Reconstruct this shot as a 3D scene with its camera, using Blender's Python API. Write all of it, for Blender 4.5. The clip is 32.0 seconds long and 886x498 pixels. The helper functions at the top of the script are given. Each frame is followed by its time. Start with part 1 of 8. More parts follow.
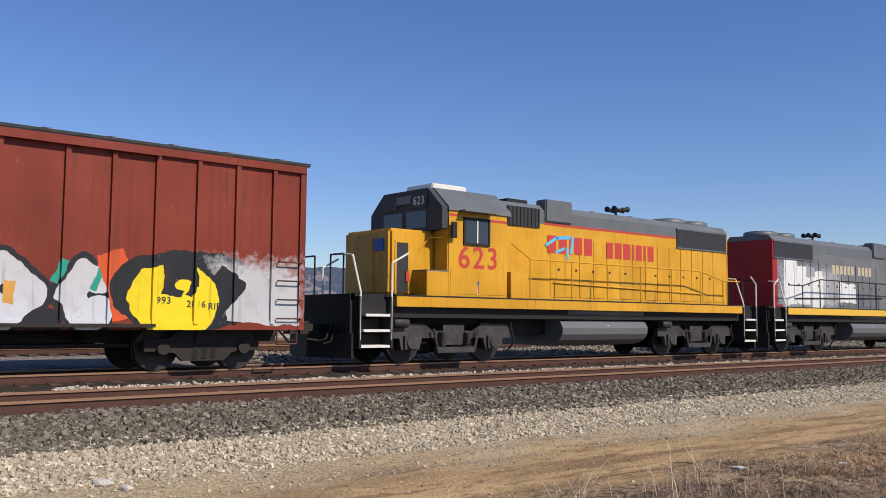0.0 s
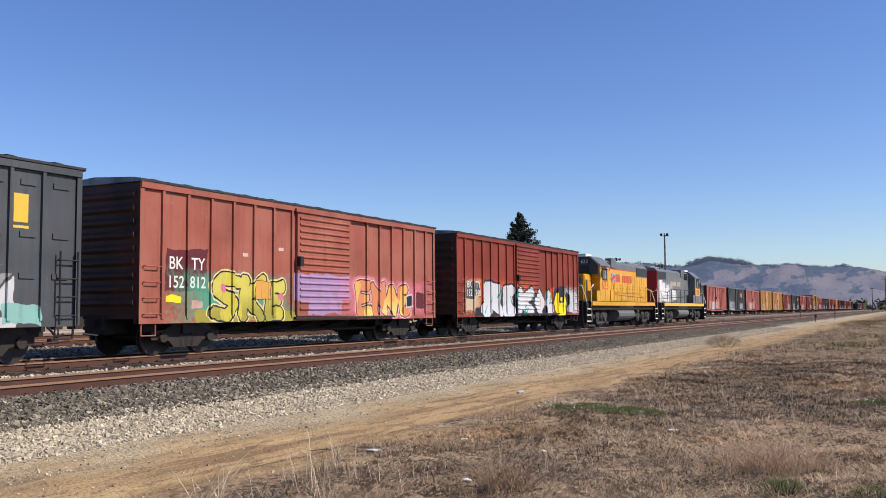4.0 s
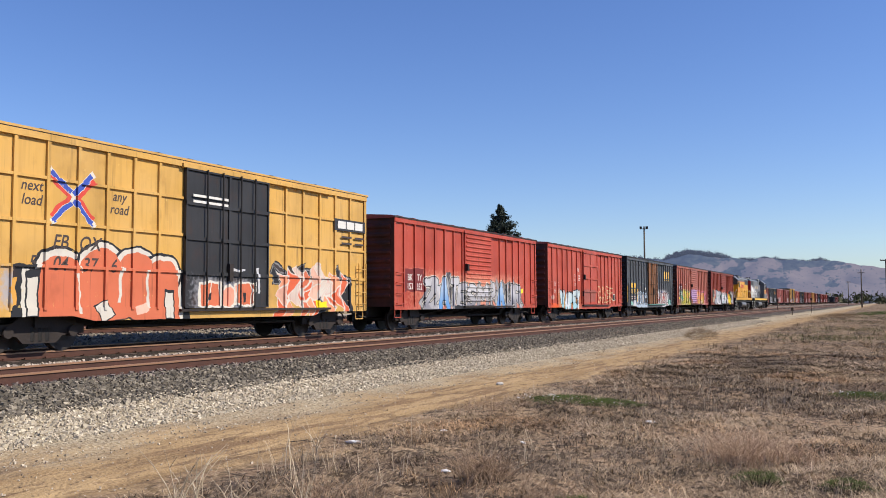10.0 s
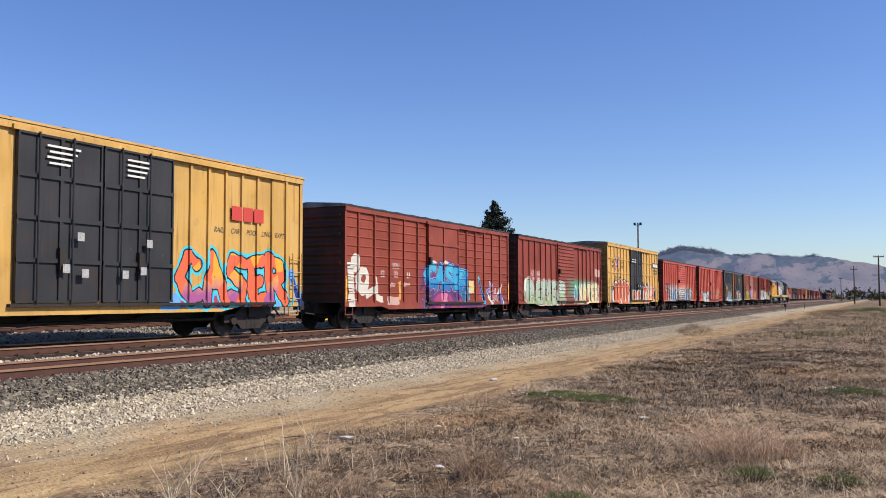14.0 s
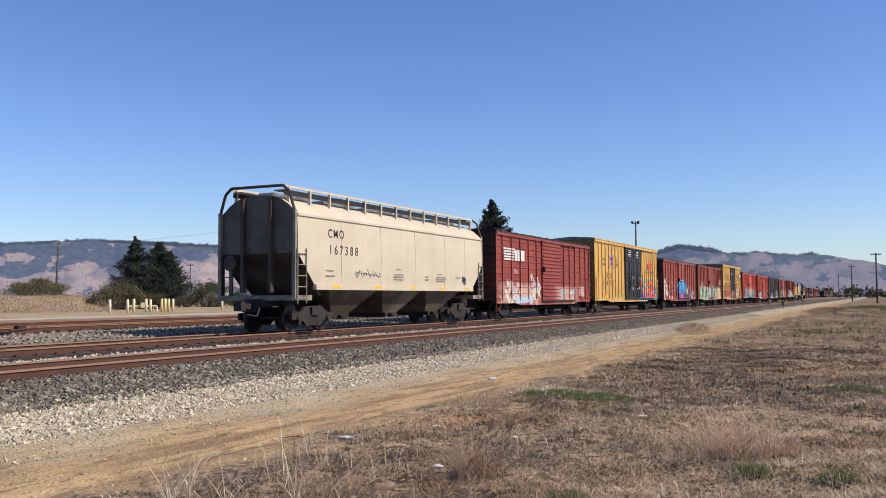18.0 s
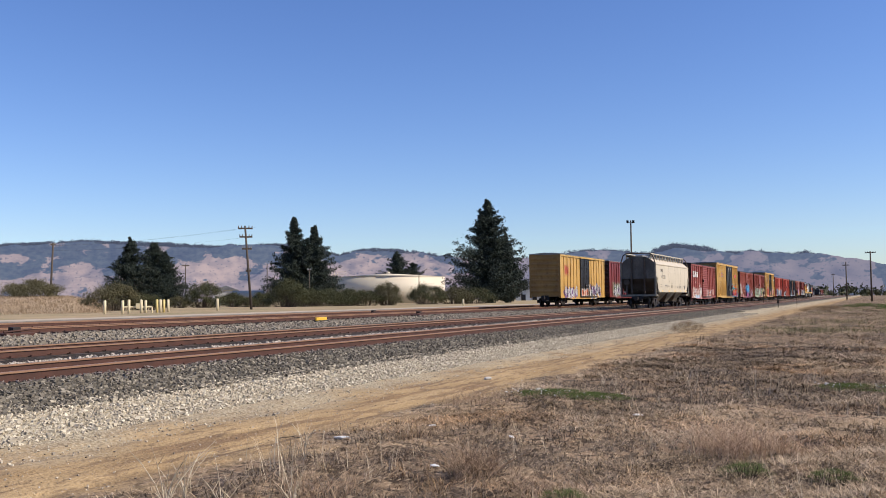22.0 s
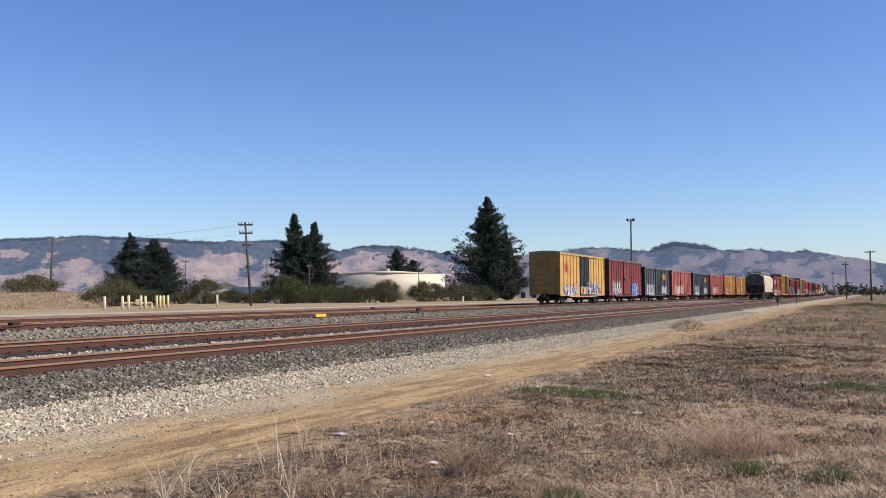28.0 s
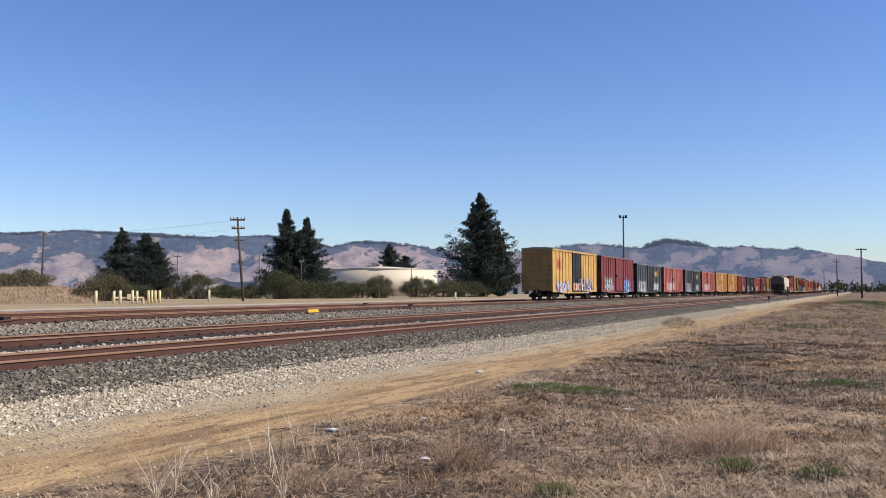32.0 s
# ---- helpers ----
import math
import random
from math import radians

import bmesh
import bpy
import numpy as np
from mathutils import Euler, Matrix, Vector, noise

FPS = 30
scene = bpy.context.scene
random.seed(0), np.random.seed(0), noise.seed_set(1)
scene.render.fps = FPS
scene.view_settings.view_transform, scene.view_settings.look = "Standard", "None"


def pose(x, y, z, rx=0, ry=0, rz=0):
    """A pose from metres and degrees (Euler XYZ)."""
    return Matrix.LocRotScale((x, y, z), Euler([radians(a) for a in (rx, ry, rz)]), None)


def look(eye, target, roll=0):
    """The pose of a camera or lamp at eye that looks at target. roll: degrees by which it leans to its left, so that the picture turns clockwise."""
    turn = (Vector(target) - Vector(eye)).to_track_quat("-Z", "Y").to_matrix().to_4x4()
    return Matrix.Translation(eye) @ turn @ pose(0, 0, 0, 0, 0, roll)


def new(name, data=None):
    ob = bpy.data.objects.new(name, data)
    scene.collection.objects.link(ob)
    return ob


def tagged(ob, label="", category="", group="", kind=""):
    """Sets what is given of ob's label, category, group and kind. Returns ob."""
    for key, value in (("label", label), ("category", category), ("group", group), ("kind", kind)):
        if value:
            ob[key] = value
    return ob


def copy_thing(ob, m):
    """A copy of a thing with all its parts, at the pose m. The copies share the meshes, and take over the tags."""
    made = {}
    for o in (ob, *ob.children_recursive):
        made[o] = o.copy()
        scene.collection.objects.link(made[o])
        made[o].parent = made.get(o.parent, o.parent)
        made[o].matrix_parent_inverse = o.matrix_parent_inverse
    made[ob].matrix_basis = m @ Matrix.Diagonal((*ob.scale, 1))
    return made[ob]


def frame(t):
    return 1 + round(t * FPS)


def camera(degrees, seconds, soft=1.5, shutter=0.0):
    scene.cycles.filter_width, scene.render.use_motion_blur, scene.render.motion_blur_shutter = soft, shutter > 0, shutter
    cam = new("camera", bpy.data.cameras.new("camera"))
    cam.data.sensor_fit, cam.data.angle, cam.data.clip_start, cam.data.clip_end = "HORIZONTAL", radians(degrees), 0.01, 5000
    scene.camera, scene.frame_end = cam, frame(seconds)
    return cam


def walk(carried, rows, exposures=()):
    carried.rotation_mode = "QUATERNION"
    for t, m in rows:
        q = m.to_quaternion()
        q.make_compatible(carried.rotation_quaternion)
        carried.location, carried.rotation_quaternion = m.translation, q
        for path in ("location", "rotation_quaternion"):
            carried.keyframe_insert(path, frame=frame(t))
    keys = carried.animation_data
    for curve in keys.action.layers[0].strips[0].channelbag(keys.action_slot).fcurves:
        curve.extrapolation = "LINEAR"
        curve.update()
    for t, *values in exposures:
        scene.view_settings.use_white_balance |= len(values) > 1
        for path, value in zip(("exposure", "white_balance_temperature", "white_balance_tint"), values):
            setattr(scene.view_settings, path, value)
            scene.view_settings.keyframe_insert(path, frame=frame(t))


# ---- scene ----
U = 1.69
EYE = (0.0, 0.0, 1.65)
RAIL_2 = 0.58          # top of rail, middle track
cam = camera(52.3, 32.0, soft=0.9)
HELD = [(0,49.81,4.50,-0.49),(0.5,43.16,4.32,-0.27),(1,38.47,4.12,-0.29),(1.5,35.44,3.99,-0.36),(2,33.62,3.86,-0.29),(2.5,32.06,3.71,-0.26),(3,30.32,3.87,-0.06),(3.5,28.69,3.97,0.30),(5.5,25.88,3.88,0.30),(6,25.90,3.84,0.32),(6.5,25.98,3.78,0.21),(7,25.93,3.82,0.25),(7.5,26.16,3.83,0.09),(8,26.36,3.55,0.11),(8.5,26.29,3.48,0.15),(9,26.32,3.59,0.12),(9.5,26.35,3.53,0.18),(10,26.17,3.45,0.23),(10.5,26.13,3.39,0.09),(11,26.17,3.33,0.11),(11.5,26.42,3.29,0.13),(12,26.35,3.27,0.10),(12.5,26.07,3.29,0.09),(13,25.84,3.22,0.39),(13.5,25.80,3.20,0.20),(14,25.79,3.19,0.18),(14.5,25.68,3.13,0.22),(16.5,25.75,3.02,0.32),(17,25.85,3.08,0.30),(17.5,25.87,3.12,0.44),(18,25.67,3.15,0.43),(18.5,25.68,3.17,0.41),(19,25.88,3.23,0.57),(19.5,25.77,3.21,0.59),(20,25.56,3.10,0.64),(20.5,25.50,3.11,0.71),(21,25.50,3.23,0.70),(21.5,25.46,3.17,0.68),(22,25.39,3.13,0.64),(22.5,25.42,3.19,0.62),(23,25.46,3.29,0.53),(23.5,25.52,3.26,0.45),(24,25.42,3.20,0.45),(24.5,25.26,3.12,0.48),(25,25.22,3.09,0.53),(25.5,25.14,3.18,0.45),(27.5,25.20,2.99,0.45),(28,25.37,2.96,0.36),(28.5,25.46,2.89,0.22),(29,25.24,2.84,0.25),(29.5,25.19,2.70,0.29),(30,25.20,2.68,0.19),(30.5,25.18,2.72,0.19),(31,25.19,2.77,0.25),(31.5,25.13,2.79,0.29),(32,24.89,2.70,0.16)]
walk(cam, [(t, pose(*EYE, 90 + p, r, y)) for t, y, p, r in HELD],
     [(0, 0.02), (0.5, 0.10), (1.0, 0.18), (2.0, 0.26), (6.0, 0.31), (18.0, 0.33), (32.0, 0.33)])


def rolled(t):
    """How far the train has come along its track at t seconds, from where it is at 16 s."""
    u = (t - 16) / 10
    late = max(0.0, t - 18.3)
    return U * (78.376 * u + 7.811 * u * u + 0.234 * u ** 3) - 1.15 * late * late / (late + 2.2)


# ---- light ----
SUN_EL, SUN_AZ = 41.0, 76.0      # azimuth from the track's direction (+y) towards +x
world = bpy.data.worlds.new("sky")
scene.world = world
world.use_nodes = True
wn = world.node_tree.nodes
sky = wn.new("ShaderNodeTexSky")
sky.sky_type, sky.sun_disc = "NISHITA", False
sky.sun_elevation, sky.sun_rotation = radians(SUN_EL), radians(SUN_AZ)
sky.air_density, sky.dust_density, sky.ozone_density = 1.0, 0.3, 2.0
clear = wn.new("ShaderNodeHueSaturation")
clear.inputs["Hue"].default_value, clear.inputs["Saturation"].default_value, clear.inputs["Value"].default_value = 0.508, 1.15, 1.10
world.node_tree.links.new(sky.outputs["Color"], clear.inputs["Color"])
tint = wn.new("ShaderNodeMix")
tint.data_type, tint.blend_type = "RGBA", "MULTIPLY"
tint.inputs[0].default_value, tint.inputs[7].default_value = 1.0, (0.87, 0.95, 1.19, 1)
world.node_tree.links.new(clear.outputs["Color"], tint.inputs[6])
world.node_tree.links.new(tint.outputs[2], wn["Background"].inputs["Color"])
wn["Background"].inputs["Strength"].default_value = 0.09
sun = new("sun", bpy.data.lights.new("sun", "SUN"))
sun.data.energy, sun.data.angle, sun.data.color = 4.6, radians(0.5), (1.0, 0.90, 0.77)
el, az = radians(SUN_EL), radians(SUN_AZ)
sun.matrix_basis = look((0, 0, 60), (-math.sin(az) * math.cos(el) * 50, -math.cos(az) * math.cos(el) * 50, 60 - math.sin(el) * 50))


# ---- mesh helpers ----
def part(name, bm, material, parent=None, label="", smooth=False):
    """Links a bmesh as one mesh object, under a thing or part where one is given."""
    me = bpy.data.meshes.new(name)
    if isinstance(bm, bmesh.types.BMesh):
        bm.to_mesh(me)
        bm.free()
    else:
        me.from_pydata(*bm)
    for m in (material if isinstance(material, (list, tuple)) else [material]):
        me.materials.append(m)
    if smooth:
        me.polygons.foreach_set("use_smooth", [True] * len(me.polygons))
    ob = new(name, me)
    ob.parent = parent
    if label:
        ob["label"] = label
    return ob


def shared(name, me, parent, m):
    """One more object on a mesh that is there already."""
    ob = new(name, me)
    ob.parent = parent
    ob.matrix_basis = m
    return ob


def empty(name, m=None):
    ob = new(name)
    ob.empty_display_size = 0.3
    if m is not None:
        ob.matrix_basis = m
    return ob


def box(bm, x0, x1, y0, y1, z0, z1, mat=0):
    v = [bm.verts.new(p) for p in ((x0, y0, z0), (x1, y0, z0), (x1, y1, z0), (x0, y1, z0), (x0, y0, z1), (x1, y0, z1), (x1, y1, z1), (x0, y1, z1))]
    for q in ((3, 2, 1, 0), (4, 5, 6, 7), (0, 1, 5, 4), (1, 2, 6, 5), (2, 3, 7, 6), (3, 0, 4, 7)):
        bm.faces.new([v[i] for i in q]).material_index = mat
    return v


def boxes(*rows):
    bm = bmesh.new()
    for r in rows:
        box(bm, *r)
    return bm


def bev(bm, w, seg=1):
    bmesh.ops.bevel(bm, geom=bm.edges[:], offset=w, segments=seg, affect="EDGES", clamp_overlap=True)
    return bm


def rod(bm, a, b, r, n=6, r2=None, mat=0, caps=True):
    """A round bar from a to b."""
    a, b = Vector(a), Vector(b)
    d = (b - a).normalized()
    s = d.orthogonal().normalized()
    t = d.cross(s)
    r2 = r if r2 is None else r2
    lo, hi = [], []
    for i in range(n):
        c = 2 * math.pi * i / n
        o = s * math.cos(c) + t * math.sin(c)
        lo.append(bm.verts.new(a + o * r))
        hi.append(bm.verts.new(b + o * r2))
    for i in range(n):
        j = (i + 1) % n
        f = bm.faces.new((lo[i], lo[j], hi[j], hi[i]))
        f.material_index, f.smooth = mat, n > 8
    if caps:
        bm.faces.new(lo[::-1]).material_index = mat
        bm.faces.new(hi).material_index = mat
    return bm


def rods(rows, r, n=6):
    bm = bmesh.new()
    for p in rows:
        for a, b in zip(p, p[1:]):
            rod(bm, a, b, r, n)
    return bm


def tube(pts, r, n=6):
    """One bent round bar through the points."""
    bm = bmesh.new()
    pts = [Vector(p) for p in pts]
    rings = []
    for i, p in enumerate(pts):
        d = (pts[min(i + 1, len(pts) - 1)] - pts[max(i - 1, 0)]).normalized()
        s = d.cross(Vector((1, 0, 0))).normalized()
        t = d.cross(s)
        rings.append([bm.verts.new(p + (s * math.cos(6.28318 * k / n) + t * math.sin(6.28318 * k / n)) * r) for k in range(n)])
    for a, b in zip(rings, rings[1:]):
        for k in range(n):
            bm.faces.new((a[k], a[(k + 1) % n], b[(k + 1) % n], b[k]))
    bm.faces.new(rings[0][::-1])
    bm.faces.new(rings[-1])
    bmesh.ops.recalc_face_normals(bm, faces=bm.faces[:])
    return bm


def prism(bm, pts, lo, hi, axis="y", mat=0):
    """An outline swept from lo to hi along an axis; the points are (x, z) for y, (y, z) for x, (x, y) for z."""
    def at(p, c):
        return {"y": (p[0], c, p[1]), "x": (c, p[0], p[1]), "z": (p[0], p[1], c)}[axis]
    a = [bm.verts.new(at(p, lo)) for p in pts]
    b = [bm.verts.new(at(p, hi)) for p in pts]
    n = len(pts)
    fs = [bm.faces.new(a), bm.faces.new(b[::-1])]
    for i in range(n):
        fs.append(bm.faces.new((a[i], b[i], b[(i + 1) % n], a[(i + 1) % n])))
    for f in fs:
        f.material_index = mat
    bmesh.ops.recalc_face_normals(bm, faces=fs)
    return bm


def lettering(name, text, size, y, z, x, material, parent, squeeze=1.0, gap=1.0, slant=0.0):
    """Painted characters on a side that faces +x."""
    cu = bpy.data.curves.new(name, "FONT")
    cu.body, cu.size, cu.align_x, cu.align_y, cu.space_character, cu.shear = text, size, "CENTER", "CENTER", gap, slant
    cu.offset = 0.012 * size
    tmp = bpy.data.objects.new(name, cu)
    me = bpy.data.meshes.new_from_object(tmp)
    bpy.data.objects.remove(tmp)
    me.name = name
    me.materials.clear()
    me.materials.append(material)
    me.transform(Matrix(((0, 0, 1, x), (squeeze, 0, 0, y), (0, 1, 0, z), (0, 0, 0, 1))))
    ob = new(name, me)
    ob.parent = parent
    return ob


# ---- materials ----
def mat(name, col, rough=0.6, metal=0.0, var=0.15, scale=3.0, bump=0.0, bscale=40.0, dark=None, spec=0.5):
    """A painted, dusty or rough surface: colour varied at two sizes, and fine relief."""
    m = bpy.data.materials.new(name)
    m.use_nodes = True
    n, l = m.node_tree.nodes, m.node_tree.links
    b = n["Principled BSDF"]
    b.inputs["Roughness"].default_value, b.inputs["Metallic"].default_value = rough, metal
    b.inputs["Specular IOR Level"].default_value = spec
    tc = n.new("ShaderNodeTexCoord")
    out = None
    dark = dark or [c * (1 - 2.2 * var) for c in col[:3]]
    for sc, k in ((scale, 1.0), (scale * 9, 0.6)):
        t = n.new("ShaderNodeTexNoise")
        t.inputs["Scale"].default_value, t.inputs["Detail"].default_value = sc, 5
        l.new(tc.outputs["Object"], t.inputs["Vector"])
        r = n.new("ShaderNodeMapRange")
        r.inputs[1].default_value, r.inputs[2].default_value, r.inputs[4].default_value = 0.42, 0.72, k * min(1, var * 4)
        l.new(t.outputs["Fac"], r.inputs[0])
        x = n.new("ShaderNodeMix")
        x.data_type = "RGBA"
        l.new(r.outputs[0], x.inputs[0])
        if out is None:
            x.inputs[6].default_value = (*col[:3], 1)
        else:
            l.new(out, x.inputs[6])
        x.inputs[7].default_value = (*dark, 1)
        out = x.outputs[2]
    l.new(out, b.inputs["Base Color"])
    if bump:
        t = n.new("ShaderNodeTexNoise")
        t.inputs["Scale"].default_value, t.inputs["Detail"].default_value = bscale, 4
        l.new(tc.outputs["Object"], t.inputs["Vector"])
        bp = n.new("ShaderNodeBump")
        bp.inputs["Strength"].default_value, bp.inputs["Distance"].default_value = bump, 0.02
        l.new(t.outputs["Fac"], bp.inputs["Height"])
        l.new(bp.outputs["Normal"], b.inputs["Normal"])
    return m


def livery(name, base, shapes=(), fade=None, rust=0.25, rough=0.5, wob=0.15, wobscale=1.7, grimy=False, strokes=True, sooty=1.0):
    """A wagon's weathered paint with what was sprayed over it. Shapes, in the wagon's own metres: kind (e round, b square), y, z, half width,
    half height, turn, colour, outline colour, outline width; a w is a block of interlocked letter pieces in several colours."""
    m = bpy.data.materials.new(name)
    m.use_nodes = True
    n, l = m.node_tree.nodes, m.node_tree.links
    b = n["Principled BSDF"]
    b.inputs["Roughness"].default_value = rough
    b.inputs["Specular IOR Level"].default_value = 0.22
    tc = n.new("ShaderNodeTexCoord")
    sep = n.new("ShaderNodeSeparateXYZ")
    l.new(tc.outputs["Object"], sep.inputs[0])

    def math_node(op, a, c):
        q = n.new("ShaderNodeMath")
        q.operation = op
        for i, v in enumerate((a, c)):
            if isinstance(v, (int, float)):
                q.inputs[i].default_value = v
            else:
                l.new(v, q.inputs[i])
        return q.outputs[0]

    def mix(f, a, c):
        q = n.new("ShaderNodeMix")
        q.data_type = "RGBA"
        for i, v in ((0, f), (6, a), (7, c)):
            if isinstance(v, (int, float)):
                q.inputs[i].default_value = v
            elif isinstance(v, (tuple, list)):
                q.inputs[i].default_value = (*v[:3], 1)
            else:
                l.new(v, q.inputs[i])
        return q.outputs[2]

    def noise_node(vec, scale, detail=4):
        q = n.new("ShaderNodeTexNoise")
        q.inputs["Scale"].default_value, q.inputs["Detail"].default_value = scale, detail
        l.new(vec, q.inputs["Vector"])
        return q

    def ramp(v, lo, hi, top=1.0):
        q = n.new("ShaderNodeMapRange")
        q.inputs[1].default_value, q.inputs[2].default_value, q.inputs[4].default_value = lo, hi, top
        l.new(v, q.inputs[0])
        return q.outputs[0]
    fade = fade or [min(1, c * 1.15 + 0.008) for c in base]
    col = mix(ramp(noise_node(tc.outputs["Object"], 0.7).outputs["Fac"], 0.35, 0.7, 0.8), base, fade)
    streak = n.new("ShaderNodeMapping")
    streak.inputs["Scale"].default_value = (2.0, 5.0, 0.35)
    l.new(tc.outputs["Object"], streak.inputs["Vector"])
    st = noise_node(streak.outputs[0], 1.6, 6).outputs["Fac"]
    col = mix(ramp(st, 0.5, 0.8, 0.45 * sooty), col, [c * 0.55 for c in base])
    col = mix(ramp(noise_node(tc.outputs["Object"], 0.55, 6).outputs["Fac"], 0.47, 0.72, 0.45 * sooty), col, [c * 0.48 for c in base])
    if shapes:
        flat = n.new("ShaderNodeCombineXYZ")
        l.new(sep.outputs[1], flat.inputs[1])
        l.new(sep.outputs[2], flat.inputs[2])
        w = noise_node(flat.outputs[0], wobscale, 3)
        off = n.new("ShaderNodeVectorMath")
        off.operation = "MULTIPLY_ADD"
        l.new(w.outputs["Color"], off.inputs[0])
        off.inputs[1].default_value = (0, 2 * wob, 2 * wob)
        off.inputs[2].default_value = (0, -wob, -wob)
        p = n.new("ShaderNodeVectorMath")
        l.new(flat.outputs[0], p.inputs[0])
        l.new(off.outputs[0], p.inputs[1])
        spray = noise_node(tc.outputs["Object"], 9.0, 3).outputs["Fac"]
        # inner strokes and tones of the sprayed letters
        tilt = n.new("ShaderNodeMapping")
        tilt.inputs["Rotation"].default_value = (radians(28), 0, 0)
        tilt.inputs["Scale"].default_value = (1, 2.6, 1.25)
        l.new(p.outputs[0], tilt.inputs["Vector"])
        cells = []
        for feature in ("DISTANCE_TO_EDGE", "F1"):
            q = n.new("ShaderNodeTexVoronoi")
            q.feature = feature
            q.inputs["Scale"].default_value = 0.62
            l.new(tilt.outputs[0], q.inputs["Vector"])
            cells.append(q)
        stroke = math_node("LESS_THAN", cells[0].outputs["Distance"], 0.028)
        tone = n.new("ShaderNodeSeparateXYZ")
        l.new(cells[1].outputs["Color"], tone.inputs[0])
        shade = math_node("GREATER_THAN", tone.outputs[0], 0.62)
        shine = math_node("GREATER_THAN", tone.outputs[1], 0.78)
        blend = ramp(noise_node(p.outputs[0], 1.1, 2).outputs["Fac"], 0.3, 0.7, 0.35)
        if any(q[0] == "w" for q in shapes):
            ps = n.new("ShaderNodeSeparateXYZ")
            l.new(p.outputs[0], ps.inputs[0])

            def slant(v):
                return math_node("MULTIPLY", math_node("PINGPONG", v, 0.45), 0.8)
            cut = n.new("ShaderNodeCombineXYZ")
            l.new(math_node("MULTIPLY", math_node("ADD", ps.outputs[1], slant(ps.outputs[2])), 2.5), cut.inputs[1])
            l.new(math_node("MULTIPLY", ps.outputs[2], 1.7), cut.inputs[2])
            shard = []
            for feature in ("DISTANCE_TO_EDGE", "F1"):
                q = n.new("ShaderNodeTexVoronoi")
                q.feature = feature
                q.inputs["Scale"].default_value = 1.0
                l.new(cut.outputs[0], q.inputs["Vector"])
                shard.append(q)
            centre = n.new("ShaderNodeSeparateXYZ")
            l.new(shard[1].outputs["Position"], centre.inputs[0])
            mid_z = math_node("DIVIDE", centre.outputs[2], 1.7)
            mid_y = math_node("SUBTRACT", math_node("DIVIDE", centre.outputs[1], 2.5), slant(mid_z))
            mid = n.new("ShaderNodeCombineXYZ")
            l.new(mid_y, mid.inputs[1])
            l.new(mid_z, mid.inputs[2])
            pick = n.new("ShaderNodeSeparateXYZ")
            l.new(shard[1].outputs["Color"], pick.inputs[0])
            seam = math_node("LESS_THAN", shard[0].outputs["Distance"], 0.05)
            rim = math_node("LESS_THAN", shard[0].outputs["Distance"], 0.10)
            rim = math_node("MULTIPLY", rim, math_node("GREATER_THAN", pick.outputs[1], 0.45))
        for kind, y, z, ry, rz, turn, c, oc, ow in shapes:
            if kind == "t":      # letters of round-ended strokes: turn holds the strokes, rz their half width, y and z the word's foot
                d = None
                at_ = p.outputs[0]
                for line in turn:
                    if d is not None:      # each letter waits for the one before it
                        nx = n.new("ShaderNodeVectorMath")
                        nx.operation = "MULTIPLY_ADD"
                        l.new(d, nx.inputs[0])
                        nx.inputs[1].default_value = (0, 1e-7, 1e-7)
                        l.new(p.outputs[0], nx.inputs[2])
                        at_ = nx.outputs[0]
                    for a, e in zip(line, line[1:]):
                        ba = Vector((0, (e[0] - a[0]), (e[1] - a[1])))
                        pa = n.new("ShaderNodeVectorMath")
                        pa.operation = "SUBTRACT"
                        l.new(at_, pa.inputs[0])
                        pa.inputs[1].default_value = (0, y + a[0], z + a[1])
                        dt = n.new("ShaderNodeVectorMath")
                        dt.operation = "DOT_PRODUCT"
                        l.new(pa.outputs[0], dt.inputs[0])
                        dt.inputs[1].default_value = ba / max(1e-6, ba.length_squared)
                        h = n.new("ShaderNodeClamp")
                        l.new(dt.outputs["Value"], h.inputs[0])
                        off = n.new("ShaderNodeVectorMath")
                        off.operation = "MULTIPLY_ADD"
                        l.new(h.outputs[0], off.inputs[0])
                        off.inputs[1].default_value = -ba
                        l.new(pa.outputs[0], off.inputs[2])
                        ln = n.new("ShaderNodeVectorMath")
                        ln.operation = "LENGTH"
                        l.new(off.outputs[0], ln.inputs[0])
                        d = ln.outputs["Value"] if d is None else math_node("MINIMUM", d, ln.outputs["Value"])
                tones = c if isinstance(c[0], (tuple, list)) else (c, [k * 0.8 for k in c])
                zz = n.new("ShaderNodeSeparateXYZ")
                l.new(p.outputs[0], zz.inputs[0])
                rise = n.new("ShaderNodeMapRange")
                rise.inputs[1].default_value, rise.inputs[2].default_value = z + ry * 0.25, z + ry * 0.75
                l.new(math_node("ADD", zz.outputs[2], math_node("MULTIPLY", spray, 0.4)), rise.inputs[0])
                fill = mix(rise.outputs[0], tones[1], tones[0])
                if len(tones) > 2:
                    fill = mix(shade, fill, tones[2])
                for k, ring in reversed(list(enumerate(oc or ()))):
                    col = mix(math_node("LESS_THAN", d, rz + ow[k]), col, ring)
                col = mix(math_node("LESS_THAN", d, rz), col, fill)
                continue
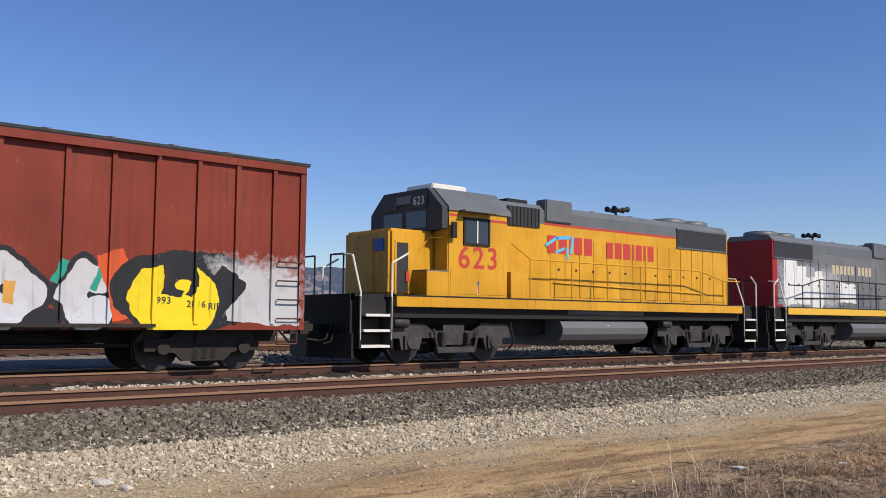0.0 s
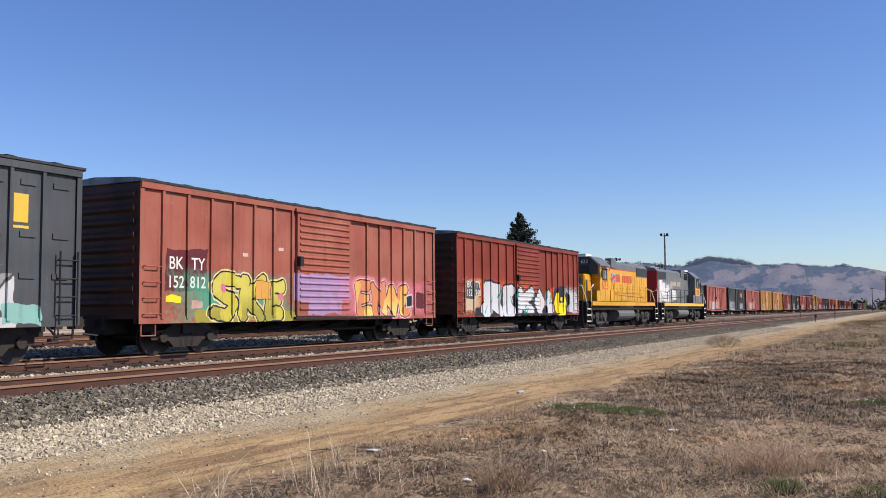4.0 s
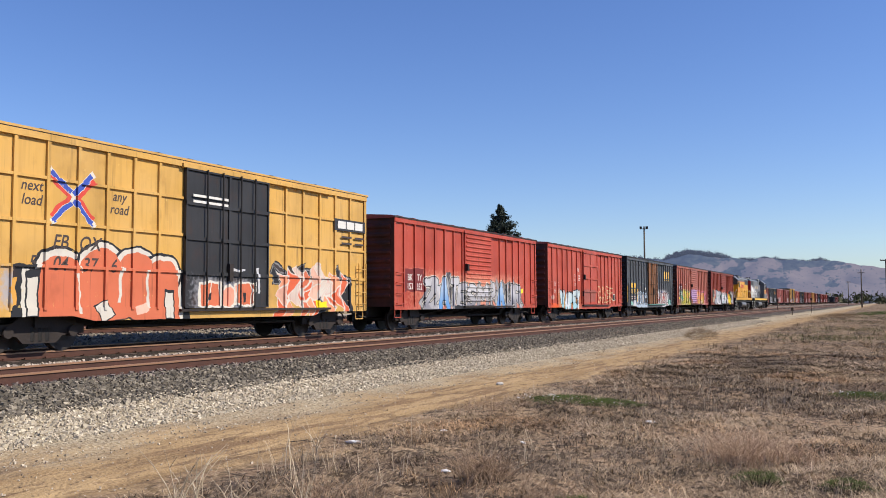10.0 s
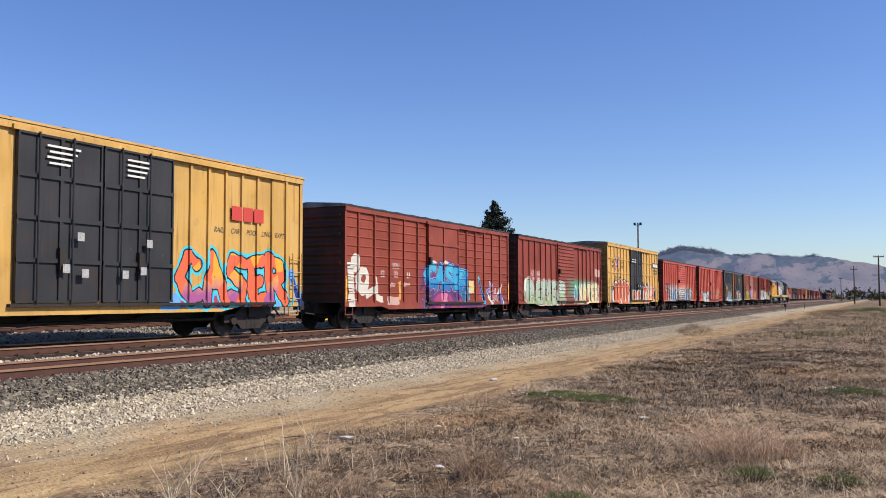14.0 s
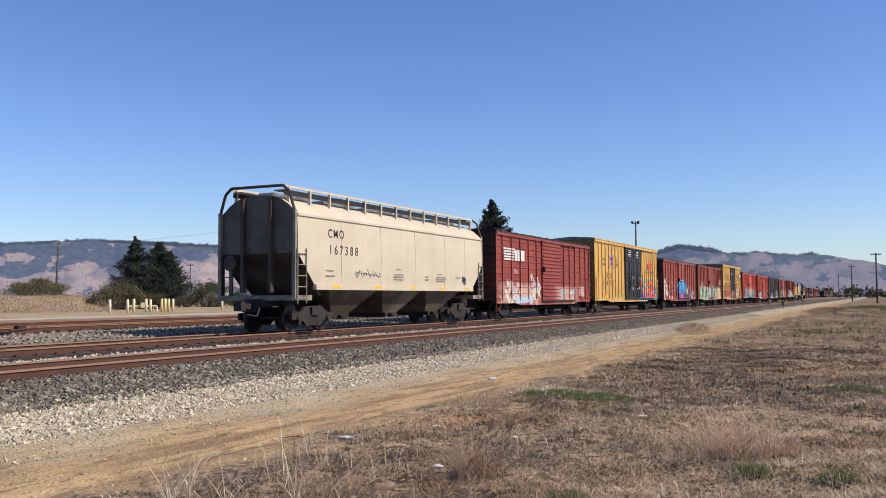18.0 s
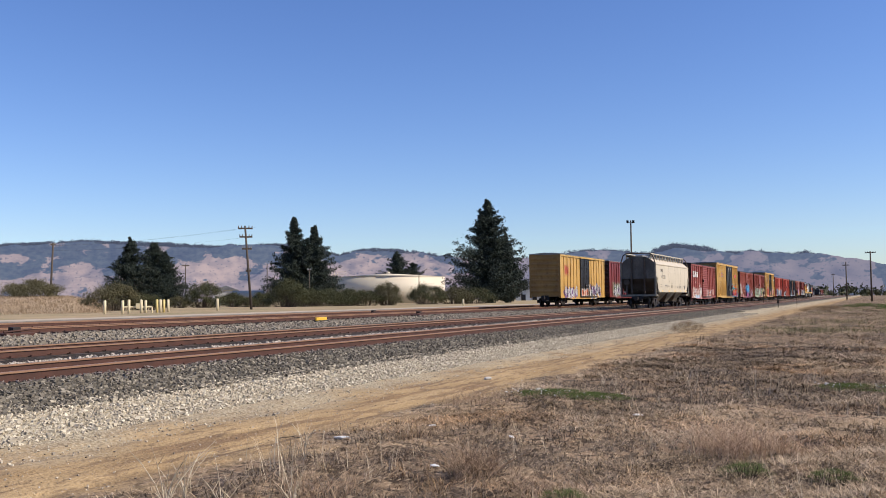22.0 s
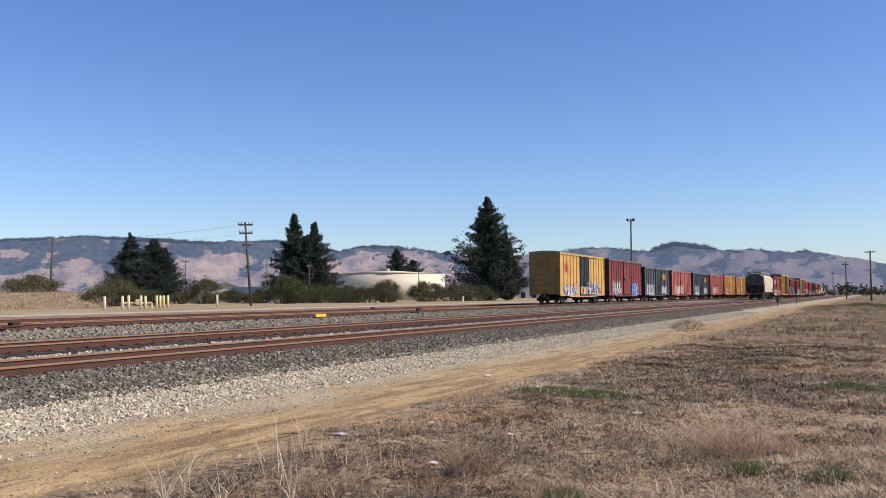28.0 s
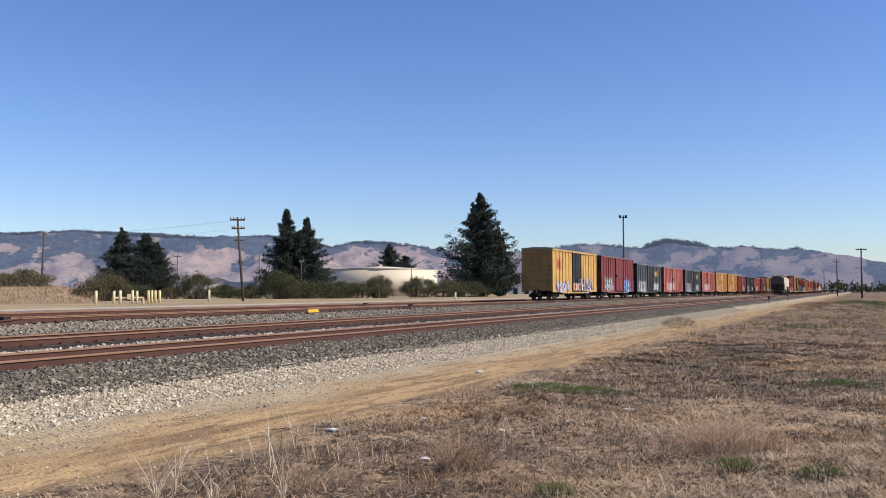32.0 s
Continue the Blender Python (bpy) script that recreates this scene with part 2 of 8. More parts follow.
            if kind == "w":
                mp = n.new("ShaderNodeMapping")
                mp.vector_type = "TEXTURE"
                mp.inputs["Location"].default_value = (0, y, z)
                mp.inputs["Scale"].default_value = (1, ry, rz)
                l.new(mid.outputs[0], mp.inputs["Vector"])
                q = n.new("ShaderNodeVectorMath")
                q.operation = "ABSOLUTE"
                l.new(mp.outputs[0], q.inputs[0])
                s2 = n.new("ShaderNodeSeparateXYZ")
                l.new(q.outputs[0], s2.inputs[0])
                inside = math_node("LESS_THAN", math_node("MAXIMUM", s2.outputs[1], s2.outputs[2]), 1.0)
                cr = n.new("ShaderNodeValToRGB")
                cr.color_ramp.interpolation = "CONSTANT"
                for i, tone_ in enumerate(c):
                    e = cr.color_ramp.elements[i] if i < 2 else cr.color_ramp.elements.new(0.5)
                    e.position, e.color = i / len(c), (*tone_, 1)
                l.new(pick.outputs[0], cr.inputs[0])
                fill = mix(blend, cr.outputs[0], [k * 0.75 for k in c[0]])
                fill = mix(math_node("MULTIPLY", rim, 0.7), fill, [min(0.75, k * 0.6 + 0.25) for k in c[0]])
                col = mix(inside, col, mix(seam, fill, oc))
                continue
            mp = n.new("ShaderNodeMapping")
            mp.vector_type = "TEXTURE"
            mp.inputs["Location"].default_value = (0, y, z)
            mp.inputs["Rotation"].default_value = (radians(turn), 0, 0)
            mp.inputs["Scale"].default_value = (1, ry, rz)
            l.new(p.outputs[0], mp.inputs["Vector"])
            if kind == "e":
                q = n.new("ShaderNodeVectorMath")
                q.operation = "LENGTH"
                l.new(mp.outputs[0], q.inputs[0])
                d = q.outputs["Value"]
            else:
                s2 = n.new("ShaderNodeSeparateXYZ")
                q = n.new("ShaderNodeVectorMath")
                q.operation = "ABSOLUTE"
                l.new(mp.outputs[0], q.inputs[0])
                l.new(q.outputs[0], s2.inputs[0])
                d = math_node("MAXIMUM", s2.outputs[1], s2.outputs[2])
            if oc is not None:
                k = 1 + ow / min(ry, rz)
                if kind == "s":
                    k = 1 + ow
                col = mix(math_node("LESS_THAN", d, k), col, oc)
            if kind == "f":      # a soft cloud of paint
                col = mix(ramp(math_node("ADD", d, ramp(spray, 0.2, 0.8, 0.6)), 1.3, 0.75, 0.9), col, c)
            elif min(ry, rz) < 0.22 or oc is None or not strokes:
                col = mix(math_node("LESS_THAN", d, 1.0), col, mix(blend, c, [k * 0.72 for k in c]))
            else:
                fill = mix(shade, mix(blend, c, [k * 0.7 for k in c]), [k * 0.5 for k in c])
                fill = mix(shine, fill, [min(0.75, k * 1.25 + 0.12) for k in c])
                col = mix(math_node("LESS_THAN", d, 1.0), col, mix(stroke, fill, oc))
    # soot in broad smears, drips below the seams, and small scuffs
    drip = n.new("ShaderNodeMapping")
    drip.inputs["Scale"].default_value = (3.0, 9.0, 0.5)
    l.new(tc.outputs["Object"], drip.inputs["Vector"])
    col = mix(ramp(noise_node(drip.outputs[0], 1.0, 5).outputs["Fac"], 0.60, 0.78, 0.55 * sooty), col, (0.06, 0.035, 0.026))
    col = mix(ramp(noise_node(tc.outputs["Object"], 7.0, 3).outputs["Fac"], 0.70, 0.75, 0.5), col, [min(0.7, c * 1.3 + 0.06) for c in base])
    # grimy: dark nearly all over, for both dirt and shade of ends and bays
    grime = noise_node(tc.outputs["Object"], 0.8 if grimy else 2.3, 8).outputs["Fac"]
    col = mix(ramp(grime, 0.22 if grimy else 0.56, 0.58 if grimy else 0.8, rust), col, (0.045, 0.028, 0.02) if grimy else (0.09, 0.035, 0.018))
    l.new(col, b.inputs["Base Color"])
    bp = n.new("ShaderNodeBump")
    bp.inputs["Strength"].default_value, bp.inputs["Distance"].default_value = 0.25, 0.03
    l.new(noise_node(tc.outputs["Object"], 1.8, 3).outputs["Fac"], bp.inputs["Height"])
    l.new(bp.outputs["Normal"], b.inputs["Normal"])
    return m


WHITE, BLACK, GREY = (0.72, 0.72, 0.70), (0.02, 0.02, 0.022), (0.40, 0.41, 0.42)
STEEL = mat("rusty_steel", (0.026, 0.018, 0.015), 0.75, 0.1, 0.2, 2.0, 0.3)
GRIME = mat("greasy_black_steel", (0.016, 0.014, 0.013), 0.7, 0.2, 0.2, 3.0, 0.3)
WHEEL = mat("wheel_steel", (0.055, 0.045, 0.04), 0.55, 0.5, 0.2, 4.0)
RAILM = mat("rail_rust", (0.078, 0.029, 0.017), 0.75, 0.1, 0.2, 2.5, 0.2)
RAILTOP = mat("rail_polished", (0.34, 0.19, 0.11), 0.45, 0.35, 0.1, 2.0)
TIE = mat("weathered_tie", (0.10, 0.066, 0.05), 0.9, 0, 0.25, 6.0, 0.5, 25)
PAINT_WHITE = mat("white_paint", (0.62, 0.61, 0.57), 0.55, 0, 0.06, 6.0)
PAINT_YELLOW = mat("yellow_paint", (0.72, 0.42, 0.04), 0.5, 0, 0.08, 5.0)
PAINT_BLACK = mat("black_paint", (0.025, 0.025, 0.027), 0.55, 0, 0.1, 4.0)
PAINT_RED = mat("red_paint", (0.50, 0.045, 0.03), 0.5, 0, 0.08, 5.0)
PAINT_BLUE = mat("blue_paint", (0.03, 0.09, 0.42), 0.5, 0, 0.08, 5.0)
GALV = mat("galvanised_roof", (0.26, 0.26, 0.255), 0.5, 0.4, 0.3, 2.0)
ROOF_EDGE = mat("black_roof_edge", (0.035, 0.032, 0.03), 0.7, 0.1, 0.3, 3.0)


# ---- ground and track ----
Y0, Y1 = -60.0, 900.0


def strip_mesh(name, xs, zs, ys, material, kind="structure", label="", bumpy=0.0, seed=3):
    """A long sheet with a constant cross-section, slightly uneven."""
    rnd = np.random.RandomState(seed)
    nx, ny = len(xs), len(ys)
    X, Y = np.meshgrid(xs, ys)
    Z = np.tile(zs, (ny, 1)) + rnd.normal(0, 1, (ny, nx)) * bumpy + relief(X, Y)
    v = np.stack([X, Y, Z], -1).reshape(-1, 3)
    i = np.arange((ny - 1) * nx).reshape(ny - 1, nx)[:, :-1].ravel()
    f = np.stack([i, i + 1, i + 1 + nx, i + nx], 1)
    ob = part(name, (v.tolist(), [], f.tolist()), material, smooth=True)
    return tagged(ob, label, kind=kind)


def ground_material():
    m = bpy.data.materials.new("yard_ground")
    m.use_nodes = True
    n, l = m.node_tree.nodes, m.node_tree.links
    b = n["Principled BSDF"]
    b.inputs["Roughness"].default_value = 0.95
    b.inputs["Specular IOR Level"].default_value = 0.1
    tc = n.new("ShaderNodeTexCoord")
    sep = n.new("ShaderNodeSeparateXYZ")
    l.new(tc.outputs["Object"], sep.inputs[0])

    def noise_node(scale, detail=6, stretch=None):
        q = n.new("ShaderNodeTexNoise")
        q.inputs["Scale"].default_value, q.inputs["Detail"].default_value = scale, detail
        if stretch:
            mp = n.new("ShaderNodeMapping")
            mp.inputs["Scale"].default_value = stretch
            l.new(tc.outputs["Object"], mp.inputs["Vector"])
            l.new(mp.outputs[0], q.inputs["Vector"])
        else:
            l.new(tc.outputs["Object"], q.inputs["Vector"])
        return q.outputs["Fac"]

    def ramp(v, lo, hi, a=0.0, c=1.0):
        q = n.new("ShaderNodeMapRange")
        q.inputs[1].default_value, q.inputs[2].default_value = lo, hi
        q.inputs[3].default_value, q.inputs[4].default_value = a, c
        l.new(v, q.inputs[0])
        return q.outputs[0]

    def mix(f, a, c):
        q = n.new("ShaderNodeMix")
        q.data_type = "RGBA"
        for i, v in ((0, f), (6, a), (7, c)):
            if isinstance(v, (tuple, list)):
                q.inputs[i].default_value = (*v, 1)
            elif isinstance(v, (int, float)):
                q.inputs[i].default_value = v
            else:
                l.new(v, q.inputs[i])
        return q.outputs[2]

    def add(a, c):
        q = n.new("ShaderNodeMath")
        for i, v in enumerate((a, c)):
            if isinstance(v, (int, float)):
                q.inputs[i].default_value = v
            else:
                l.new(v, q.inputs[i])
        return q.outputs[0]
    # x with a wavering edge
    wav = add(sep.outputs[0], ramp(noise_node(0.7, 8), 0.25, 0.75, -0.8, 0.8))
    speck = noise_node(28, 3)
    coarse = noise_node(9, 3)
    straw = mix(ramp(noise_node(1.3), 0.4, 0.65), (0.25, 0.165, 0.10), (0.115, 0.082, 0.057))
    straw = mix(ramp(noise_node(16), 0.45, 0.7, 0, 0.55), straw, (0.36, 0.26, 0.165))
    straw = mix(ramp(noise_node(0.30, 5), 0.50, 0.62, 0, 0.85), straw, (0.37, 0.268, 0.165))
    straw = mix(ramp(noise_node(0.42, 5), 0.52, 0.60, 0, 0.9), straw, (0.075, 0.055, 0.040))
    straw = mix(ramp(noise_node(7.0, 5), 0.48, 0.56, 0, 0.85), straw, (0.050, 0.036, 0.025))
    straw = mix(ramp(noise_node(34, 2, (1, 0.35, 1)), 0.52, 0.66, 0, 0.6), straw, (0.50, 0.38, 0.25))
    dirt = mix(ramp(noise_node(0.9, 6, (2.2, 0.35, 1)), 0.4, 0.65), (0.43, 0.30, 0.155), (0.30, 0.20, 0.10))
    dirt = mix(ramp(noise_node(2.6, 6, (1.8, 0.16, 1)), 0.52, 0.60, 0, 0.8), dirt, (0.20, 0.125, 0.07))
    dirt = mix(ramp(noise_node(5.5, 6, (1.4, 0.5, 1)), 0.54, 0.64, 0, 0.6), dirt, (0.17, 0.11, 0.065))
    dirt = mix(ramp(noise_node(60, 2), 0.60, 0.70, 0, 0.6), dirt, (0.50, 0.41, 0.28))
    dirt = mix(ramp(speck, 0.58, 0.70, 0, 0.7), dirt, (0.13, 0.09, 0.058))
    gravel = mix(ramp(speck, 0.42, 0.6), (0.26, 0.21, 0.135), (0.50, 0.43, 0.30))
    ballast = mix(ramp(speck, 0.4, 0.62), (0.022, 0.018, 0.015), (0.17, 0.145, 0.118))
    # bed of the train's track: the train's shade painted in as near-black ballast
    shaded_bed = mix(ramp(speck, 0.4, 0.62), (0.016, 0.013, 0.011), (0.085, 0.068, 0.055))
    yard = mix(ramp(coarse, 0.4, 0.65), (0.15, 0.128, 0.105), (0.29, 0.25, 0.205))
    path = mix(ramp(coarse, 0.4, 0.7), (0.42, 0.35, 0.27), (0.50, 0.43, 0.34))
    far = mix(ramp(noise_node(0.12), 0.4, 0.6), (0.36, 0.27, 0.16), (0.24, 0.20, 0.11))
    far = mix(ramp(noise_node(2.2), 0.45, 0.65, 0, 0.6), far, (0.44, 0.34, 0.21))
    col = mix(ramp(wav, -48.6, -48.0), far, path)
    col = mix(ramp(wav, -44.4, -43.6), col, yard)
    col = mix(ramp(wav, -22.6, -21.2), col, shaded_bed)
    col = mix(ramp(wav, -16.4, -16.1), col, gravel)
    col = mix(ramp(wav, -15.2, -14.9), col, ballast)
    col = mix(ramp(wav, -10.9, -10.3), col, gravel)
    col = mix(ramp(wav, -8.9, -7.4), col, dirt)
    col = mix(ramp(wav, -6.2, -5.6), col, straw)
    l.new(col, b.inputs["Base Color"])
    bp = n.new("ShaderNodeBump")
    bp.inputs["Strength"].default_value, bp.inputs["Distance"].default_value = 0.6, 0.05
    l.new(noise_node(22, 4), bp.inputs["Height"])
    l.new(bp.outputs["Normal"], b.inputs["Normal"])
    return m


PROFILE_X = [-5000, -1500, -400, -150, -60, -55, -44, -40, -37, -35, -32, -28, -23, -21.2, -20.2, -18.46, -16.7, -16.0, -15.2, -13.45, -12.05, -11.3, -10.6, -9.8, -9, -8, -7.2, -6.6, -6, -5.2, -4, -3, -2, -1, 0, 1, 2, 4, 7, 12, 25, 60, 200, 800, 5000]
PROFILE_Z = [0.55, 0.55, 0.55, 0.55, 0.6, 0.62, 0.62, 0.56, 0.54, 0.54, 0.54, 0.54, 0.5, 0.44, 0.40, 0.412, 0.40, 0.36, 0.365, 0.384, 0.37, 0.28, 0.19, 0.13, 0.09, 0.05, 0.02, 0.0, 0.03, 0.05, 0.02, 0.0, 0, 0, 0, 0, 0, 0, 0, 0, 0, 0, 0, 0, 0]


def height(x):
    return np.interp(x, PROFILE_X, PROFILE_Z)


def lattice(x, y, cell, seed):
    """Smooth random heights, one to each cell of a grid, between -1 and 1."""
    table = np.random.RandomState(seed).uniform(-1, 1, (128, 128))
    u, w = np.asarray(x) / cell, np.asarray(y) / cell
    i, j = np.floor(u).astype(int), np.floor(w).astype(int)
    u, w = u - i, w - j
    u, w = u * u * (3 - 2 * u), w * w * (3 - 2 * w)
    q = [table[(i + a) % 128, (j + b) % 128] for a, b in ((0, 0), (1, 0), (0, 1), (1, 1))]
    return (q[0] * (1 - u) + q[1] * u) * (1 - w) + (q[2] * (1 - u) + q[3] * u) * w


def relief(x, y):
    """Tussocks and hollows of the field, and two shallow ruts in the dirt track."""
    x, y = np.asarray(x, float), np.asarray(y, float)
    k = np.clip((x + 5.9) / 0.9, 0, 1) * np.clip((x - 1.1) ** 2 + y * y - 1.0, 0, 1)
    field = 0.060 * np.maximum(-0.3, lattice(x, y, 0.62, 1)) + 0.045 * lattice(x, y, 1.9, 2) + 0.030 * lattice(x, y, 0.27, 3)
    road = np.clip((x + 8.8) / 0.5, 0, 1) * np.clip((-5.9 - x) / 0.4, 0, 1)
    rut = np.exp(-((x + 7.9 + 0.12 * lattice(x * 0, y, 3.0, 4)) / 0.22) ** 2) + np.exp(-((x + 6.5 + 0.12 * lattice(x * 0, y, 3.5, 5)) / 0.2) ** 2)
    return k * field + road * (0.014 * lattice(x, y, 0.45, 6) - 0.030 * rut)


def ground_z(x, y):
    return height(x) + relief(x, y)


GROUND = ground_material()
PROFILE_X, PROFILE_Z = (lambda q: (q.tolist(), np.interp(q, PROFILE_X, PROFILE_Z).tolist()))(np.unique(np.round(np.r_[PROFILE_X, np.arange(-9.0, 9.0, 0.13), np.arange(9, 25, 1.0)], 3)))
ys = np.r_[-5000, -1500, -500, -200, np.arange(-60, 3, 1.0), np.arange(3, 20, 0.13), np.arange(20, 40, 0.35), np.arange(40, 90, 0.8), np.arange(90, 300, 8), np.arange(300, 900, 60), 1500, 5000]
ground = strip_mesh("ground", np.array(PROFILE_X), np.array(PROFILE_Z), ys, GROUND, label="dry dirt, gravel and straw-coloured grass along the railway", bumpy=0.006)

RAIL_OUT = [(-0.07, 0), (0.07, 0), (0.07, 0.012), (0.015, 0.03), (0.010, 0.13), (0.036, 0.138), (0.036, 0.168), (0.028, 0.172), (-0.028, 0.172), (-0.036, 0.168), (-0.036, 0.138), (-0.010, 0.13), (-0.015, 0.03), (-0.07, 0.012)]
tie_me = None
TRACKS = ((-13.45, 0.54), (-18.46, RAIL_2), (-28.0, 0.75), (-35.0, 0.75))


def railway_track(x, head, label, near):
    global tie_me
    tr = tagged(empty("railway_track", pose(x, 0, head)), label, "railway track", "tracks of the yard", "structure")
    for s in (-0.753, 0.753):
        bm = prism(bmesh.new(), [(s + a, b - 0.172) for a, b in RAIL_OUT], Y0, Y1, "y")
        bm.normal_update()
        for f in bm.faces:
            if f.calc_center_median().z > -0.036:
                f.material_index = 1
        part("rail", bm, [RAILM, RAILTOP], tr)
    if tie_me is None:
        bm = bev(boxes((-1.3, 1.3, -0.115, 0.115, -0.33, -0.165)), 0.015)
        tie_me = bpy.data.meshes.new("tie")
        bm.to_mesh(tie_me)
        bm.free()
        tie_me.materials.append(TIE)
        bm = bmesh.new()
    rnd = random.Random(int(-x * 10))
    y = 2.0
    for i in range(near):
        shared("tie", tie_me, tr, pose(rnd.uniform(-0.05, 0.05), y, rnd.uniform(-0.012, 0.004), 0, 0, rnd.uniform(-1, 1)))
        y += 0.56
    v, f = [], []
    rest = list(np.arange(y, 420, 0.56)) + list(np.arange(-59, 1.9, 0.56))
    for yy in rest:
        k = len(v)
        v += [(a, yy + b, c) for c in (-0.33, -0.168) for a, b in ((-1.3, -0.115), (1.3, -0.115), (1.3, 0.115), (-1.3, 0.115))]
        f += [(k + 4, k + 5, k + 6, k + 7), (k, k + 1, k + 5, k + 4), (k + 1, k + 2, k + 6, k + 5), (k + 2, k + 3, k + 7, k + 6), (k + 3, k, k + 4, k + 7)]
    tagged(part("far_ties", (v, [], f), TIE, tr), kind="stuff")
    bm = bmesh.new()
    for i in range(90):
        yy = 2.0 + i * 0.56
        for s in (-0.753, 0.753):
            box(bm, s - 0.19, s + 0.19, yy - 0.09, yy + 0.09, -0.166, -0.150)
            for e in (-0.12, 0.12):
                box(bm, s + e - 0.02, s + e + 0.02, yy - 0.05, yy - 0.02, -0.150, -0.125)
    tagged(part("tie_plates", bm, RAILM, tr), kind="stuff")
    return tr


railway_track(TRACKS[0][0], TRACKS[0][1], "rusty main track on weathered wooden ties and grey ballast", 90)
railway_track(TRACKS[1][0], TRACKS[1][1], "rusty track on wooden ties that carries the moving train", 90)
railway_track(TRACKS[2][0], TRACKS[2][1], "rusty yard track with a string of parked boxcars", 40)
railway_track(TRACKS[3][0], TRACKS[3][1], "rusty empty yard track beside the service road", 40)


def stone_field(name, n, xr, yr, size, cols, seed, label, power=1.6):
    """Loose stones, each a lump of its own, thinning out with distance."""
    rnd = np.random.RandomState(seed)
    y = yr[0] + (yr[1] - yr[0]) * rnd.rand(n) ** power
    x = xr[0] + (xr[1] - xr[0]) * rnd.rand(n)
    s = size[0] + (size[1] - size[0]) * rnd.rand(n) ** 2
    cube = np.array([(-1, -1, -1), (1, -1, -1), (1, 1, -1), (-1, 1, -1), (-1, -1, 1), (1, -1, 1), (1, 1, 1), (-1, 1, 1)], float) * 0.5
    v = cube[None] * (0.55 + 0.75 * rnd.rand(n, 8, 1)) * (0.7 + 0.6 * rnd.rand(n, 1, 3))
    a = rnd.rand(n) * 6.28
    t = rnd.rand(n) * 1.2
    ca, sa, ct, st = np.cos(a), np.sin(a), np.cos(t), np.sin(t)
    R1 = np.zeros((n, 3, 3))
    R1[:, 0, 0], R1[:, 0, 1], R1[:, 1, 0], R1[:, 1, 1], R1[:, 2, 2] = ca, -sa, sa, ca, 1
    R2 = np.zeros((n, 3, 3))
    R2[:, 0, 0], R2[:, 1, 1], R2[:, 1, 2], R2[:, 2, 1], R2[:, 2, 2] = 1, ct, -st, st, ct
    v = np.einsum("nij,njk,nvk->nvi", R1, R2, v) * s[:, None, None]
    v += np.stack([x, y, ground_z(x, y) + s * 0.18], 1)[:, None]
    f0 = np.array([(3, 2, 1, 0), (4, 5, 6, 7), (0, 1, 5, 4), (1, 2, 6, 5), (2, 3, 7, 6), (3, 0, 4, 7)])
    f = (np.arange(n)[:, None, None] * 8 + f0[None]).reshape(-1, 4)
    m = bpy.data.materials.new(name)
    m.use_nodes = True
    nn, l = m.node_tree.nodes, m.node_tree.links
    g = nn.new("ShaderNodeNewGeometry")
    r = nn.new("ShaderNodeValToRGB")
    for i, c in enumerate(cols):
        e = r.color_ramp.elements[i] if i < 2 else r.color_ramp.elements.new(0.5)
        e.position, e.color = i / (len(cols) - 1), (*c, 1)
    l.new(g.outputs["Random Per Island"], r.inputs[0])
    l.new(r.outputs[0], nn["Principled BSDF"].inputs["Base Color"])
    nn["Principled BSDF"].inputs["Roughness"].default_value = 0.9
    ob = part(name, (v.reshape(-1, 3).tolist(), [], f.tolist()), m)
    return tagged(ob, label, "gravel", kind="stuff")


stone_field("ballast_stones", 62000, (-12.25, -10.3), (0.5, 85), (0.02, 0.064), [(0.04, 0.034, 0.025), (0.29, 0.25, 0.185), (0.08, 0.068, 0.05), (0.52, 0.455, 0.345), (0.15, 0.127, 0.094)], 1, "dark grey crushed-rock ballast on the track shoulder", 1.8)
stone_field("pale_gravel", 72000, (-10.75, -8.6), (0.0, 80), (0.012, 0.046), [(0.20, 0.165, 0.11), (0.66, 0.58, 0.43), (0.34, 0.29, 0.21), (0.76, 0.69, 0.54), (0.45, 0.385, 0.28)], 2, "pale limestone gravel at the foot of the ballast", 1.8)
stone_field("spilled_gravel", 5000, (-8.9, -7.7), (0.0, 70), (0.008, 0.026), [(0.15, 0.12, 0.085), (0.60, 0.52, 0.39), (0.37, 0.31, 0.225)], 3, "pale gravel spilled over the edge of the dirt track", 1.7)
stone_field("track_gravel", 11000, (-16.4, -15.1), (5, 90), (0.025, 0.075), [(0.12, 0.10, 0.085), (0.56, 0.48, 0.39), (0.32, 0.27, 0.22)], 5, "pale gravel between the two tracks")
stone_field("crib_ballast", 14000, (-15.0, -11.9), (4, 60), (0.02, 0.055), [(0.04, 0.033, 0.03), (0.24, 0.19, 0.165), (0.11, 0.088, 0.075)], 6, "dusty brown ballast between the ties")
stone_field("yard_ballast", 15000, (-26.5, -21.6), (12, 120), (0.035, 0.10), [(0.035, 0.029, 0.022), (0.30, 0.255, 0.19), (0.09, 0.075, 0.056), (0.20, 0.168, 0.125)], 7, "grey ballast between the yard tracks", 1.4)
stone_field("road_pebbles", 3000, (-8.8, -5.6), (3.0, 45), (0.005, 0.020), [(0.09, 0.06, 0.04), (0.44, 0.36, 0.26), (0.17, 0.115, 0.07), (0.55, 0.47, 0.36)], 8, "small pebbles and clods scattered on the dirt track", 1.6)


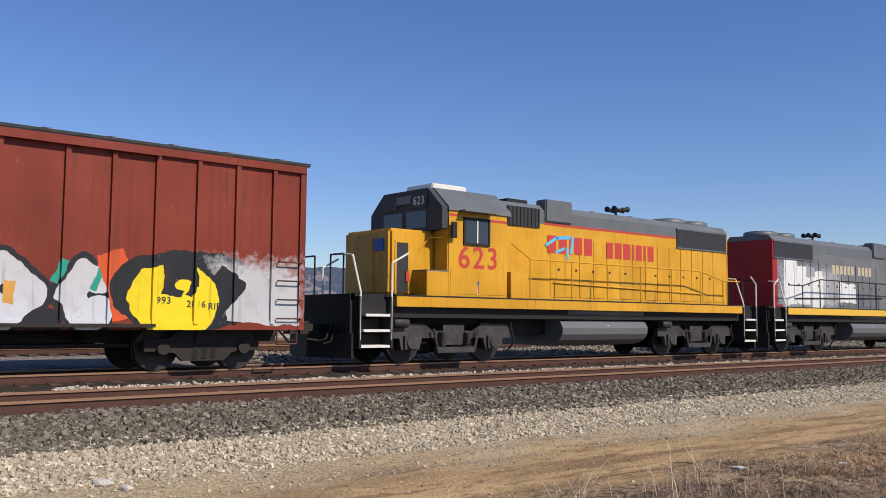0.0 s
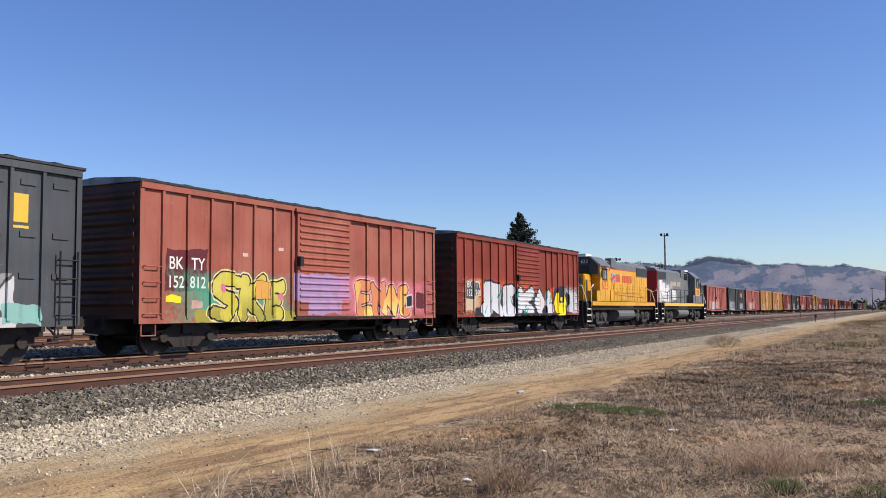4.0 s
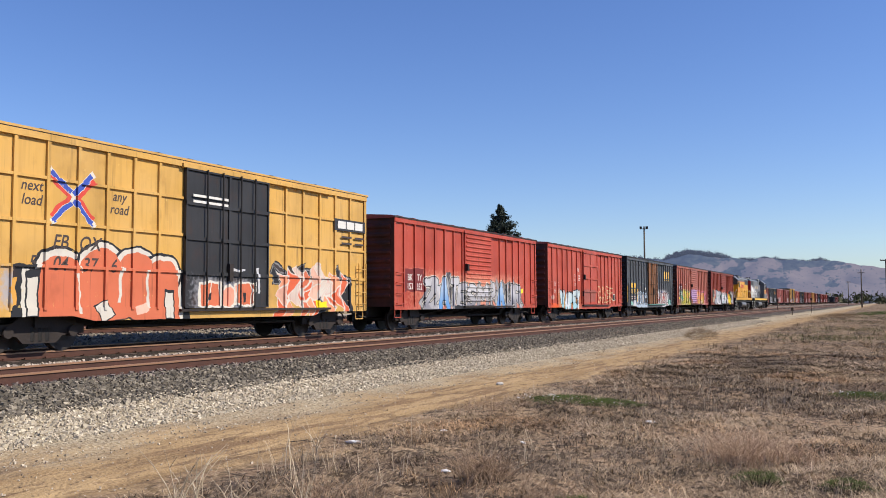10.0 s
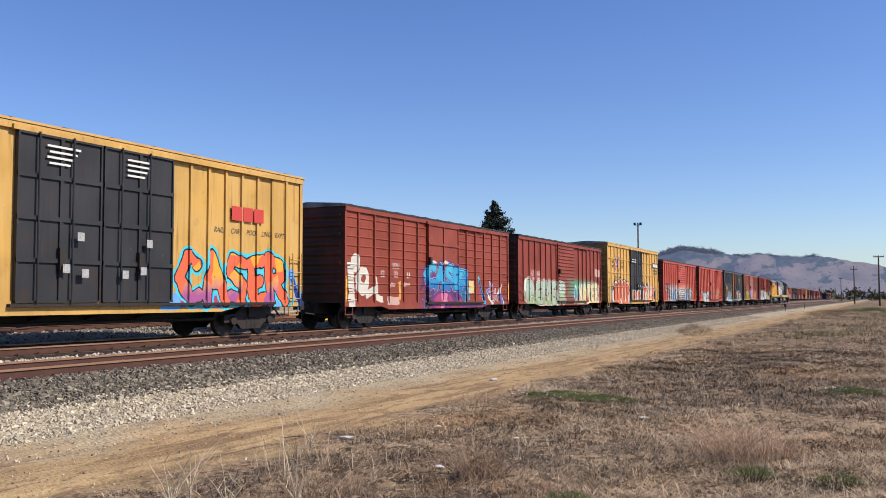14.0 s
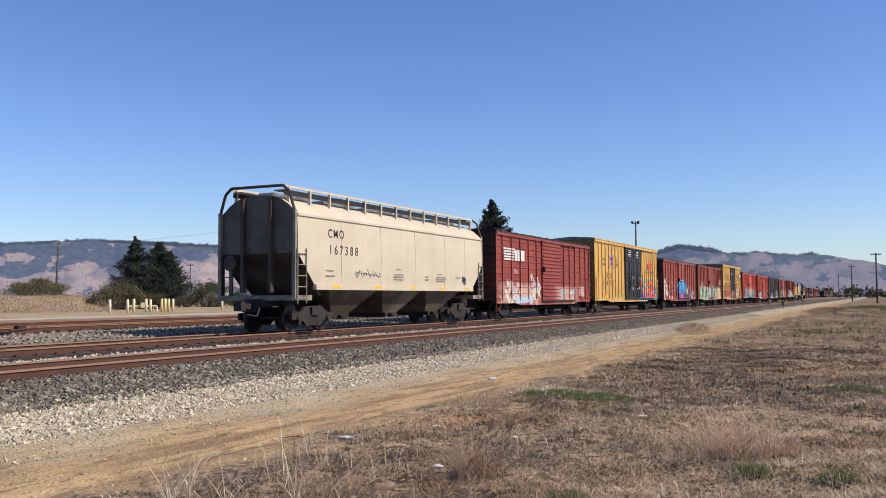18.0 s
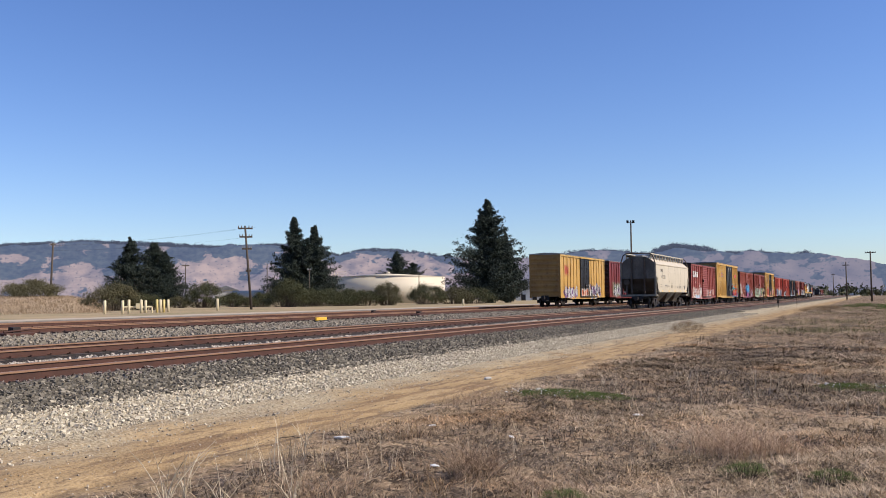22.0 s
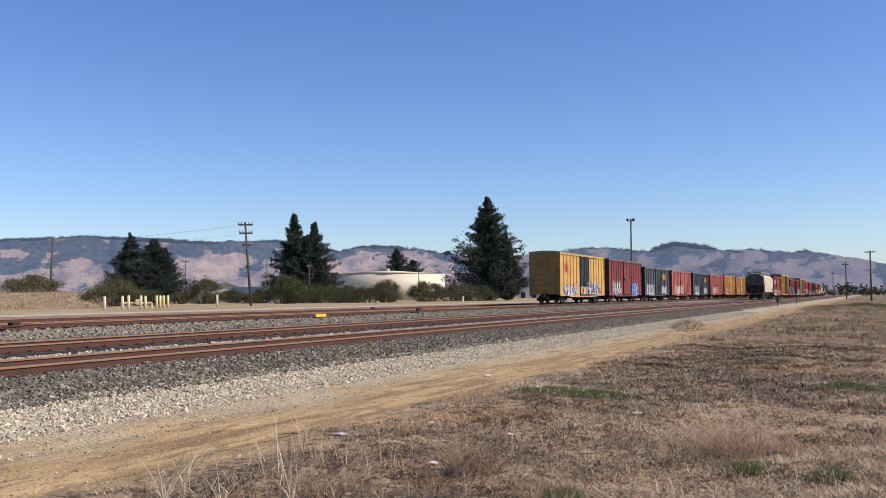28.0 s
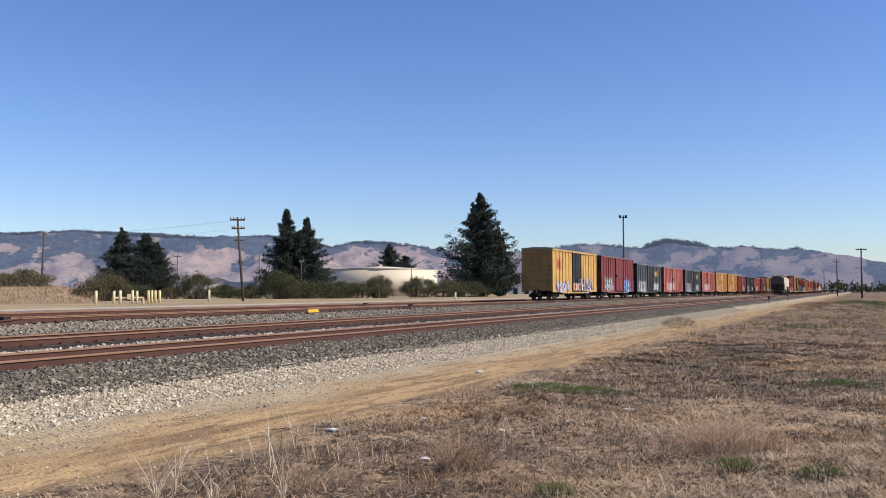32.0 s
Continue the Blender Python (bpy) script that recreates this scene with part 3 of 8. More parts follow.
# ---- wagons ----
def truck_model():
    """A freight truck at its own middle, rail level at z 0: two side frames, a bolster, springs and two wheelsets."""
    tk = part("truck", boxes((-1.2, 1.2, -0.2, 0.2, 0.55, 0.82)), STEEL)
    for s in (1, -1):
        bm = prism(bmesh.new(), [(-1.25, 0.40), (-1.25, 0.62), (-0.75, 0.66), (-0.45, 0.86), (0.45, 0.86), (0.75, 0.66), (1.25, 0.62), (1.25, 0.40), (0.85, 0.40), (0.62, 0.36), (0.45, 0.20), (-0.45, 0.20), (-0.62, 0.36), (-0.85, 0.40)], s * 1.0, s * 1.12, "x")
        for e in (-0.88, 0.88):
            rod(bm, (s * 1.0, e, 0.46), (s * 1.2, e, 0.46), 0.13, 10)
        part("side_frame", bm, STEEL, tk)
        for e in (-0.2, 0, 0.2):
            part("spring", rod(bmesh.new(), (s * 1.06, e, 0.25), (s * 1.06, e, 0.57), 0.085, 8), GRIME, tk)
    for e in (-0.88, 0.88):
        ws = part("wheelset", wheelset_bm(), WHEEL, tk, smooth=False)
        ws.matrix_basis = pose(0, e, 0.46)
    return tk


def wheelset_bm(r=0.46):
    bm = bmesh.new()
    rod(bm, (-1.05, 0, 0), (1.05, 0, 0), 0.085, 10)
    for s in (-1, 1):
        rod(bm, (s * 0.69, 0, 0), (s * 0.72, 0, 0), r + 0.03, 24)
        rod(bm, (s * 0.72, 0, 0), (s * 0.82, 0, 0), r, 24)
        rod(bm, (s * 0.82, 0, 0), (s * 0.826, 0, 0), r * 0.78, 20)
        rod(bm, (s * 0.82, 0, 0), (s * 0.88, 0, 0), 0.15, 12)
        for k in range(3):
            a = k * 2.094
            rod(bm, (s * 0.82, 0.25 * math.cos(a), 0.25 * math.sin(a)), (s * 0.832, 0.25 * math.cos(a), 0.25 * math.sin(a)), 0.04, 6)
    return bm


TRUCK = truck_model()
MOVERS = []      # (thing, y in the train, rail height)
FLYERS = []     # birds with their ways


def graft(model, parent, m, spin=None):
    """A copy of a model whose pieces become parts of a thing."""
    c = copy_thing(model, m)
    c.parent = parent
    return c


def coupler(car, y, s):
    bm = boxes((-0.09, 0.09, min(y, y + s * 0.55), max(y, y + s * 0.55), 0.78, 0.96), (-0.15, 0.15, min(y + s * 0.5, y + s * 0.72), max(y + s * 0.5, y + s * 0.72), 0.72, 1.02), (-0.35, 0.35, y - 0.06, y + 0.06, 0.68, 1.06))
    part("coupler", bm, STEEL, car)
    bm = rods([[(0.35, y, 0.9), (0.45, y + s * 0.3, 0.55), (0.3, y + s * 0.62, 0.6)]], 0.03)
    part("air_hose", bm, GRIME, car)


def ladder(car, x, y0, y1, z0, z1, n, material, name="ladder"):
    bm = rods([[(x + 0.09, y0, z0), (x + 0.09, y0, z1)], [(x + 0.09, y1, z0), (x + 0.09, y1, z1)]], 0.022)
    lad = part(name, bm, material, car)
    for i in range(n):
        z = z0 + (z1 - z0) * (i + 0.5) / n
        bm = rods([[(x, y0, z), (x + 0.10, y0, z), (x + 0.10, y1, z), (x, y1, z)]], 0.018)
        part("rung", bm, material, lad)
    return lad


def boxcar(y, track_x, head, length=15.6, eave=4.38, sill=0.95, w=1.50, paint=None, end_paint=None, roof=GALV, posts=(7, 6), door=(-1.1, 2.1), door_kind="ribbed", door_paint=None,
           belts=0, corrugated=False, panels=False, skirt=True, gap=0.9, label="", group="boxcars of the train", simple=False, post_paint=None, trim=None, rung=None, rails=False, edge=None):
    """A boxcar at rest on rails: y its middle, door (from, to) along it."""
    car = tagged(empty("boxcar", pose(track_x, y, head)), label, "boxcar", group)
    L = length / 2
    end_paint = end_paint or paint
    post_paint = post_paint or paint
    door_paint = door_paint or paint
    rung = rung or paint
    # shell: sides of mural paint, ends of plain paint
    bm = bmesh.new()
    box(bm, -w, w, -L + 0.02, L - 0.02, sill, eave, 0)
    bm.normal_update()
    for f in bm.faces:
        if abs(f.normal.y) > 0.9:
            f.material_index = 1
        elif f.normal.z < -0.9:
            f.material_index = 2
    part("body", bm, [paint, end_paint, GRIME], car)
    # ends with horizontal ribs
    for s in (-1, 1):
        nz = 7 if simple else 9
        o = [(s * (L - 0.03), sill + 0.03)]
        for i in range(nz):
            z = sill + 0.25 + (eave - sill - 0.4) * (i + 0.5) / nz
            h = (eave - sill) / nz * 0.30
            o += [(s * L, z - h), (s * (L + 0.06), z - h * 0.3), (s * (L + 0.06), z + h * 0.3), (s * L, z + h)]
        o += [(s * (L - 0.03), eave - 0.03)]
        part("corrugated_end", prism(bmesh.new(), o, -w + 0.12, w - 0.12, "x"), end_paint, car)
        for c in (-1, 1):
            xs = sorted((c * (w - 0.13), c * (w + 0.05)))
            bm = boxes((*xs, min(s * L, s * (L - 0.14)), max(s * L, s * (L - 0.14)), sill - 0.12, eave + 0.02))
            for f in bm.faces:
                f.normal_update()
                f.material_index = 1 if abs(f.normal.y) > 0.9 else 0
            part("corner_post", bm, [paint, end_paint], car)
    # roof, low-pitched, with seams
    bm = prism(bmesh.new(), [(-w - 0.08, eave), (w + 0.08, eave), (w + 0.08, eave + 0.07), (w - 0.1, eave + 0.11), (0, eave + 0.20), (-w + 0.1, eave + 0.11), (-w - 0.08, eave + 0.07)], -L - 0.06, L + 0.06, "y")
    rf = part("roof", bm, roof, car)
    for i in range(5 if simple else 13):
        c = -L + length * (i + 0.5) / (5 if simple else 13)
        bm = prism(bmesh.new(), [(-w - 0.06, eave + 0.05), (w + 0.06, eave + 0.05), (w + 0.05, eave + 0.09), (w - 0.1, eave + 0.135), (0, eave + 0.225), (-w + 0.1, eave + 0.135), (-w - 0.05, eave + 0.09)], c - 0.07, c + 0.07, "y")
        part("roof_seam", bm, roof, rf)
    if not simple:
        part("eave_edge", boxes((w + 0.078, w + 0.10, -L - 0.06, L + 0.06, eave + 0.02, eave + 0.075)), edge or ROOF_EDGE, rf)
    for s in ((1,) if simple else (1, -1)):
        x0, x1 = (w, w + 0.06) if s > 0 else (-w - 0.06, -w)
        # side posts either side of the door
        spans = [(-L + 0.14, door[0], posts[0]), (door[1], L - 0.14, posts[1])]
        for a, c, k in spans:
            for yy in (k if isinstance(k, list) else [a + (c - a) * i / k for i in range(1, k)]):
                part("side_post", boxes((x0, x1, yy - 0.045, yy + 0.045, sill, eave - 0.14)), post_paint, car)
            if belts:
                for b in range(1, belts + 1):
                    z = sill + (eave - sill) * b / (belts + 1)
                    part("belt_rail", boxes((x0, x1 - 0.008 * s if s > 0 else x1, a, c, z - 0.035, z + 0.035)), post_paint, car)
            if corrugated:
                bm = bmesh.new()
                nz = 9
                for b in range(nz):
                    z = sill + 0.2 + (eave - sill - 0.4) * (b + 0.5) / nz
                    prism(bm, [(s * w - 0.01 * s, z - 0.05), (s * (w + 0.03), z), (s * w - 0.01 * s, z + 0.05)], a, c, "y")
                part("side_ribs", bm, post_paint, car)
            if panels:
                for i in range(len(k) + 1 if isinstance(k, list) else k):
                    for z in ([eave - 0.42, eave - 1.55] + [eave - 2.45] * (a > 0 or i > 3) if s > 0 else []):
                        cuts = [a, *k, c] if isinstance(k, list) else [a + (c - a) * q / k for q in range(k + 1)]
                        ya, yb = cuts[i] + (cuts[i + 1] - cuts[i]) * 0.3, cuts[i] + (cuts[i + 1] - cuts[i]) * 0.78
                        part("wall_anchor", boxes((w - 0.01, w + 0.03, ya, yb, z - 0.07, z + 0.05)), post_paint, car)
        part("top_rail", boxes((x0 - 0.002, x1 + 0.02, -L + 0.02, L - 0.02, eave - 0.15, eave + 0.004)), paint, car)
        # side sill, deeper amid the wagon
        if skirt:
            o = [(-L, sill + 0.06), (-L, sill - 0.14), (-L * 0.66, sill - 0.14), (-L * 0.58, sill - 0.26), (L * 0.58, sill - 0.26), (L * 0.66, sill - 0.14), (L, sill - 0.14), (L, sill + 0.06)]
        else:
            o = [(-L, sill + 0.06), (-L, sill - 0.12), (L, sill - 0.12), (L, sill + 0.06)]
        part("side_sill", prism(bmesh.new(), o, s * (w - 0.02), s * (w + 0.03), "x"), paint, car)
        # door
        if s < 0 and simple:
            continue
        d0, d1 = door
        z0, z1 = sill + 0.02, eave - 0.17
        xs = (s * (w + 0.02), s * (w + 0.085))
        xa, xb = min(xs), max(xs)
        n_leaf = 2 if door_kind == "double" else 1
        for leaf in range(n_leaf):
            a = d0 + (d1 - d0) * leaf / n_leaf + 0.03
            c = d0 + (d1 - d0) * (leaf + 1) / n_leaf - 0.03
            dr = part("door", boxes((xa, xb, a, c, z0, z1)), door_paint, car)
            t = s * (w + 0.085)
            bm = bmesh.new()
            if door_kind == "ribbed":
                nz = 7 if simple else 15
                for i in range(nz):
                    z = z0 + 0.12 + (z1 - z0 - 0.2) * (i + 0.5) / nz
                    h = (z1 - z0) / nz * 0.28
                    prism(bm, [(t - s * 0.004, z - h), (t + s * 0.045, z - h * 0.2), (t + s * 0.045, z + h * 0.2), (t - s * 0.004, z + h)], a + 0.12, c - 0.12, "y")
                part("door_rib", bm, door_paint, dr)
            else:
                for z in [z0 + (z1 - z0) * k / 4 for k in range(5)]:
                    box(bm, min(t, t + s * 0.05), max(t, t + s * 0.05), a, c, max(z0, z - 0.05), min(z1, z + 0.05))
                for yy in (a, (a + c) / 2, c):
                    box(bm, min(t, t + s * 0.042), max(t, t + s * 0.042), max(a, yy - 0.05), min(c, yy + 0.05), z0, z1)
                part("door_frame", bm, door_paint, dr)
            if door_kind in ("plug", "double"):
                for yy in (a + (c - a) * 0.22, a + (c - a) * 0.40, a + (c - a) * 0.62, a + (c - a) * 0.80)[:: (1 if door_kind == "plug" else 2)]:
                    part("lock_rod", rods([[(t + s * 0.09, yy, z0 - 0.02), (t + s * 0.09, yy, z1 + 0.03)]], 0.025), door_paint if door_kind == "double" else GRIME, dr)
                part("door_handle", boxes((min(t, t + s * 0.11), max(t, t + s * 0.11), (a + c) / 2 - 0.08, (a + c) / 2 + 0.08, z0 + 0.75, z0 + 1.25)), STEEL, dr)
            else:
                part("door_handle", boxes((min(t, t + s * 0.13), max(t, t + s * 0.13), a - 0.02, a + 0.16, z0 + 1.55, z0 + 1.85)), GRIME, dr)
        wide = d1 - d0
        part("door_track", boxes((min(s * w, s * (w + 0.14)), max(s * w, s * (w + 0.14)), d0 - 0.1, min(L - 0.3, d1 + wide * 0.92), eave - 0.17, eave - 0.06)), post_paint, car)
        part("door_track", boxes((min(s * w, s * (w + 0.14)), max(s * w, s * (w + 0.14)), d0 - 0.1, min(L - 0.3, d1 + wide * 0.92), sill - 0.07, sill + 0.0)), trim or STEEL, car)
        if not simple:
            for e in (-1, 1):
                if rails:
                    ladder(car, s * (w + 0.03) if s > 0 else -w - 0.13, e * (L - 0.62), e * (L - 0.14), sill - 0.1, sill + 1.55, 4, rung)
                else:
                    for q in range(4):
                        z = sill + 0.12 + q * 0.40
                        part("grab_iron", rods([[(s * (w + 0.03), e * (L - 0.66), z), (s * (w + 0.12), e * (L - 0.66), z), (s * (w + 0.12), e * (L - 0.12), z), (s * (w + 0.03), e * (L - 0.12), z)]], 0.017), rung, car)
                part("stirrup", rods([[(s * (w - 0.02), e * (L - 0.62), sill - 0.1), (s * (w - 0.02), e * (L - 0.62), sill - 0.42), (s * (w - 0.02), e * (L - 0.14), sill - 0.42), (s * (w - 0.02), e * (L - 0.14), sill - 0.1)]], 0.02), rung, car)
    # underframe
    part("centre_sill", boxes((-0.33, 0.33, -L, L, 0.56, sill)), GRIME, car)
    if not simple:
        for yy in (-3.4, -1.7, 0.0, 1.7, 3.4):
            part("crossbearer", prism(bmesh.new(), [(-w, sill), (-w, sill - 0.12), (-0.35, 0.58), (0.35, 0.58), (w, sill - 0.12), (w, sill)], yy - 0.06, yy + 0.06, "y"), GRIME, car)
        part("brake_beam", rods([[(0.95, -L + 3.6, 0.52), (0.95, L - 3.6, 0.52)], [(-0.95, -L + 3.6, 0.55), (-0.95, L - 3.6, 0.55)]], 0.045), GRIME, car)
    if not simple:
        part("brake_gear", rods([[(0.6, -3, 0.75), (0.6, 3, 0.72)], [(-0.6, -3, 0.75), (-0.6, 2, 0.72)]], 0.035), GRIME, car)
        part("air_reservoir", rod(bmesh.new(), (0.2, -1.0, 0.72), (0.2, 0.4, 0.72), 0.15, 12), GRIME, car)
        bm = bmesh.new()
        for k in range(16):
            a0, a1 = k / 16 * 6.2832, (k + 1) / 16 * 6.2832
            rod(bm, (-0.9 + 0.28 * math.cos(a0), L + 0.16, 2.6 + 0.28 * math.sin(a0)), (-0.9 + 0.28 * math.cos(a1), L + 0.16, 2.6 + 0.28 * math.sin(a1)), 0.02, 5)
        for a0 in (0, 2.09, 4.19):
            rod(bm, (-0.9, L + 0.14, 2.6), (-0.9 + 0.28 * math.cos(a0), L + 0.16, 2.6 + 0.28 * math.sin(a0)), 0.015, 5)
        part("brake_wheel", bm, STEEL, car)
    for e in (-1, 1):
        graft(TRUCK, car, pose(0, e * (L - 2.1), 0))
        coupler(car, e * (L - 0.02), e)
    return car


# ---- engines ----
CABDARK = mat("anti_glare_paint", (0.045, 0.047, 0.05), 0.7, 0.0, 0.15, 2.0)
CABGLASS = mat("cab_glass", (0.03, 0.04, 0.05), 0.08, 0.0, 0.02, 2.0)
ENGINE_TRUCK = mat("engine_truck_paint", (0.065, 0.06, 0.056), 0.65, 0.2, 0.25, 3.0, 0.2)
MESHGRILLE = mat("radiator_screen", (0.045, 0.045, 0.05), 0.6, 0.4, 0.2, 8.0)
GREYPAINT = mat("grey_engine_paint", (0.13, 0.14, 0.148), 0.5, 0.0, 0.15, 1.5)
TANKGREY = mat("tank_grey_paint", (0.13, 0.132, 0.138), 0.45, 0.0, 0.12, 2.0)
HANDRAIL_WHITE = mat("white_handrail", (0.70, 0.68, 0.62), 0.5, 0.0, 0.1, 8.0)


def b6(bm, x0, x1, y0, y1, z0, z1, m=0):
    return box(bm, min(x0, x1), max(x0, x1), min(y0, y1), max(y0, y1), min(z0, z1), max(z0, z1), m)


def engine_truck():
    tk = part("truck", boxes((-1.15, 1.15, -0.35, 0.35, 0.55, 0.95)), ENGINE_TRUCK)
    for s in (1, -1):
        o = [(-2.05, 0.62), (-2.05, 0.86), (-1.75, 0.98), (-0.95, 0.98), (-0.7, 0.80), (0.7, 0.80), (0.95, 0.98), (1.75, 0.98), (2.05, 0.86), (2.05, 0.62), (1.72, 0.62), (1.66, 0.34), (1.10, 0.34), (1.02, 0.62), (0.62, 0.62), (0.5, 0.45), (-0.5, 0.45), (-0.62, 0.62), (-1.02, 0.62), (-1.10, 0.34), (-1.66, 0.34), (-1.72, 0.62)]
        part("side_frame", prism(bmesh.new(), o, s * 1.02, s * 1.14, "x"), ENGINE_TRUCK, tk)
        for e in (-1.37, 1.37):
            bm = rod(bmesh.new(), (s * 1.06, e, 0.52), (s * 1.24, e, 0.52), 0.16, 12)
            b6(bm, s * 1.08, s * 1.2, e - 0.22, e + 0.22, 0.36, 0.68)
            part("journal_box", bm, ENGINE_TRUCK, tk)
        for e in (-0.42, 0.42):
            bm = bmesh.new()
            for z in (0.40, 0.48, 0.56, 0.64, 0.72):
                rod(bm, (s * 1.2, e, z), (s * 1.2, e, z + 0.045), 0.10, 8)
            part("spring", bm, STEEL, tk)
        part("spring_plank", boxes((min(s * 1.1, s * 1.28), max(s * 1.1, s * 1.28), -0.62, 0.62, 0.26, 0.40)), ENGINE_TRUCK, tk)
        part("swing_hanger", rods([[(s * 1.26, -0.75, 0.85), (s * 1.26, -0.6, 0.3)], [(s * 1.26, 0.75, 0.85), (s * 1.26, 0.6, 0.3)]], 0.035), ENGINE_TRUCK, tk)
        part("brake_cylinder", rod(bmesh.new(), (s * 1.2, -2.0, 1.0), (s * 1.2, -1.55, 1.0), 0.13, 12), ENGINE_TRUCK, tk)
        part("sand_pipe", rods([[(s * 1.2, 1.95, 1.0), (s * 1.16, 2.12, 0.5), (s * 0.9, 2.0, 0.15)]], 0.025), STEEL, tk)
    for e in (-0.72, 0.72):
        part("traction_motor", bev(boxes((-0.66, 0.66, e - 0.42, e + 0.42, 0.22, 0.82)), 0.08), GRIME, tk)
    for e in (-1.37, 1.37):
        ws = part("wheelset", wheelset_bm(0.51), WHEEL, tk)
        ws.matrix_basis = pose(0, e, 0.51)
    return tk


ENGINE_TRUCK_MODEL = engine_truck()


def locomotive(d, main, top, endp, sill, label, stripe=None, rail=None, nose=None):
    """A four-axle road switcher. d: +1 with its cab towards -y, -1 with its cab towards +y."""
    lo = tagged(empty("locomotive"), label, "locomotive", "engines of the train")

    def bx(name, rows, material, parent=lo, bevel=0.0, label=""):
        bm = bmesh.new()
        for x0, x1, y0, y1, z0, z1 in rows:
            b6(bm, x0, x1, d * y0, d * y1, z0, z1)
        if bevel:
            bev(bm, bevel, 2)
        return part(name, bm, material, parent, label)

    def pr(name, pts, x0, x1, material, parent=lo):
        return part(name, prism(bmesh.new(), [(d * y, z) for y, z in pts], x0, x1, "x"), material, parent)

    def cross(name, pts, y0, y1, material, parent=lo):
        return part(name, prism(bmesh.new(), pts, d * y0, d * y1, "y"), material, parent)
    nose = nose or main
    rail = rail or GRIME
    # frame
    bx("underframe", [(-1.35, 1.35, -8.45, 8.45, 1.12, 1.52)], GRIME)
    bx("centre_frame", [(-0.75, 0.75, -7.6, 7.6, 0.70, 1.14)], GRIME)
    for s in (1, -1):
        pr("side_sill", [(-7.35, 1.62), (-7.35, 1.38), (7.4, 1.38), (7.4, 1.62)], s * 1.36, s * 1.53, sill)
    bx("walkway", [(-1.53, 1.53, -7.38, 7.42, 1.62, 1.66), (-1.3, 1.3, -8.5, -7.38, 1.50, 1.66), (-1.3, 1.3, 7.42, 8.5, 1.50, 1.66)], GRIME)
    # noses, hoods and cab
    bx("short_hood", [(-0.98, 0.98, -7.17, -5.75, 1.66, 3.30)], nose, bevel=0.07)
    bx("nose_door", [(-0.3, 0.3, -7.21, -7.165, 1.75, 3.1)], nose)
    cross("cab", [(-1.52, 1.66), (1.52, 1.66), (1.52, 3.86), (-1.52, 3.86)], -5.75, -3.75, main)
    cab = cross("cab_roof", [(-1.56, 3.80), (1.56, 3.80), (1.54, 3.90), (0.95, 4.42), (-0.95, 4.42), (-1.54, 3.90)], -5.78, -3.62, top)
    cross("cab_front", [(-1.0, 3.30), (1.0, 3.30), (1.5, 3.34), (1.5, 3.88), (0.93, 4.40), (-0.93, 4.40), (-1.5, 3.88), (-1.5, 3.34)], -5.96, -5.74, CABDARK)
    bx("cab_door", [(1.02, 1.48, -5.775, -5.74, 1.72, 3.3)], main)
    bx("air_conditioner", [(-0.55, 0.55, -5.5, -4.3, 4.40, 4.62)], HANDRAIL_WHITE, cab, 0.03)
    for s in (1, -1):
        bx("number_board", [(s * 0.30, s * 0.93, -6.0, -5.955, 3.92, 4.26)], PAINT_BLACK, cab)
        bx("windshield", [(s * 0.08, s * 0.9, -5.98, -5.955, 3.40, 3.84)], CABGLASS, cab)
        bx("cab_window", [(s * 1.515, s * 1.545, -5.22, -4.42, 3.02, 3.60)], CABGLASS)
        bx("window_frame", [(s * 1.52, s * 1.56, -5.28, -5.22, 2.98, 3.66), (s * 1.52, s * 1.56, -4.44, -4.38, 2.98, 3.66), (s * 1.52, s * 1.562, -5.28, -4.38, 2.96, 3.02), (s * 1.52, s * 1.562, -5.28, -4.38, 3.60, 3.66)], GRIME)
        bx("window_bar", [(s * 1.52, s * 1.56, -4.84, -4.80, 3.0, 3.62)], HANDRAIL_WHITE)
        bx("sunshade", [(s * 1.52, s * 1.78, -5.45, -4.35, 3.78, 3.82)], top)
        bx("door_recess", [(s * 1.0, s * 1.5, -5.78, -5.74, 1.7, 3.6)], GREYPAINT if s < 0 else main)
        part("rear_mirror", boxes((min(s * 1.6, s * 1.66), max(s * 1.6, s * 1.66), min(d * -5.75, d * -5.6), max(d * -5.75, d * -5.6), 3.1, 3.5)), GRIME, lo)
    bx("headlight", [(-0.28, 0.28, -6.03, -5.955, 4.05, 4.25)], GREYPAINT, cab)
    for s in (1, -1):
        bx("battery_box", [(s * 0.97, s * 1.525, -6.45, -5.76, 1.66, 2.26)], main)
        bx("box_lid", [(s * 0.97, s * 1.53, -6.47, -5.75, 2.26, 2.29)], GREYPAINT)
    hood = bx("long_hood", [(-0.95, 0.95, -3.75, 7.40, 1.66, 3.80)], [main])
    cross("hood_roof", [(-0.955, 3.80), (0.955, 3.80), (0.955, 4.15), (0.80, 4.33), (-0.80, 4.33), (-0.955, 4.15)], -3.62, 7.42, top)
    bx("hood_end", [(-0.96, 0.96, 7.39, 7.44, 1.66, 4.15)], endp)
    if endp is not main:
        for s in (1, -1):
            bx("hood_end_panel", [(s * 0.94, s * 0.962, 6.75, 7.43, 1.67, 4.14)], endp)
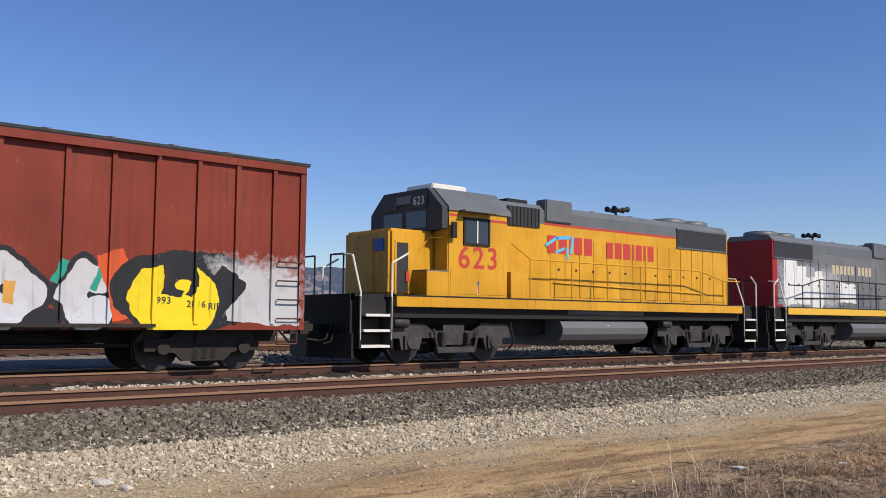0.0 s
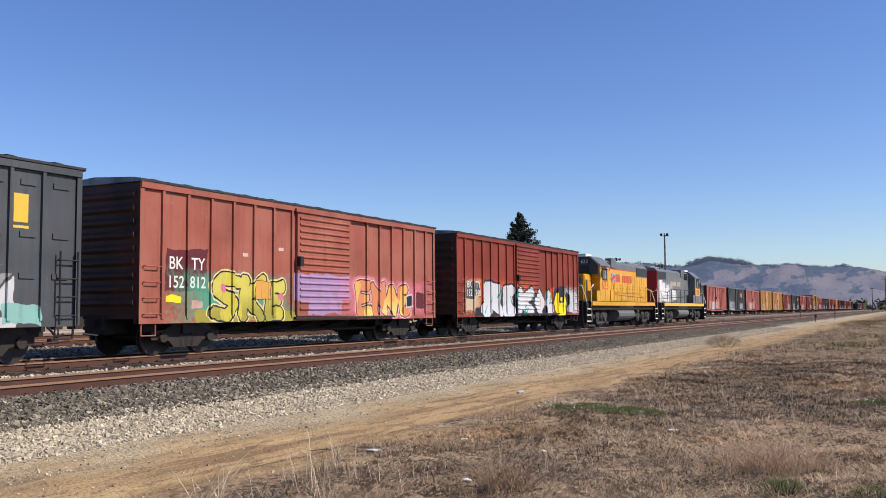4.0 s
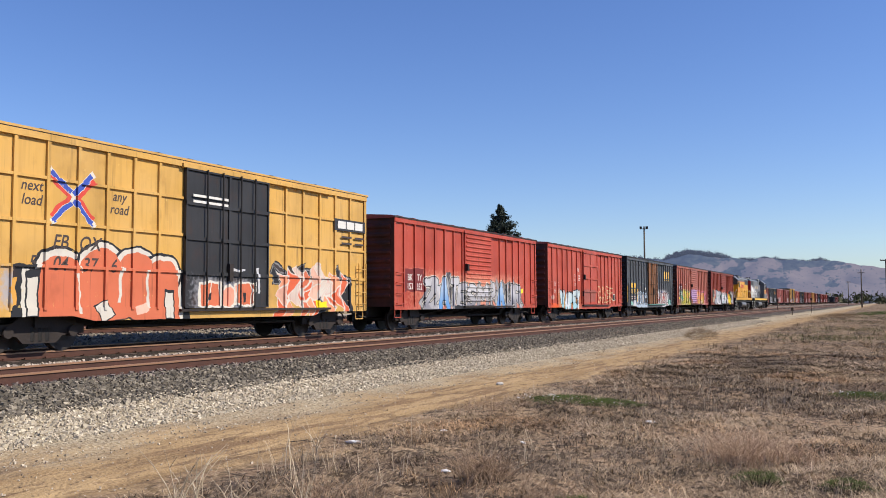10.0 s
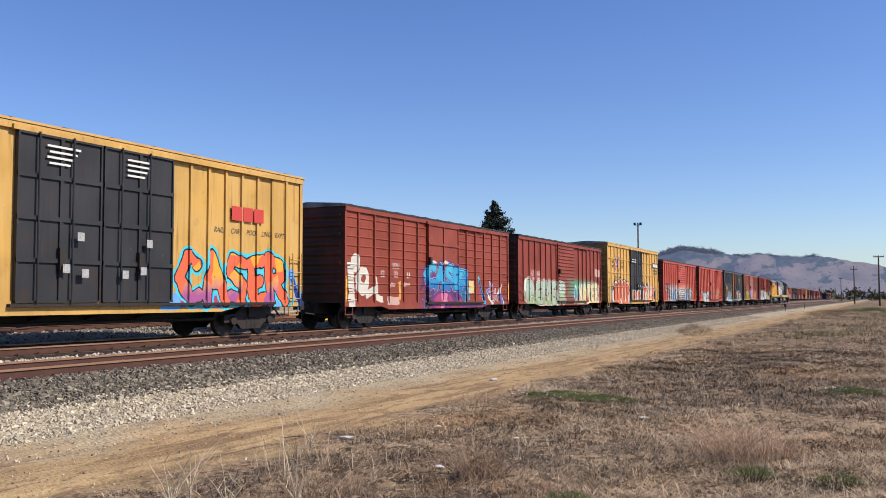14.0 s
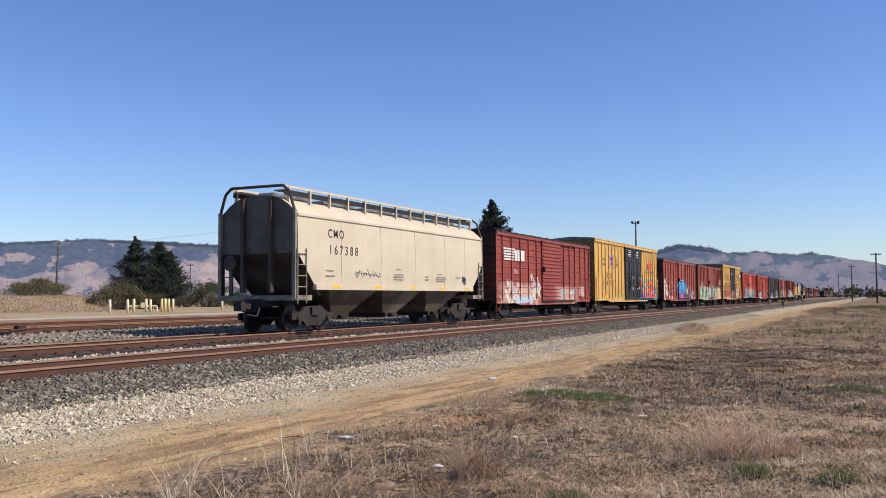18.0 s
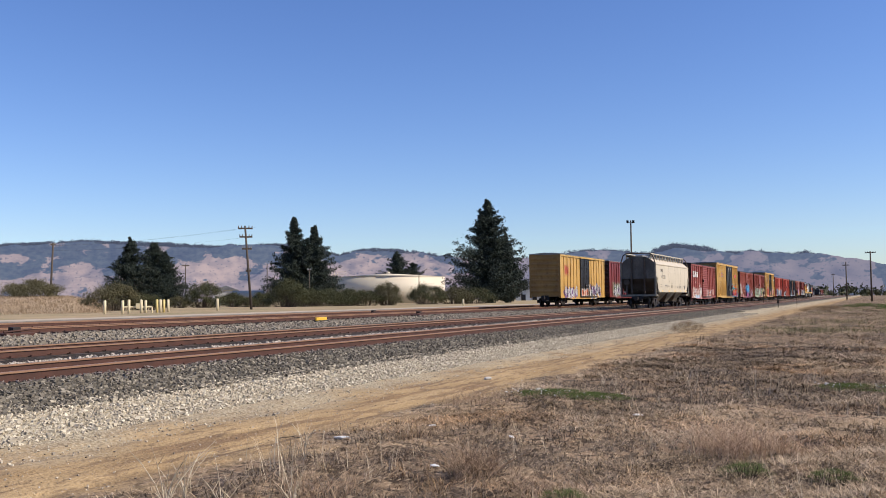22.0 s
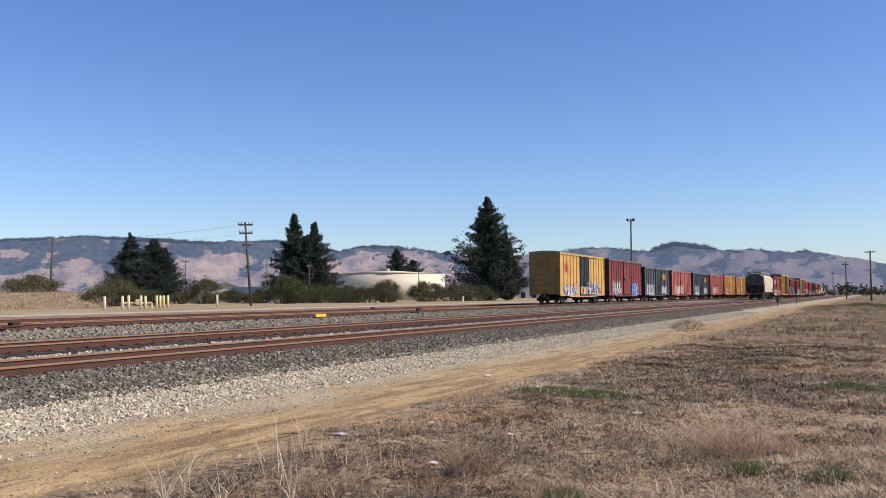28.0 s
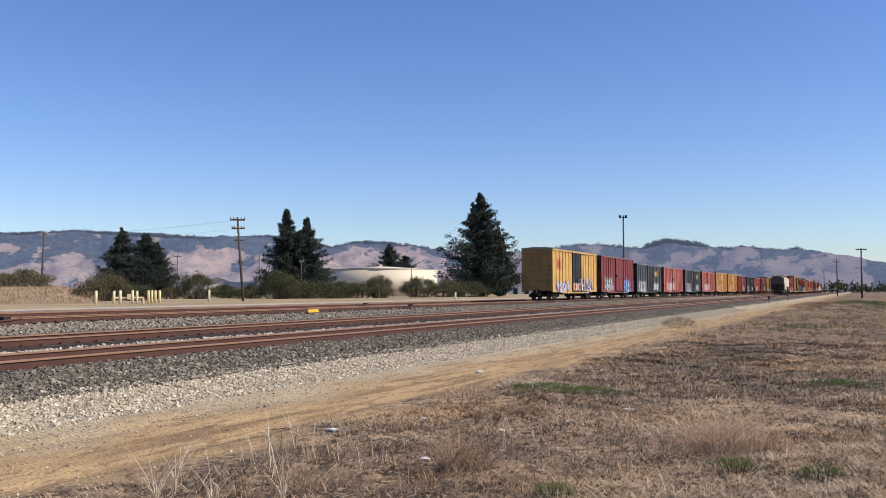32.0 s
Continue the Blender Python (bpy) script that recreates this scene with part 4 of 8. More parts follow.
    for s in (1, -1):
        bx("intake_screen", [(s * 0.94, s * 0.985, -3.2, -1.95, 3.66, 4.20)], MESHGRILLE)
        for k in range(9):
            y = -3.16 + k * 0.145
            part("louver", boxes((min(s * 0.98, s * 1.0), max(s * 0.98, s * 1.0), min(d * y, d * y + 0.03), max(d * y, d * y + 0.03), 3.67, 4.19)), GRIME, lo)
        bx("blower_box", [(s * 0.6, s * 1.02, -1.72, -0.62, 3.86, 4.50)], top, bevel=0.03)
        bx("radiator_screen", [(s * 0.94, s * 0.985, 4.5, 7.34, 3.50, 4.08)], MESHGRILLE)
        bx("radiator_frame", [(s * 0.95, s * 1.0, 4.46, 7.38, 4.08, 4.12), (s * 0.95, s * 1.0, 4.46, 7.38, 3.46, 3.50)], top)
        if stripe:
            bx("stripe", [(s * 0.951, s * 0.957, -1.75, 4.46, 3.77, 3.83)], stripe)
            bx("stripe", [(s * 1.521, s * 1.525, -5.74, -5.45, 3.66, 3.72)], stripe)
            bx("stripe", [(s * 1.521, s * 1.525, -4.35, -3.76, 3.60, 3.66)], stripe)
        # hood doors: seams and latches
        for k in range(14):
            y = -1.5 + k * 0.62
            bx("hood_door", [(s * 0.952, s * 0.968, y, y + 0.57, 1.75, 3.45)], main)
        for k in range(11):
            y = -1.2 + k * 0.75
            bx("latch", [(s * 0.965, s * 0.985, y, y + 0.07, 2.50, 2.56)], GRIME)
        # hand rails along the walkway
        posts = [-2.85, -1.2, 0.35, 1.9, 3.45, 5.0, 6.3]
        zt = [2.72] * 6 + [2.45]
        line = [(s * 1.5, d * -3.55, 3.1), (s * 1.5, d * -2.85, 2.72)] + [(s * 1.5, d * y, z) for y, z in zip(posts[1:], zt[1:])] + [(s * 1.5, d * 7.3, 2.45)]
        hr = part("handrail", tube(line, 0.022), rail, lo)
        for y, z in zip(posts, zt):
            part("stanchion", rods([[(s * 1.5, d * y, 1.5), (s * 1.5, d * y, z)]], 0.02), rail, hr)
        # open doorway in the nose, its dark inside drawn as a flat black panel
        bx("side_door", [(s * 0.978, s * 0.99, -6.98, -6.62, 1.74, 2.95)], PAINT_BLACK)
        bx("door_jamb", [(s * 0.975, s * 1.0, -7.02, -6.97, 1.7, 3.0), (s * 0.975, s * 1.0, -6.62, -6.57, 1.7, 3.0), (s * 0.975, s * 1.002, -7.02, -6.57, 2.95, 3.0)], nose)
        bx("marker_lamp", [(s * 0.99, s * 1.03, -6.70, -6.60, 2.0, 2.25)], PAINT_RED)
        part("grab_rail", rods([[(s * 0.98, d * -6.3, 2.75), (s * 1.05, d * -6.0, 3.12), (s * 1.50, d * -5.70, 3.12)]], 0.018), rail, lo)
        for ya, yb, za, zb in ((-6.42, -5.80, 1.72, 2.22), (-5.70, -4.80, 1.72, 2.30), (-4.74, -3.82, 1.72, 2.30)):
            bx("hatch", [(s * 1.52, s * 1.532, ya, yb, za, zb)], main)
        part("piping", rods([[(s * 0.99, d * -1.4, 2.15), (s * 0.99, d * 5.9, 2.0)]], 0.025), rail, lo)
        bx("battery_box", [(s * 0.96, s * 1.52, -3.6, -2.95, 1.66, 2.35)], main)
        # corner steps and their rails
        for e in (-1, 1):
            y0, y1 = (-8.45, -7.4) if e < 0 else (7.45, 8.4)
            for k, z in enumerate((0.42, 0.78, 1.14)):
                bx("step", [(s * 1.05, s * 1.50, y0 + 0.12 + 0.06 * k, y1 - 0.12, z, z + 0.06)], HANDRAIL_WHITE)
                bx("step_riser", [(s * 1.06, s * 1.1, y0 + 0.12, y1 - 0.12, z + 0.06, z + 0.30)], GRIME)
            bx("step_side", [(s * 1.05, s * 1.52, y0 + 0.04, y0 + 0.10, 0.40, 1.6)], GRIME)
            bx("step_side", [(s * 1.05, s * 1.52, y1 - 0.10, y1 - 0.04, 0.40, 1.6)], GRIME)
            part("step_rail", rods([[(s * 1.5, d * (y0 + 0.08), 0.6), (s * 1.5, d * (y0 + 0.08), 1.7), (s * 1.25, d * (y0 + 0.02), 2.55), (s * 0.8, d * (y0 + 0.02), 2.60)], [(s * 1.5, d * (y1 - 0.08), 0.6), (s * 1.5, d * (y1 - 0.08), 2.4), (s * 1.5, d * (y1 - 0.4 * e), 2.65)]], 0.024), HANDRAIL_WHITE, lo)
    # roof things
    for y in (5.3, 6.6):
        f = part("radiator_fan", rod(bmesh.new(), (0, d * y, 4.30), (0, d * y, 4.50), 0.62, 20), top, lo)
        part("fan_grille", rod(bmesh.new(), (0, d * y, 4.49), (0, d * y, 4.53), 0.52, 18), MESHGRILLE, f)
    for y in (-2.55, ):
        part("exhaust_stack", boxes((-0.3, 0.3, min(d * y, d * (y + 0.8)), max(d * y, d * (y + 0.8)), 4.3, 4.52)), GRIME, lo)
    bm = rod(bmesh.new(), (0, d * 2.6, 4.30), (0, d * 2.6, 4.58), 0.04, 6)
    hn = part("horn", bm, GRIME, lo)
    for x, y, e in ((-0.25, 0.35, 1), (0.0, 0.45, 1), (0.25, 0.35, 1), (-0.14, 0.35, -1), (0.14, 0.35, -1)):
        part("horn_bell", rod(bmesh.new(), (x, d * 2.6, 4.62), (x, d * (2.6 + e * y * 0.8), 4.66), 0.03, 8, 0.10), GRIME, hn)
    for s in (1, -1):
        for y in (-1.2, 0.6, 2.4, 4.2):
            part("lifting_lug", boxes((min(s * 0.70, s * 0.76), max(s * 0.70, s * 0.76), d * y - 0.1, d * y + 0.1, 4.25, 4.36)), top, lo)
    # below the frame
    half = [(1.10, 1.13), (1.34, 1.05), (1.44, 0.88), (1.42, 0.70), (1.30, 0.54), (1.10, 0.43), (0.85, 0.38)]
    o = half + [(-x, z) for x, z in half[::-1]]
    tank = cross("fuel_tank", o, -1.5, 2.3, TANKGREY)
    part("air_reservoir", rod(bmesh.new(), (1.2, d * -1.2, 1.32), (1.2, d * 2.2, 1.32), 0.17, 14), TANKGREY, lo)
    part("air_reservoir", rod(bmesh.new(), (-1.2, d * -1.2, 1.32), (-1.2, d * 2.2, 1.32), 0.17, 14), TANKGREY, lo)
    part("fuel_gauge", rod(bmesh.new(), (1.38, d * 0.5, 0.9), (1.40, d * 0.5, 0.9), 0.07, 12), HANDRAIL_WHITE, tank)
    for e in (-1, 1):
        graft(ENGINE_TRUCK_MODEL, lo, pose(0, d * e * 5.25, 0, 0, 0, 0))
        bx("pilot", [(-1.3, 1.3, e * 8.4, e * 8.52, 0.75, 1.66)], GRIME)
        pl = prism(bmesh.new(), [(-1.35, d * e * 8.5), (0, d * e * 8.85), (1.35, d * e * 8.5), (1.35, d * e * 8.42), (-1.35, d * e * 8.42)], 0.18, 0.75, "z")
        part("plow", pl, GRIME, lo)
        part("end_rail", rods([[(-0.9, d * e * 8.45, 1.66), (-0.9, d * e * 8.45, 2.6), (-0.35, d * e * 8.45, 2.6), (-0.35, d * e * 8.45, 1.66)], [(0.9, d * e * 8.45, 1.66), (0.9, d * e * 8.45, 2.6), (0.35, d * e * 8.45, 2.6), (0.35, d * e * 8.45, 1.66)]], 0.022), GRIME, lo)
        coupler(lo, d * e * 8.4, d * e)
        part("hose", rods([[(0.6, d * e * 8.5, 1.0), (0.65, d * e * 8.75, 0.6), (0.5, d * e * 8.9, 0.55)], [(0.75, d * e * 8.5, 1.0), (0.8, d * e * 8.7, 0.55), (0.7, d * e * 8.85, 0.5)]], 0.025), GRIME, lo)
    return lo


def bars(name, y, z, x, heights, widths, gaps, material, parent):
    """Painted writing that stays unread: plain upright bars, one for a letter."""
    for w_, g in zip(widths, gaps):
        part(name, boxes((x - 0.002, x + 0.004, y, y + w_, z - heights / 2, z + heights / 2)), material, parent)
        y += w_ + g
    return y


# ---- covered hopper ----
SEAM = mat("dusty_seam", (0.26, 0.22, 0.165), 0.7, 0, 0.3, 3.0)
# cream of the upper end sheets, painted dark for the shade they stand in
HOPPER_HEAD = mat("shaded_cream_end", (0.13, 0.11, 0.088), 0.7, 0, 0.25, 0.8)
HOPPER_RAIL = mat("dusty_cream_rails", (0.28, 0.245, 0.19), 0.7, 0, 0.3, 2.0)
# outlet bays: grime and the shade below the body, both in the paint
BAY = livery("shaded_grimy_bay_paint", (0.30, 0.26, 0.20), rust=0.8, grimy=True)


def covered_hopper(paint, label, dark):
    hp = tagged(empty("covered_hopper"), label, "hopper car", "wagons of the train")
    L = 7.55
    half = [(1.55, 1.55), (1.575, 2.0), (1.585, 2.6), (1.58, 3.2), (1.555, 3.84), (1.47, 3.98), (1.22, 4.20), (0.95, 4.38), (0.60, 4.50), (0.25, 4.54)]
    prof = half + [(-x, z) for x, z in half[::-1]]

    def end_at(z):
        """Side sheets are cut back below the middle, along the slope of the end sheets."""
        return L if z > 2.55 else L - (2.55 - z) * 1.02
    bm = bmesh.new()
    rows = [[bm.verts.new((x, s * end_at(z), z)) for x, z in prof] for s in (-1, 1)]
    n = len(prof)
    for i in range(n):
        j = (i + 1) % n
        bm.faces.new((rows[0][i], rows[1][i], rows[1][j], rows[0][j]))
    for r in rows:
        for i in range(n // 2 - 1):
            bm.faces.new((r[i], r[i + 1], r[n - 2 - i], r[n - 1 - i])).material_index = 1 if r[i].co.z > 2.5 else 2
    bmesh.ops.recalc_face_normals(bm, faces=bm.faces[:])
    part("body", bm, [paint, HOPPER_HEAD, dark], hp)
    for s in (1, -1):
        part("top_chord", bev(boxes((min(s * 1.54, s * 1.60), max(s * 1.54, s * 1.60), -L, L, 3.80, 3.90)), 0.015), paint, hp)
        part("side_sill", boxes((min(s * 1.45, s * 1.60), max(s * 1.45, s * 1.60), -L + 1.05, L - 1.05, 1.40, 1.58)), paint, hp)
        wk = part("running_board", boxes((min(s * 0.62, s * 1.04), max(s * 0.62, s * 1.04), -L, L, 4.66, 4.70)), GALV, hp)
        for k in range(13):
            y = -L + 0.2 + k * (2 * L - 0.4) / 12
            part("walk_bracket", boxes((min(s * 1.02, s * 1.12), max(s * 1.02, s * 1.12), y - 0.035, y + 0.035, 4.28, 4.82)), paint, wk)
        part("side_rail", boxes((min(s * 1.04, s * 1.10), max(s * 1.04, s * 1.10), -L - 0.05, L + 0.05, 4.76, 4.84)), paint, hp)
        part("walk_edge", boxes((min(s * 1.03, s * 1.05), max(s * 1.03, s * 1.05), -L, L, 4.52, 4.70)), GRIME, hp)
        for y in (-4.9, -2.1, 0.7, 3.5, 5.6):
            edge = [(s * (x + 0.003), z) for x, z in half[:5]] + [(s * (x - 0.02), z) for x, z in half[:5][::-1]]
            part("weld_seam", prism(bmesh.new(), edge, y - 0.008, y + 0.008, "y"), SEAM, hp)
        for e in (-1, 1):
            y0, y1 = sorted((e * (L + 0.05), e * (L - 0.45)))
            ladder(hp, s * 1.52 if s > 0 else -1.62, y0, y1, 0.95, 2.75, 5, HOPPER_RAIL)
            part("corner_post", boxes((min(s * 1.46, s * 1.57), max(s * 1.46, s * 1.57), min(e * (L + 0.02), e * (L + 0.13)), max(e * (L + 0.02), e * (L + 0.13)), 1.1, 4.0)), HOPPER_RAIL, hp)
            part("end_rail", rods([[(s * 1.52, e * (L + 0.08), 3.95), (s * 1.30, e * (L + 0.08), 4.62), (s * 1.05, e * (L + 0.08), 4.82), (0, e * (L + 0.08), 4.82)]], 0.05), dark, hp)
            part("end_post", boxes((min(s * 0.50, s * 0.62), max(s * 0.50, s * 0.62), min(e * (L - 0.02), e * (L + 0.16)), max(e * (L - 0.02), e * (L + 0.16)), 1.3, 4.45)), dark, hp)
            part("side_post", prism(bmesh.new(), [(e * (L - 0.02), 2.56), (e * (L + 0.12), 2.56), (e * (L + 0.12), 1.2), (e * (L - 0.02), 1.2)], s * 1.40, s * 1.46, "x"), dark, hp)
    for k in range(5):
        y = -L + 1.5 + k * (2 * L - 3) / 4
        part("hatch", bev(boxes((-0.34, 0.34, y - 1.1, y + 1.1, 4.52, 4.68)), 0.04), GALV, hp)
    for k in range(3):
        y = -3.75 + k * 3.75
        bm = bmesh.new()
        a = [bm.verts.new(p) for p in ((-1.5, y - 1.86, 1.55), (1.5, y - 1.86, 1.55), (1.5, y + 1.86, 1.55), (-1.5, y + 1.86, 1.55))]
        c = [bm.verts.new(p) for p in ((-0.75, y - 0.55, 0.52), (0.75, y - 0.55, 0.52), (0.75, y + 0.55, 0.52), (-0.75, y + 0.55, 0.52))]
        bm.faces.new(c[::-1])
        bm.faces.new(a)
        for i in range(4):
            bm.faces.new((a[i], a[(i + 1) % 4], c[(i + 1) % 4], c[i]))
        bmesh.ops.recalc_face_normals(bm, faces=bm.faces[:])
        bay = part("outlet_bay", bm, BAY, hp)
        part("outlet_gate", boxes((-0.85, 0.85, y - 0.5, y + 0.5, 0.36, 0.53)), GRIME, bay)
        part("gate_capstan", rod(bmesh.new(), (0.85, y - 0.2, 0.45), (1.05, y - 0.2, 0.45), 0.07, 10), GRIME, bay)
    for e in (-1, 1):
        part("end_sill", boxes((-1.52, 1.52, min(e * (L - 0.9), e * (L + 0.15)), max(e * (L - 0.9), e * (L + 0.15)), 1.05, 1.22)), HOPPER_RAIL, hp)
        part("slope_sheet", prism(bmesh.new(), [(e * (L - 0.02), 2.54), (e * (L - 1.5), 1.22), (e * (L - 1.62), 1.22), (e * (L - 0.16), 2.54)], -1.4, 1.4, "x"), dark, hp)
        part("shear_plate", boxes((-0.5, 0.5, min(e * (L - 1.3), e * (L + 0.4)), max(e * (L - 1.3), e * (L + 0.4)), 0.85, 1.05)), GRIME, hp)
        graft(TRUCK, hp, pose(0, e * (L - 1.6), 0))
        coupler(hp, e * (L + 0.35), e)
    part("centre_sill", boxes((-0.3, 0.3, -L - 0.3, L + 0.3, 0.85, 1.1)), GRIME, hp)
    bm = rod(bmesh.new(), (-1.0, -L - 0.18, 2.3), (-1.0, -L - 0.24, 2.3), 0.26, 14)
    part("brake_wheel", bm, dark, hp)
    part("brake_stand", boxes((-1.06, -0.94, -L - 0.18, -L - 0.10, 1.2, 2.4)), dark, hp)
    return hp


# ---- spray paint, in each wagon's own metres ----
ORANGE_RED, TAN, SLATE, SOOT = (0.62, 0.10, 0.03), (0.52, 0.40, 0.27), (0.07, 0.07, 0.075), (0.022, 0.024, 0.028)
SILVER, TEAL, SUNNY, MAROON = (0.50, 0.50, 0.51), (0.03, 0.30, 0.22), (0.80, 0.62, 0.02), (0.11, 0.022, 0.03)
SEA_GREEN, LIME, OLIVE, AMBER = (0.05, 0.30, 0.20), (0.48, 0.42, 0.06), (0.30, 0.27, 0.05), (0.62, 0.32, 0.07)
LILAC, PINK, FADED, SEA_PALE = (0.33, 0.21, 0.36), (0.55, 0.16, 0.22), (0.50, 0.33, 0.28), (0.22, 0.42, 0.38)
ICE, BRICK, COBALT, CREAM = (0.36, 0.45, 0.54), (0.36, 0.06, 0.045), (0.05, 0.12, 0.36), (0.58, 0.55, 0.48)
N_RED, DUSTY_RED, PEACH, STEEL_GREY = (0.40, 0.075, 0.05), (0.30, 0.09, 0.07), (0.60, 0.26, 0.17), (0.34, 0.34, 0.37)
SKY_BLUE, CORAL, SAGE, MINT = (0.13, 0.33, 0.66), (0.56, 0.15, 0.075), (0.22, 0.30, 0.20), (0.42, 0.54, 0.42)
ROSE, BUTTER, NAVY, MAGENTA = (0.38, 0.16, 0.16), (0.62, 0.52, 0.24), (0.03, 0.05, 0.20), (0.34, 0.05, 0.14)
VIOLET, AQUA, MARK_RED, MARK_BLUE = (0.11, 0.035, 0.15), (0.04, 0.42, 0.60), (0.58, 0.07, 0.05), (0.05, 0.09, 0.40)
SILVERS = (SILVER, (0.42, 0.42, 0.45), SOOT, (0.70, 0.70, 0.72), (0.24, 0.24, 0.26), SILVER)
BLUES = (SKY_BLUE, ICE, (0.08, 0.22, 0.50), SKY_BLUE)
EMBERS = (CORAL, (0.74, 0.32, 0.18), CREAM, (0.62, 0.12, 0.05), (0.70, 0.44, 0.34), CORAL)
AQUAS = (AQUA, (0.10, 0.52, 0.72), (0.03, 0.20, 0.48), AQUA, NAVY, (0.22, 0.60, 0.72))
PURPLES = (VIOLET, MAGENTA, (0.05, 0.04, 0.16), SOOT, (0.22, 0.09, 0.34))
HAZE = (SILVER, (0.40, 0.36, 0.36), VIOLET, SILVER, (0.25, 0.22, 0.26))
GLYPHS = {
    "A": "0,0 .5,1 1,0;.25,.4 .75,.4", "C": "1,.85 .5,1 0,.5 .5,0 1,.15", "D": "0,0 0,1 .7,.85 .9,.5 .7,.1 0,0", "E": "1,1 0,.95 0,0 1,.05;0,.5 .75,.5",
    "K": "0,0 0,1;1,1 .1,.5 1,0", "M": "0,0 .1,1 .5,.4 .9,1 1,0", "N": "0,0 0,1 1,0 1,1", "O": ".5,1 0,.5 .5,0 1,.5 .5,1", "P": "0,0 0,1 .8,.9 .8,.55 0,.45",
    "R": "0,0 0,1 .8,.9 .8,.55 0,.45;.35,.45 1,0", "S": "1,.9 .3,1 0,.72 .9,.35 .6,0 0,.1", "T": "0,1 1,1;.5,1 .5,0", "U": "0,1 .05,.2 .5,0 .95,.2 1,1",
    "V": "0,1 .45,0 1,1", "Y": "0,1 .5,.5 1,1;.5,.5 .4,0", "Z": "0,1 1,1 0,0 1,0"}


def strokes(*letters, high=1.0, slant=0.0):
    """Lines of sprayed letters: (letter, from, width, lift, tallness), in metres from the word's foot."""
    out = []
    for ch, y, wide, lift, tall in letters:
        for line in GLYPHS[ch].split(";"):
            pts = [tuple(float(k) for k in q.split(",")) for q in line.split()]
            out.append([(y + u * wide + slant * v * high, lift + v * high * tall) for u, v in pts])
    return out


ART_1 = [
    ('f', -2.68, 1.75, 4.13, 0.83, 0, ORANGE_RED, None, 0),
    ('f', -6.22, 1.70, 0.90, 0.80, 0, TAN, None, 0),
    ('b', -6.33, 1.44, 0.59, 0.34, 0, TAN, None, 0),
    ('b', -6.49, 1.98, 0.38, 0.35, 0, SLATE, None, 0),
    ('b', -5.71, 2.02, 0.33, 0.29, 0, SLATE, None, 0),
    ('b', -5.58, 1.08, 0.28, 0.17, 0, ORANGE_RED, None, 0),
    ('b', -1.66, 1.03, 4.37, 0.19, 0, SOOT, None, 0),
    ('e', -3.30, 1.48, 0.46, 0.58, 0, SOOT, None, 0),
    ('e', -1.41, 1.52, 0.53, 0.62, 0, SOOT, None, 0),
    ('e', 0.70, 1.41, 0.72, 0.60, 0, SOOT, None, 0)]
ART_1_B = [
    ('t', 0, 1.06, 1.3, 0.27, strokes(("R", -4.75, 1.55, 0, 1.0), ("O", -5.1, 0.7, -0.1, 0.45), ("E", -2.65, 0.85, 0, 0.9), ("K", -1.0, 1.5, 0, 0.85), ("O", 1.15, 1.05, 0, 0.8), ("C", 2.85, 0.55, 0, 0.75), high=1.1), (SILVER, (0.55, 0.56, 0.60)), (SOOT,), (0.10,)),
    ('b', -3.35, 1.89, 0.05, 0.28, -25, TEAL, None, 0),
    ('b', -3.19, 1.67, 0.05, 0.28, -25, TEAL, None, 0)]
ART_1_C = [
    ('b', -4.23, 1.67, 0.04, 0.19, -25, TEAL, None, 0),
    ('b', -4.77, 1.17, 0.04, 0.22, -25, TEAL, None, 0),
    ('b', -1.93, 1.61, 0.05, 0.20, 25, TEAL, None, 0),
    ('b', -1.33, 1.83, 0.06, 0.22, -25, TEAL, None, 0),
    ('b', -0.34, 1.14, 0.07, 0.26, -25, TEAL, None, 0),
    ('b', -0.14, 1.04, 0.06, 0.22, -25, TEAL, None, 0),
    ('b', 0.69, 1.78, 0.06, 0.22, -25, TEAL, None, 0),
    ('b', 2.67, 1.92, 0.07, 0.24, -25, TEAL, None, 0),
    ('b', 3.40, 1.82, 0.07, 0.28, -25, TEAL, None, 0),
    ('b', 1.79, 1.47, 0.10, 0.20, 0, AMBER, None, 0),
    ('b', 3.75, 1.67, 0.23, 0.66, 14, ORANGE_RED, None, 0),
    ('e', 5.23, 1.61, 1.66, 0.82, 0, SOOT, None, 0),
    ('f', 6.67, 1.73, 1.20, 0.68, 0, SILVER, None, 0)]
ART_1_D = [
    ('b', 6.83, 1.47, 0.83, 0.50, 0, SILVER, None, 0),
    ('b', 5.80, 1.49, 0.34, 0.61, -38, SOOT, None, 0),
    ('e', 4.90, 1.42, 0.95, 0.74, 0, SUNNY, SOOT, 0.10),
    ('b', 4.98, 2.02, 0.34, 0.36, 4, SOOT, None, 0),
    ('b', 4.86, 1.60, 0.22, 0.10, -10, SOOT, None, 0),
    ('e', 5.06, 1.74, 0.16, 0.12, 0, SUNNY, None, 0),
    ('b', 5.22, 1.66, 0.06, 0.16, -20, SOOT, None, 0)]
ART_1 = ART_1 + ART_1_B + ART_1_C + ART_1_D

